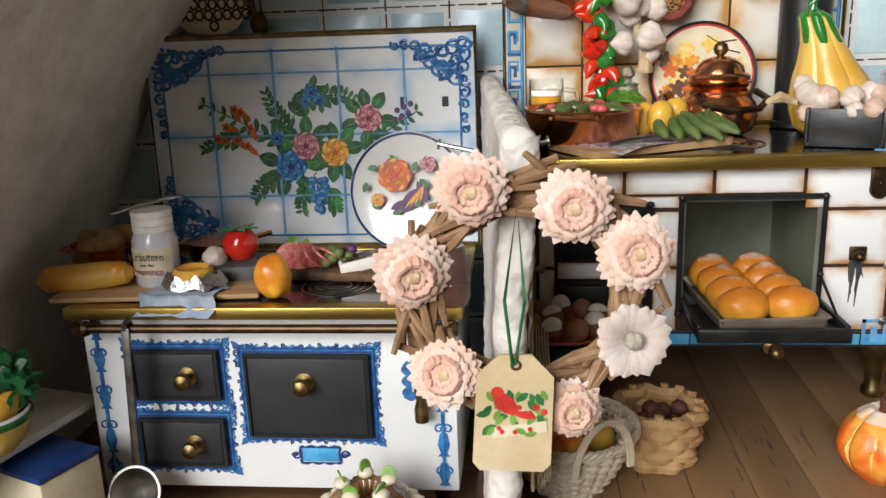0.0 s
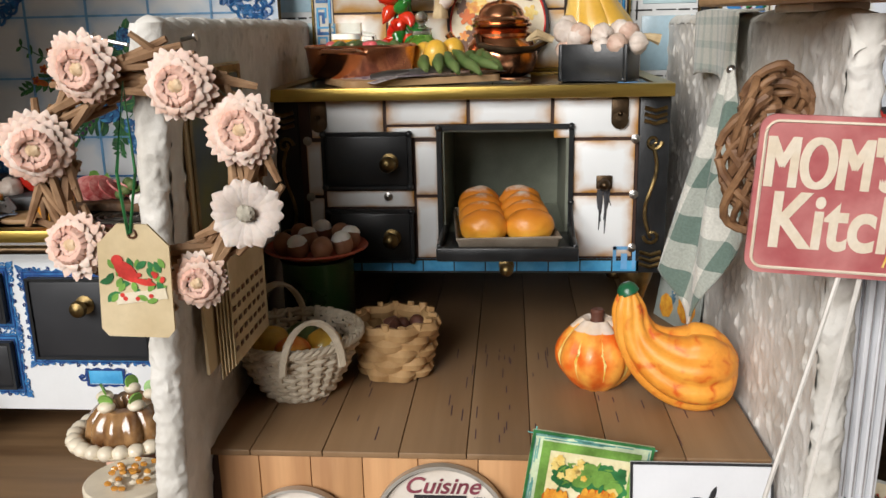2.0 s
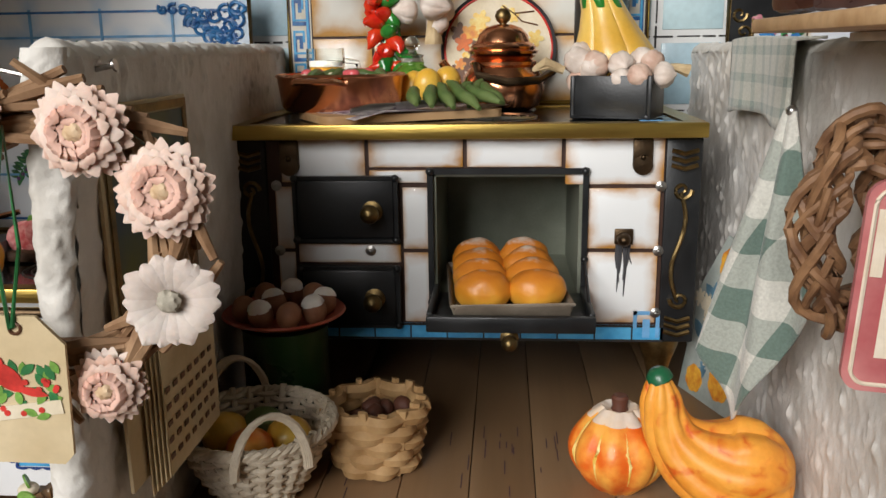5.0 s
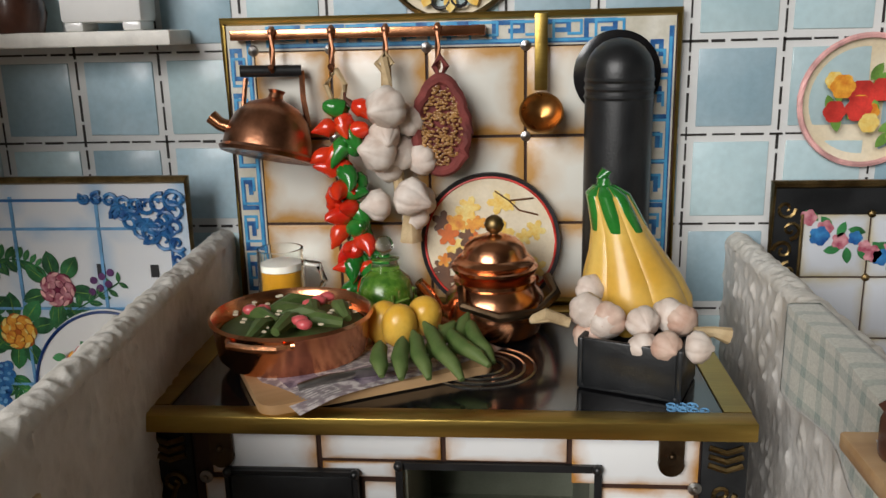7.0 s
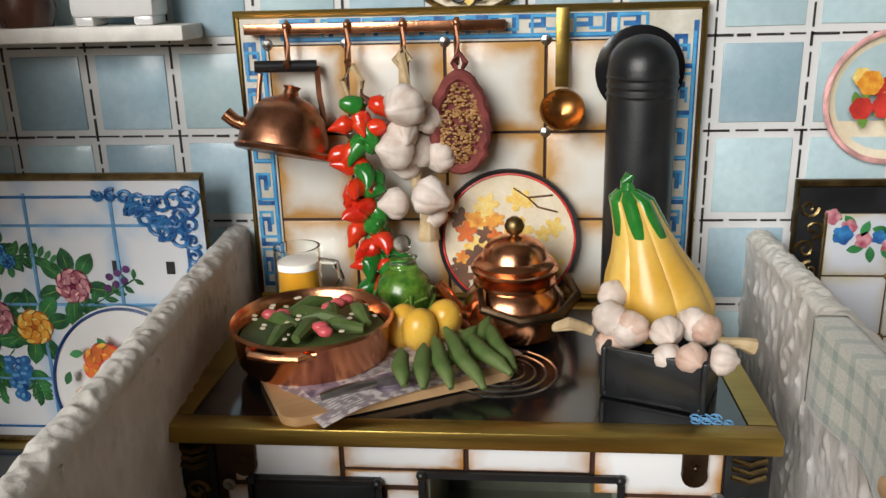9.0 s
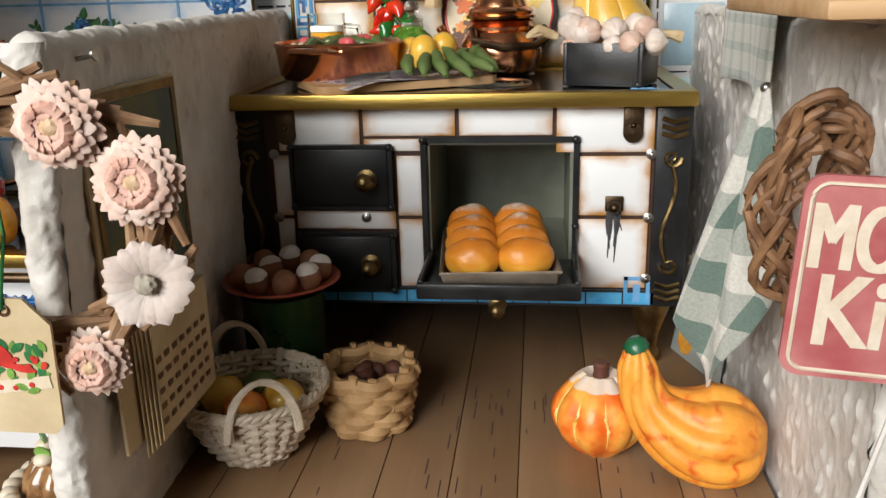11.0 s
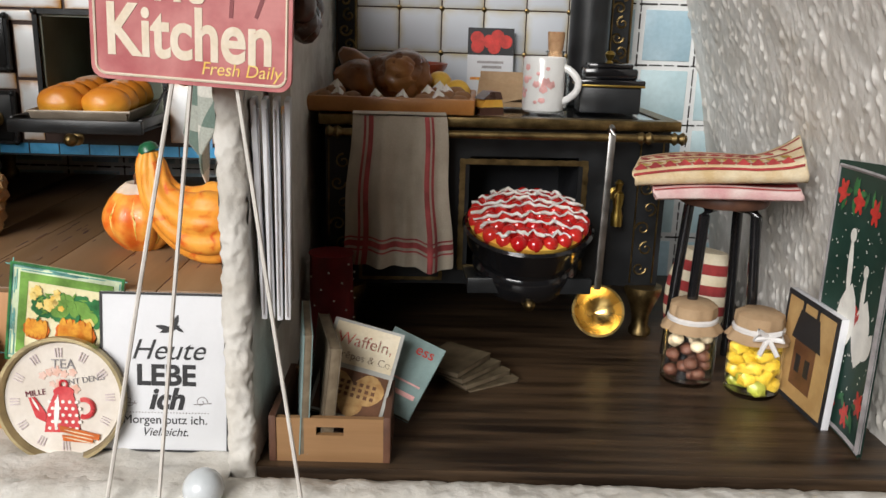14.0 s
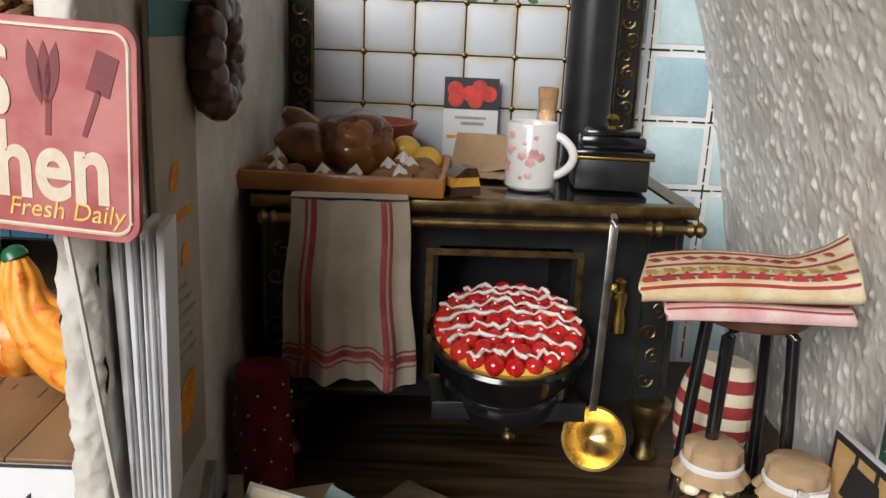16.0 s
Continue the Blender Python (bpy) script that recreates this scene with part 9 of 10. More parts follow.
KRAFT = mat("brown_kraft_paper", (0.34, 0.22, 0.12), 0.75, base2=(0.45, 0.31, 0.18), scale=1.2, bscale=10, bump=0.3)
CHERRY = mat("glossy_cherry", (0.45, 0.008, 0.01), 0.12, base2=(0.58, 0.03, 0.02), scale=1.5, coat=0.7)
CRATE = wood("crate_plywood", (0.24, 0.125, 0.05), (0.34, 0.19, 0.085), "x", 0.55, 1.6)
CRATE_DARK = wood("dark_crate_wood", (0.07, 0.03, 0.018), (0.13, 0.06, 0.035), "y", 0.55, 1.8)
RED_DOT = plain("dark_red_tin", (0.16, 0.012, 0.015), 0.4, var=0.25)
FLORAL = mat("cream_floral_cloth", (0.58, 0.42, 0.22), 0.9, base2=(0.70, 0.60, 0.42), scale=1.8, bscale=18, bump=0.5)
PINK_CLOTH = mat("pink_and_white_cloth", (0.60, 0.32, 0.32), 0.9, base2=(0.70, 0.58, 0.54), scale=1.4, bscale=18, bump=0.4)
MAROON_CLOTH = plain("maroon_cloth_print", (0.30, 0.035, 0.035), 0.9, var=0.3)
RIBBON = mat("white_satin_ribbon", (0.68, 0.66, 0.64), 0.35, var=0.06, scale=2)
DARK_GREEN_CARD = mat("dark_green_card", (0.010, 0.035, 0.026), 0.5, base2=(0.016, 0.05, 0.036), scale=0.8, bscale=10)

# tea towel with red stripes over the rail
fold = lambda u: 0.24 * math.sin(u * 13 + 0.4) + 0.12 * math.sin(u * 29 + 1.0)
towel = thing("tea_towel", (12.95, -1.16, 2.52), (0, 0, 2.5), "linen tea towel with red stripes hung over the rail", "tea towel")
def tw(u, v):
    w = 1.15 + 0.28 * (1 - v)
    return (w * (2 * u - 1) + 0.03 * math.sin(v * 9), fold(u) * (1 - 0.75 * v) - 0.15, -3.85 * (1 - v) + 0.06 * math.sin(u * 6) * (1 - v))
part("cloth", B().grid(tw, 60, 40).grid(lambda u, v: tuple(Vector(tw(u, v * 0.25 + 0.75)) + Vector((0, 0.45, 0.04))), 40, 8).grid(lambda u, v: (1.15 * (2 * u - 1), -0.06 + 0.5 * v, 0.03 + 0.05 * math.sin(math.pi * v)), 20, 4), LINEN, towel)
def stripe(u0, u1, v0, v1):
    return B().grid(lambda u, v: tuple(Vector(tw(u0 + (u1 - u0) * u, v0 + (v1 - v0) * v)) - Vector((0, 0.012, 0))), 8 if v1 - v0 > 0.5 else 60, 40 if v1 - v0 > 0.5 else 3)
for a, c in ((0.12, 0.145), (0.17, 0.22), (0.76, 0.81), (0.83, 0.855)):
    part("red_stripe", stripe(a, c, 0.0, 1.0), LINEN_RED, towel)
for a, c in ((0.1, 0.112), (0.13, 0.17), (0.185, 0.197)):
    part("red_stripe", stripe(0.0, 1.0, a, c), LINEN_RED, towel)

# serving tray with roast, mushrooms and fruit
tray = thing("serving_tray", (12.75, 0.95, 2.5), (0, 0, -3), "orange clay tray heaped with roast and biscuits", "tray")
part("tray_floor", B().box(-2.05, 2.05, -1.6, 1.6, 0, 0.12, 0.05), TRAY_WOOD, tray)
for sg in (-1, 1):
    part("tray_rim", B().box(-2.15, 2.15, sg * 1.635 - 0.085, sg * 1.635 + 0.085, 0.02, 0.42, 0.07), TRAY_WOOD, tray)
    part("tray_end", B().box(sg * 2.065 - 0.085, sg * 2.065 + 0.085, -1.56, 1.56, 0.02, 0.415, 0.07), TRAY_WOOD, tray)
ro = thing("roast", (12.45, 1.2, 2.62), (0, 0, 10), "browned roast with crisp skin on the tray", "roast")
part("meat", B().blob((0.35, -0.2, 0.72), (0.85, 0.75, 0.72), 4, 0.22, 1.8, seed=2), ROAST, ro)
part("leg", B().blob((-0.75, -0.3, 0.6), (0.6, 0.45, 0.55), 3, 0.25, 2, seed=5), ROAST, ro)
part("leg", B().tube([(-0.6, 0.1, 0.8), (-1.0, 0.1, 1.2), (-1.2, 0.05, 1.35)], [0.42, 0.28, 0.12], 12), ROAST, ro)
part("wing", B().blob((0.85, -0.62, 0.7), (0.3, 0.24, 0.42), 3, 0.25, 2, seed=8), ROAST, ro)
part("breast", B().blob((0.3, -0.62, 0.78), (0.52, 0.36, 0.5), 4, 0.18, 2.2, seed=9), mat("paler_roast_skin", (0.26, 0.09, 0.025), 0.3, base2=(0.42, 0.19, 0.06), scale=1.6, bscale=8, bump=0.5, coat=0.4), ro, "paler crisp breast")
for k, (x, y, z) in enumerate(((10.98, -0.1, 2.66), (11.35, -0.35, 2.66), (11.7, -0.1, 2.66), (11.2, 0.3, 2.8), (12.35, -0.45, 2.62), (12.95, -0.45, 2.62), (13.5, -0.4, 2.66), (13.95, -0.45, 2.66), (14.4, -0.4, 2.66), (13.65, 0.05, 2.72), (14.1, 0.05, 2.74), (14.5, 0.1, 2.72), (13.9, 0.5, 2.8), (14.35, 0.55, 2.8))):
    m_ = thing("biscuit", (x, y, z), (rnd(-10, 10), rnd(-10, 10), rnd(0, 90)), "brown biscuit with white icing peak", "biscuit", "biscuits")
    part("base", B().lathe([(0, 0), (0.22, 0), (0.27, 0.1), (0.24, 0.24), (0.14, 0.32), (0, 0.34)], 20), MUSHROOM, m_)
    if k in (1, 3, 4, 5, 7, 9, 10, 12):
        part("icing", B().lathe([(0.2, 0.27), (0.13, 0.36), (0.05, 0.44), (0, 0.5)], 16, lobes=4, lobe=0.3), WHITE_CREAM, m_, "white icing peak")
ws = thing("cake_slice", (15.15, -0.1, 2.5), (0, 0, 25), "wedge of layered brown and yellow cake on the hob", "cake")
for k, m in enumerate((CHOC, BREAD, CHOC)):
    part("layer", B().poly([(-0.36 + 0.05 * k, 0.2 * k), (0.36 - 0.02 * k, 0.2 * k), (0.34 - 0.05 * k, 0.2 * k + 0.19), (-0.3 + 0.14 * k, 0.2 * k + 0.19)], pose(0, 0.25, 0), 0.5), m, ws)
for k, (x, y, z) in enumerate(((13.9, 1.5, 3.15), (14.4, 1.3, 2.95))):
    single("yellow_fruit", B().blob((0, 0, 0), (0.36, 0.33, 0.32), 3, 0.05, 2, seed=k), LEMON, "dull yellow fruit heaped on the tray", "fruit", (x, y, z), group="tray fruit")
single("clay_dish", B().lathe([(0, 0), (0.9, 0), (1.1, 0.3), (1.15, 0.42), (1.05, 0.42), (0.85, 0.1), (0, 0.08)], 32), RED_GLAZE, "brick red clay dish behind the roast", "dish", (13.0, 2.9, 3.2))
single("dish_stand", B().lathe([(0, 0), (0.7, 0), (0.6, 0.7), (0, 0.7)], 28), BLACK, "black stand under the clay dish", "stand", (13.0, 2.9, 2.5))
bk = thing("recipe_booklet", (15.45, 4.2, 2.5), (-5, 0, -2), "upright recipe booklet with red fruit cover", "booklet")
part("page_block", B().box(-0.7, 0.7, 0, 0.14, 0, 2.15, 0.01), PAPER, bk)
part("photo", B().box(-0.7, 0.7, -0.012, 0, 1.35, 2.15), BLACK_SATIN, bk, "dark cover photograph")
printed(bk, "fruit_print", [disc_pts(x, z, 0.2, 18) for x, z in ((-0.42, 1.85), (-0.05, 1.75), (0.2, 1.9), (0.45, 1.75), (-0.4, 1.6), (0.1, 1.58))], P_RED, -0.015)
printed(bk, "text_bar", [R4(-0.4, 1.1, 0.4, 1.17), R4(-0.25, 0.95, 0.35, 1.03)], P_GREY, -0.004)
printed(bk, "text_bar", [R4(-0.6, 0.6, 0.6, 0.68)], P_ORANGE, -0.006)
pb = thing("paper_bag", (15.75, 2.2, 2.5), (0, 0, -8), "creased brown paper bag lying open on the hob", "paper bag")
part("bag_body", B().grid(lambda u, v: (-0.75 + 1.5 * u, -0.3 + 0.7 * v, 0.75 - 0.55 * (1 - v) + 0.05 * math.sin(u * 9)), 14, 8).grid(lambda u, v: (-0.8 + 1.6 * u, -0.5 + 0.6 * v, 0.04 + 0.12 * math.sin(math.pi * v)), 14, 6).box(-0.72, 0.72, 0.3, 0.42, 0.0, 0.95, 0.03), KRAFT, pb)
mug = thing("mug", (16.72, 1.05, 2.5), (0, 0, -20), "white porcelain mug with pink flower print", "mug")
part("mug_body", B().lathe([(0, 0), (0.5, 0), (0.56, 0.06), (0.57, 1.4), (0.54, 1.45), (0.5, 1.4), (0.49, 0.15), (0, 0.12)], 40), PORCELAIN, mug)
part("coffee", B().lathe([(0, 1.25), (0.5, 1.25), (0.5, 1.2), (0, 1.2)], 30), CHOC, mug, "brown drink")
part("handle", B().tube([(0.52 + 0.42 * math.sin(math.pi * q / 16) ** 0.7, 0, 1.2 - 0.9 * q / 16) for q in range(17)], 0.1, 10), PORCELAIN, mug, "round handle")
b = B()
for k in range(16):
    a = radians(-100 + rnd(-45, 45))
    zz = rnd(0.25, 1.2)
    b.lathe([(0, 0.0), (rnd(0.05, 0.13), 0.0), (0, 0.012)], 12, Matrix.Translation((0.575 * math.cos(a), 0.575 * math.sin(a), zz)) @ Matrix.Rotation(a, 4, "Z") @ Matrix.Rotation(math.pi / 2, 4, "Y"), lobes=5, lobe=0.4)
part("pink_flower", b, P_PINK, mug, "pink flower print", kind="stuff")
bo = thing("bottle", (17.2, 2.6, 2.5), label="small clear bottle with cork stopper", category="bottle")
part("bottle_glass", B().lathe([(0, 0), (0.42, 0), (0.45, 0.1), (0.45, 0.95), (0.25, 1.25), (0.24, 1.5), (0.3, 1.55), (0.22, 1.58), (0.2, 1.2), (0.4, 0.9), (0.4, 0.12), (0, 0.1)], 28), GLASS, bo)
part("cork", B().lathe([(0, 1.3), (0.19, 1.3), (0.25, 2.05), (0.23, 2.1), (0, 2.1)], 18), CORK, bo, "cork stopper")
tb3 = thing("black_tin", (18.55, 1.55, 2.5), (0, 0, -3), "black lidded tin with gilt line and brass knob", "tin")
part("tin_body", B().box(-0.82, 0.82, -0.65, 0.65, 0, 0.72, 0.06), BLACK, tb3)
lid = part("lid", B().box(-0.9, 0.9, -0.72, 0.72, 0.76, 0.9, 0.04).box(-0.72, 0.72, -0.55, 0.55, 0.9, 1.2, 0.08).box(-0.6, 0.6, -0.45, 0.45, 1.2, 1.32, 0.05), BLACK_GLOSS, tb3, "stepped black lid")
part("gilt_line", B().box(-0.9, 0.9, -0.72, 0.72, 0.71, 0.77, 0.015), BRASS, tb3, "gilt line")
part("lid_knob", B().lathe([(0.12, 1.3), (0.06, 1.38), (0.1, 1.45), (0.15, 1.55), (0.08, 1.64), (0, 1.65)], 16), BRASS, lid, "brass knob")

# cherry pie in a black dish on the open oven door
pie = thing("cherry_pie", (16.23, -1.05, -1.32), (15, 0, 0), "cherry pie with white icing in a black dish", "pie")
part("dish", B().lathe([(0, -0.3), (1.2, -0.3), (1.32, -0.1), (1.36, 0.25), (1.28, 0.38), (1.3, 0.5), (1.5, 0.75), (1.58, 1.15), (1.66, 1.27), (1.6, 1.34), (1.5, 1.3), (1.35, 0.95), (0, 0.9)], 44), BLACK_GLOSS, pie, "glossy black dish")
part("pastry", B().lathe([(0, 1.0), (1.4, 1.1), (1.52, 1.38), (1.42, 1.46), (0, 1.35)], 44, lobes=20, lobe=0.03), BREAD, pie, "yellow pastry")
for ring_, (rr, n) in enumerate(((0.0, 1), (0.34, 6), (0.68, 11), (1.02, 17), (1.33, 22))):
    for k in range(n):
        a = 2 * math.pi * k / max(n, 1) + ring_ * 0.4
        part("cherry", B().blob((rr * math.cos(a), rr * math.sin(a), 1.62 - 0.1 * rr * rr), rnd(0.19, 0.22), 3), CHERRY, pie)
for k in range(7):
    y = -1.15 + 0.38 * k
    w = math.sqrt(max(0.1, 1.45 ** 2 - y * y))
    part("icing_line", B().tube([(-w + 2 * w * i / 24, y + 0.26 * noise.noise(Vector((i * 0.45, k * 3.1, 0.5))) + rnd(-.03, .03), 1.83 - 0.1 * (((-w + 2 * w * i / 24) ** 2) + y * y) + 0.03 * math.sin(i * 2.3)) for i in range(25)], [0.015 + 0.034 * abs(math.sin(i * 0.55 + k * 1.3)) for i in range(25)], 6), WHITE_CREAM, pie, "white icing line")
ld3 = thing("ladle", (18.2, -1.25, 2.2), (0, 1, 0), "long steel ladle with polished gold bowl on the rail", "ladle")
part("handle", B().box(-0.09, 0.09, -0.03, 0.03, -4.0, 0.05, 0.02).tube([(0, 0, 0.0), (0, 0.0, 0.14), (0, 0.14, 0.18), (0, 0.24, 0.02)], 0.07, 8), STEEL, ld3, "flat steel handle")
part("bowl", B().lathe([(0, -0.5), (0.36, -0.4), (0.62, -0.12), (0.68, 0.04), (0.62, 0.04), (0.5, -0.14), (0.3, -0.32), (0, -0.42)], 36, pose(0.02, -0.25, -4.5, 64)), GOLD, ld3, "polished gold bowl")

# stool with folded cloths
stool = thing("stool", (20.75, -2.3, -3.4), (0, 0, 0), "round stool with bent black metal legs", "stool")
part("seat", B().lathe([(0, 4.2), (1.0, 4.2), (1.05, 4.28), (1.05, 4.42), (1.0, 4.5), (0, 4.5)], 36), CRATE_DARK, stool, "dark round seat")
for k in range(4):
    a = radians(45 + 90 * k)
    c, s = math.cos(a), math.sin(a)
    part("leg", B().tube([(0.35 * c, 0.35 * s, 4.16), (0.72 * c, 0.72 * s, 4.15), (0.86 * c, 0.86 * s, 4.0), (1.0 * c, 1.0 * s, 2.0), (1.12 * c, 1.12 * s, 0.0)], 0.13, 10), BLACK_GLOSS, stool, "bent black metal leg")
def folded(w, d, t, flare, wave):
    """A cloth folded over once at its front edge, its open end lifting: f(u, v), v from the lower back edge round the front to the upper back edge."""
    def f(u, v):
        if v < 0.44:
            y, z = d - 2 * d * v / 0.44, 0.0
        elif v < 0.56:
            a = math.pi * (v - 0.44) / 0.12
            y, z = -d - t * 0.5 * math.sin(a), t * 0.5 * (1 - math.cos(a))
        else:
            y, z = -d + 2 * d * (v - 0.56) / 0.44, t
        up = v > 0.5
        z += wave * math.sin(u * 5 + 1) * (0.6 + 0.4 * math.sin(y * 1.3)) - 0.1 * (1 - u) ** 2
        if up:
            z += flare * max(0.0, (u - 0.7) / 0.3) ** 1.5 * (0.35 + 0.65 * (y + d) / (2 * d)) + t * 0.3 * math.sin(math.pi * min(1, u * 1.1))
        return (-w + 2 * w * u + 0.16 * y * (1 if up else 0.6), y, z)
    return f


def cloth_part(name, f, nu, nv, m, parent, label=""):
    ob = part(name, B().grid(f, nu, nv), m, parent, label)
    mod = ob.modifiers.new("thickness", "SOLIDIFY")
    mod.thickness, mod.offset = 0.05 * K, 0.0
    return ob


def bands(f, parent, rows, m, label):
    for v0, v1 in rows:
        part("woven_band", B().grid(lambda u, v: tuple(Vector(f(u * 0.98 + 0.01, v0 + (v1 - v0) * v)) + Vector((0, -0.03, 0.034))), 40, 3), m, parent, label)


fc2 = thing("folded_cloth", (20.6, -2.5, 1.16), (0, 0, -4), "pink and white cloth with red band folded on the stool", "cloth")
pk = folded(1.62, 1.05, 0.2, 0.1, 0.05)
cloth_part("cloth", pk, 40, 36, PINK_CLOTH, fc2)
bands(pk, fc2, ((0.6, 0.68), (0.53, 0.545)), MAROON_CLOTH, "red woven band")
nap = thing("rolled_cloth", (20.45, -2.55, 1.52), (0, -3, -9), "cream floral cloth with maroon bands, loosely folded", "cloth")
nf = folded(1.85, 0.95, 0.3, 0.5, 0.06)
cloth_part("cloth", nf, 48, 40, FLORAL, nap)
bands(nf, nap, ((0.51, 0.525), (0.6, 0.63), (0.76, 0.79), (0.93, 0.96)), MAROON_CLOTH, "maroon woven band")
gold_, red_ = B(), B()
for k in range(11):
    for q, v0 in ((gold_, 0.69), (red_, 0.86), (red_, 0.565)):
        c = Vector(nf(0.05 + 0.085 * k, v0)) + Vector((0, -0.03, 0.036))
        q.poly([(0.15, 0), (0, 0.13), (-0.15, 0), (0, -0.13)] if q is red_ else disc_pts(0, 0, 0.15, 20, 5, 0.35), Matrix.Translation(c) @ Matrix.Rotation(math.pi * (-0.5 if v0 > 0.58 else -0.2), 4, "X"), 0.012)
part("flower_print", gold_, mat("gold_flower_print", (0.30, 0.18, 0.03), 0.9, base2=(0.50, 0.33, 0.08), scale=4, bscale=16), nap, "gold floral print", kind="stuff")
part("diamond_print", red_, MAROON_CLOTH, nap, "maroon diamond print", kind="stuff")

# striped roll on the floor behind the stool
rl = thing("striped_cushion", (20.9, -0.35, -3.4), (0, 0, 30), "red and cream striped rolled cushion", "cushion")
for k in range(9):
    part("stripe_band", B().lathe([(0.85 * math.sin(math.pi * (0.15 + 0.7 * (k + q / 4) / 9)) ** 0.5, 0.27 * (k + q / 4)) for q in range(5)], 28, pose(0, 0, 0.05, 0, 8), cap=k in (0, 8)), MAROON_CLOTH if k % 2 else P_CREAM, rl)


def preserve_jar(x, y, label, fill, rot):
    t = thing("preserve_jar", (x, y, -3.4), (0, 0, rot), label, "jar", "preserve jars")
    part("jar_glass", B().lathe([(0, 0), (0.56, 0), (0.62, 0.08), (0.62, 1.35), (0.52, 1.55), (0.5, 1.65), (0.46, 1.65), (0.48, 1.5), (0.57, 1.3), (0.57, 0.12), (0, 0.06)], 36), GLASS, t, "clear glass jar")
    part("paper_cap", B().lathe([(0.0, 2.0), (0.42, 2.0), (0.55, 1.92), (0.57, 1.72), (0.52, 1.58), (0.62, 1.5), (0.74, 1.34), (0.7, 1.34), (0.5, 1.55)], 40, lobes=9, lobe=0.12, cap=False), KRAFT, t, "crumpled paper cap")
    part("ribbon", B().lathe([(0.53, 1.52), (0.58, 1.54), (0.59, 1.62), (0.54, 1.66)], 32, cap=False), RIBBON, t, "white ribbon")
    fill(t)
    return t


def mush(t):
    for k in range(26):
        a, z = k * 2.4, 0.2 + 0.052 * k
        r = 0.36 if k % 4 else 0.12
        part("mushroom", B().blob((r * math.cos(a), r * math.sin(a), z), (0.17, 0.17, 0.15), 2, 0.1, 2, seed=k), MUSH_PALE if k > 13 else STEM_BROWN, t)


def peppers(t):
    for k in range(34):
        a, z = k * 2.4, 0.16 + 0.038 * k
        r = 0.4 if k % 4 else 0.15
        part("pickle_piece", B().blob((r * math.cos(a), r * math.sin(a), z), (0.2, 0.12, 0.17), 2, 0.55, 3.5, seed=k), PICKLE_Y if k > 4 else PICKLE_G, t)
    b = B()
    for s in (-1, 1):
        b.tube([(0.1, -0.6, 1.58), (0.1 + s * 0.25, -0.75, 1.75), (0.1 + s * 0.3, -0.72, 1.55), (0.1, -0.62, 1.56)], 0.07, 6)
        b.tube([(0.1, -0.62, 1.56), (0.1 + s * 0.2, -0.8, 1.2)], 0.06, 6)
    part("bow", b, RIBBON, t, "white ribbon bow")


MUSH_PALE = mat("pale_mushroom", (0.50, 0.38, 0.24), 0.35, base2=(0.62, 0.52, 0.38), scale=2, coat=0.3)
PICKLE_Y = mat("yellow_pickle", (0.50, 0.30, 0.015), 0.3, base2=(0.64, 0.44, 0.05), scale=3, coat=0.3)
PICKLE_G = mat("green_pickle", (0.20, 0.22, 0.02), 0.3, base2=(0.34, 0.34, 0.05), scale=3, coat=0.3)
preserve_jar(20.05, -3.15, "glass jar of pale mushrooms with tied paper cap", mush, 20)
preserve_jar(21.4, -3.75, "glass jar of yellow pickles with tied paper cap and bow", peppers, -10)

# pictures against the outer wall
hp = thing("house_picture", (22.12, -4.6, -3.4), (-2, 0, -86), "tan picture of a dark house on a thick white block", "picture")
part("block", B().box(-1.1, 1.1, 0, 0.17, 0, 2.5, 0.01), PAPER, hp, "white block")
part("face", B().box(-1.1, 1.1, -0.02, 0, 0, 2.5), BLACK_SATIN, hp, "black face")
part("ground", B().box(-0.98, 0.98, -0.03, -0.015, 0.12, 2.38), mat("antique_tan_print", (0.40, 0.23, 0.08), 0.5, base2=(0.54, 0.35, 0.15), scale=1.0, bscale=10), hp, "antique tan ground")
printed(hp, "house_print", [[(-0.45, 0.45), (0.45, 0.45), (0.45, 1.55), (-0.45, 1.55)]], P_BROWN, -0.032)
printed(hp, "roof_print", [[(-0.62, 1.5), (0.62, 1.5), (0.4, 2.2), (-0.4, 2.2)], R4(-0.36, 2.2, -0.26, 2.45), R4(0.26, 2.2, 0.36, 2.45), R4(-0.3, 0.8, -0.1, 1.2), R4(0.1, 0.8, 0.3, 1.2)], P_BLACK, -0.036)
gp = thing("winter_picture", (22.46, -5.7, -3.4), (0, 0, -89), "tall dark green winter card with red ribbons, curled", "picture")
bow_ = lambda u: 0.1 * (2 * u - 1) ** 2
part("card", B().grid(lambda u, v: (-1.25 + 2.5 * u, -bow_(u), 0.02 + (5.6 + 0.2 * u) * v), 16, 4).grid(lambda u, v: (-1.25 + 2.5 * u, -bow_(u) + 0.06, 0.02 + (5.6 + 0.2 * u) * v), 16, 4), DARK_GREEN_CARD, gp)
def on_card(pts):
    pts = [(x * 0.715, z) for x, z in pts]
    return [(x, -bow_((x + 1.25) / 2.5) - 0.015, z) for x, z in pts]
def card_print(name, shapes, m):
    b = B()
    for s in shapes:
        b._add(on_card(s), [tuple(range(len(s)))])
    part(name, b, m, gp, smooth=0)
card_print("snow_dot", [disc_pts(rnd(-1.5, 1.5), rnd(0.9, 4.7), rnd(0.015, 0.03), 7) for k in range(110)], P_WHITE)
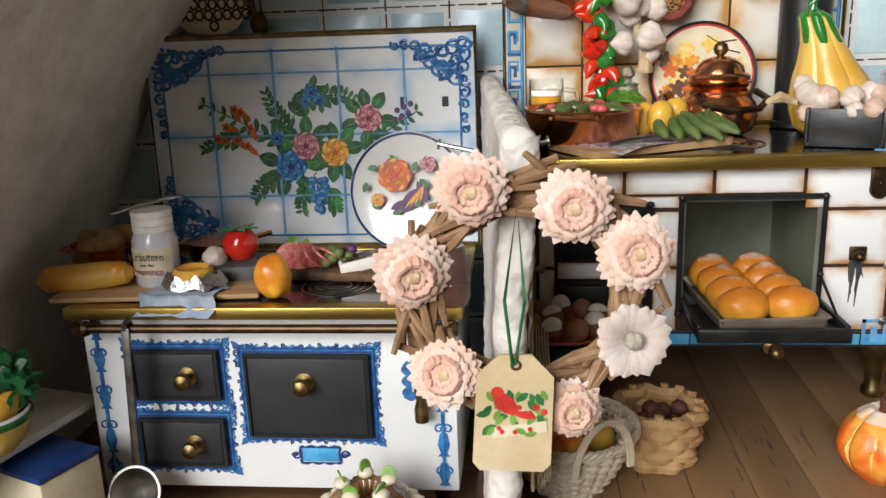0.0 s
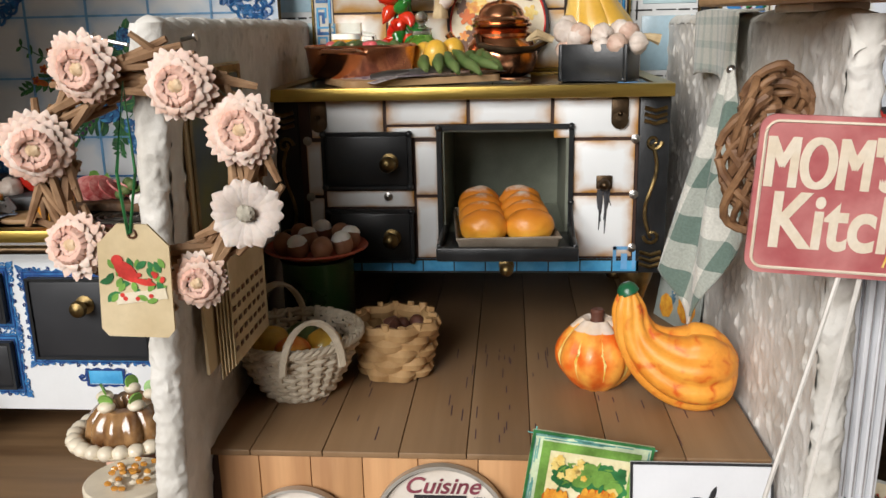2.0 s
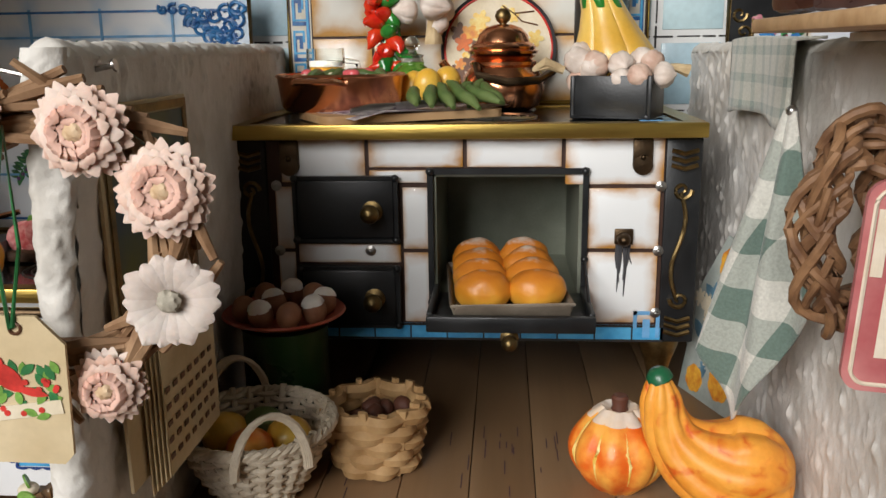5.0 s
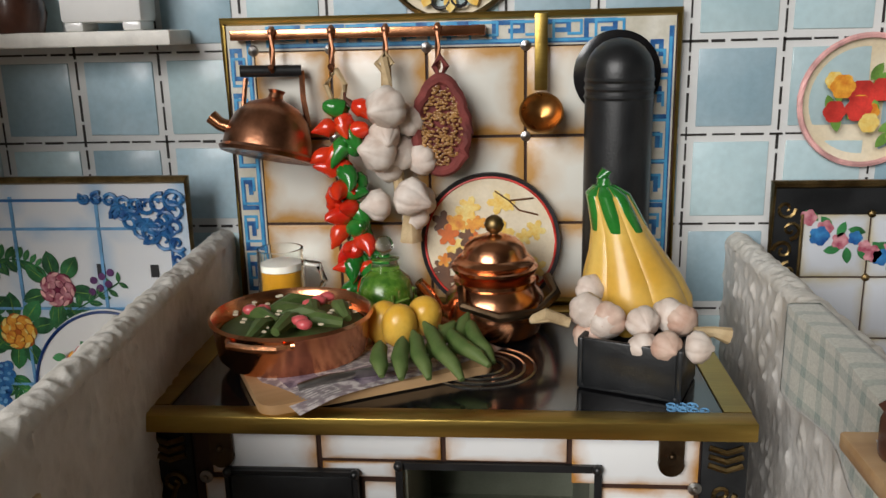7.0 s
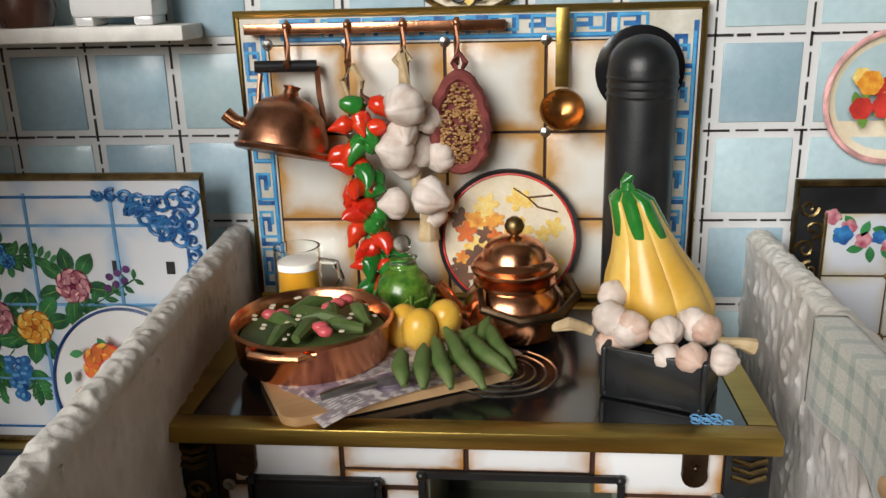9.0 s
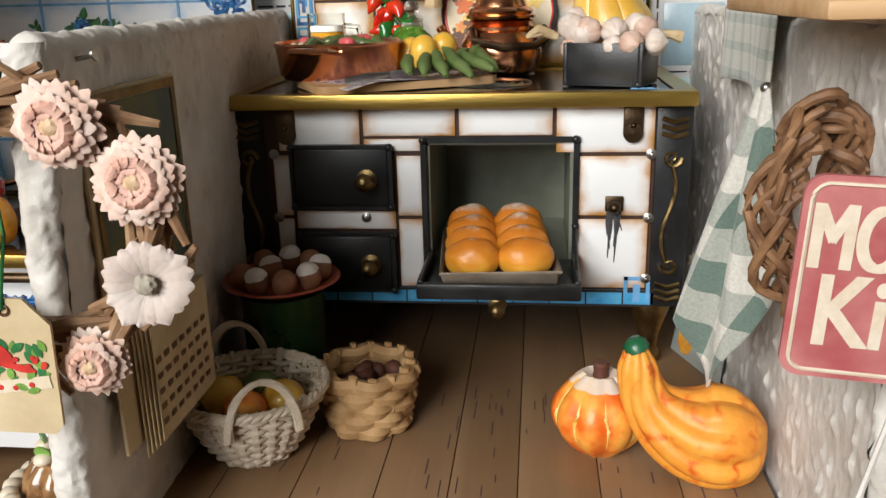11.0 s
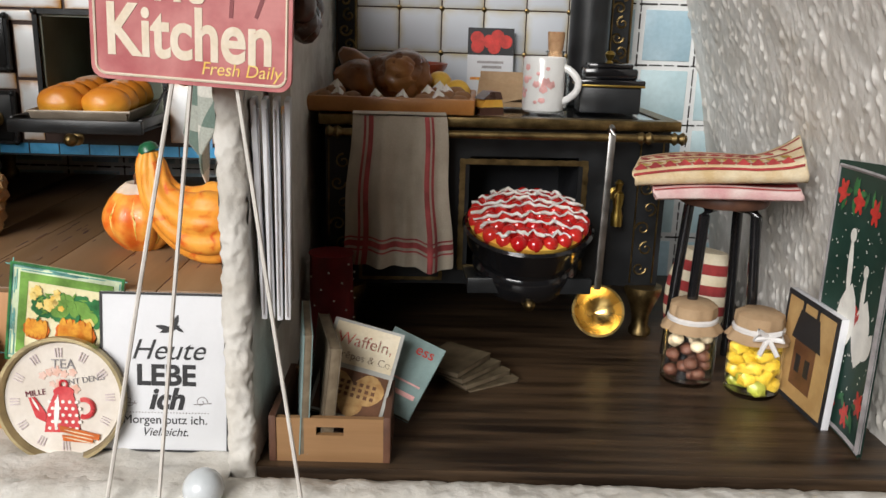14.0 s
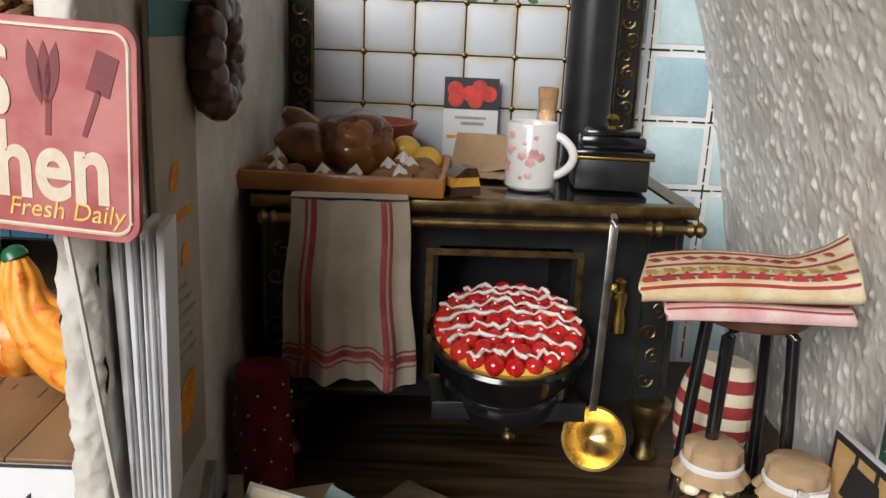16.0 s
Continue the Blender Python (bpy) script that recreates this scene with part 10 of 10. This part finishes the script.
card_print("white_shape", [leaf_pts(-0.25, 2.5, 1.5, 0.5, 1.5), leaf_pts(-0.45, 3.5, 1.5, 0.13, 1.7), disc_pts(-0.52, 4.2, 0.15), leaf_pts(0.65, 2.35, 1.5, 0.5, 1.45), leaf_pts(0.45, 3.1, 1.1, 0.12, 1.6), disc_pts(0.42, 3.6, 0.14), leaf_pts(1.15, 2.2, 0.8, 0.2, 1.0)], P_WHITE)
card_print("red_bow", [disc_pts(x, z, 0.3, 30, 6, 0.6) for x, z in ((-1.3, 5.0), (-0.5, 4.9), (0.4, 4.8), (1.2, 5.0), (-1.2, 1.0), (-0.4, 0.6), (0.5, 0.55), (1.2, 1.0), (0.3, 2.6), (-0.25, 2.7))], P_RED)
card_print("green_sprig", [leaf_pts(rnd(-1.5, 1.5), z + rnd(-.25, .25), 0.4, 0.07, rnd(0, 3)) for k in range(14) for z in (4.95, 0.7)], P_GREEN)
part("border", B().tube(on_card([(-1.65, 0.12), (-1.65, 5.5)]), 0.03, 4).tube(on_card([(1.65, 0.12), (1.65, 5.7)]), 0.06, 4).tube(on_card([(-1.65 + 0.165 * i, 0.12) for i in range(21)]), 0.05, 4).tube(on_card([(-1.65 + 0.165 * i, 5.52) for i in range(21)]), 0.04, 4), P_GREY, gp, "patterned grey border")

# crate with little books
cr = thing("crate", (12.0, -6.35, -3.4), (0, 0, 0), "small plywood crate with dark side rails and hand hole", "crate")
part("front_panel", B().box(-1.02, -0.26, -1.12, -1.0, 0, 0.9).box(0.26, 1.02, -1.12, -1.0, 0, 0.9).box(-0.26, 0.26, -1.12, -1.0, 0, 0.55).box(-0.26, 0.26, -1.12, -1.0, 0.72, 0.9), CRATE, cr, "plywood front with hand hole")
part("back_panel", B().box(-1.02, 1.02, 1.2, 1.32, 0, 0.9), CRATE, cr)
part("crate_floor", B().box(-1.02, 1.02, -1.0, 1.2, 0.02, 0.1), CRATE_DARK, cr)
for s in (-1, 1):
    part("side_rail", B().box(s * 1.08 - 0.07, s * 1.08 + 0.07, -1.15, 1.35, 0, 0.95, 0.02), CRATE_DARK, cr, "dark side rail")


PAPER_TAN = mat("tanned_page_edge", (0.12, 0.09, 0.055), 0.7, base2=(0.20, 0.155, 0.10), scale=3, bscale=20)


def booklet(at_, rot, w, h, cover, label, deco=None, t=0.12):
    o = thing("booklet", at_, rot, label, "booklet", "little books")
    part("page_block", B().box(-w, w, 0.01, t, 0.0, h, 0.01), PAPER_TAN, o)
    part("cover", B().box(-w - 0.01, w + 0.01, -0.015, 0.01, -0.01, h + 0.01).box(-w - 0.01, w + 0.01, t, t + 0.02, -0.01, h + 0.01), cover, o, "printed cover")
    if deco:
        deco(o)
    return o


def waffles(o):
    printed(o, "table_print", [R4(-0.66, 0.04, 0.66, 0.95)], P_BROWN, -0.016)
    printed(o, "title_print", [R4(-0.66, 1.05, 0.66, 1.9)], P_CREAM, -0.016)
    words("Waffeln,", 0.36, P_RED, o, 0.0, -0.02, 1.45, wide=0.95)
    words("Crêpes & Co.", 0.22, P_BROWN, o, 0.05, -0.02, 1.16)
    printed(o, "waffle_print", [disc_pts(-0.3, 0.55, 0.34, 20, 4, 0.1), disc_pts(0.32, 0.62, 0.32, 20, 4, 0.1), disc_pts(0.05, 0.26, 0.24, 20, 4, 0.1)], mat("waffle_tan_print", (0.34, 0.18, 0.06), 0.5, base2=(0.50, 0.32, 0.13), scale=6, bscale=16), -0.018)
    printed(o, "waffle_print", [R4(-0.52 + 0.13 * (k % 8), 0.42 + 0.12 * (k // 8), -0.45 + 0.13 * (k % 8), 0.49 + 0.12 * (k // 8)) for k in range(24)], P_BROWN, -0.026)


PALE_GREEN = plain("pale_teal_print", (0.20, 0.28, 0.27), 0.5, var=0.15)
DULL_OLIVE = mat("faded_olive_cover", (0.06, 0.045, 0.025), 0.6, base2=(0.13, 0.10, 0.06), scale=2, bscale=9)
booklet((12.2, -6.95, -2.72), (-42, 14, -3), 0.72, 1.95, mat("waffle_cover", (0.34, 0.34, 0.31), 0.4, base2=(0.44, 0.44, 0.41), scale=1, bscale=9), "booklet about waffles leaning out of the crate", waffles)
booklet((12.9, -6.2, -2.85), (-52, 20, -16), 0.6, 1.75, PALE_GREEN, "pale teal booklet leaning behind the waffle book", lambda o: (words("ess", 0.34, P_RED, o, 0.25, -0.02, 1.4), printed(o, "stripe_print", [R4(-0.5, 0.4, 0.5, 0.5), R4(-0.5, 0.7, 0.5, 0.74)], P_PINK, -0.018)))
for k in range(4):
    booklet((14.0 + 0.16 * k, -4.0 + 0.1 * k, -3.36 + 0.16 * (3 - k)), (-88, 0, -36 - 8 * k), 0.6, 1.35, DULL_OLIVE, "small dark olive booklet in a fallen stack on the floor")
booklet((11.25, -6.5, -3.25), (-3, 0, -80), 1.0, 2.4, PALE_GREEN, "upright pale booklet against the crate side", t=0.14)
booklet((11.55, -6.4, -3.25), (-6, 0, -76), 1.0, 2.1, mat("tan_cover", (0.11, 0.085, 0.055), 0.6, base2=(0.18, 0.145, 0.10), scale=1.5), "upright tan booklet in the crate", t=0.2)
booklet((12.6, -3.6, -3.38), (-85, 0, 20), 0.7, 1.4, PAPER_OLD, "yellowed booklet lying flat on the dark floor")
vase = thing("red_vase", (11.35, -1.9, -3.4), label="tall dark red tin with small white dots", category="vase")
part("vase_body", B().lathe([(0, 0), (0.5, 0), (0.6, 0.1), (0.55, 1.3), (0.52, 2.5), (0.56, 2.6), (0, 2.6)], 32), RED_DOT, vase)
b = B()
for k in range(40):
    a, z = k * 2.4, 0.25 + 0.055 * k
    b.blob((0.575 * math.cos(a), 0.575 * math.sin(a), z), 0.03, 1)
part("dot", b, P_WHITE, vase, "white dots", kind="stuff")

# papers hanging on the outer side of the right-hand partition
hc3 = thing("wall_calendar", (10.74, -5.0, -1.3), (0, 0, 90), "long printed wall calendar with teal head on the partition", "calendar")
part("sheet", B().box(-1.0, 1.0, -0.04, 0.04, 0, 7.4, 0.01), mat("faded_calendar_print", (0.36, 0.32, 0.26), 0.7, base2=(0.46, 0.42, 0.34), scale=0.9, bscale=9), hc3)
part("teal_head", B().box(-1.0, 1.0, -0.055, -0.04, 6.9, 7.4), plain("teal_print", (0.05, 0.16, 0.17), 0.6), hc3)
printed(hc3, "red_print", [leaf_pts(-0.2, 4.9, 0.6, 0.2, 0.6), R4(-0.7, 4.2, 0.7, 4.35), leaf_pts(0.2, 3.6, 0.5, 0.2, 0.5), leaf_pts(0.0, 1.2, 1.2, 0.4, 0.8)], P_ORANGE, -0.045)
printed(hc3, "text_bar", [R4(-0.7, 2.0 + 0.22 * k, 0.6 - 0.2 * (k % 3), 2.06 + 0.22 * k) for k in range(6)], P_GREY, -0.045)
pad = thing("paper_pad", (10.95, -7.2, -0.55), (0, 0, 8), "bundle of blue-ruled white paper strips hanging on the wall", "paper pad")
for k in range(4):
    part("strip", B().box(-0.2 + 0.14 * k, -0.1 + 0.14 * k, -0.25 - 0.05 * k, 0.5, 0.03 * (k % 2), 3.95, 0.015), PAPER, pad, rot=(0, -1.5 + 0.8 * k, 0))
    printed(pad, "blue_rule", [R4(-0.2 + 0.14 * k + 0.03, 0.1, -0.2 + 0.14 * k + 0.05, 3.8)], P_GREY, -0.27 - 0.05 * k)
cw = thing("chocolate_wreath", (10.95, -3.6, 5.35), (0, 0, 90), "glossy dark brown wreath hung on the partition", "wreath")
for k in range(12):
    a = 2 * math.pi * k / 12
    part("lump", B().blob((0.62 * math.cos(a), -0.1, 0.75 * math.sin(a)), (0.34, 0.3, 0.36), 3, 0.2, 2, seed=k), CHOC, cw)
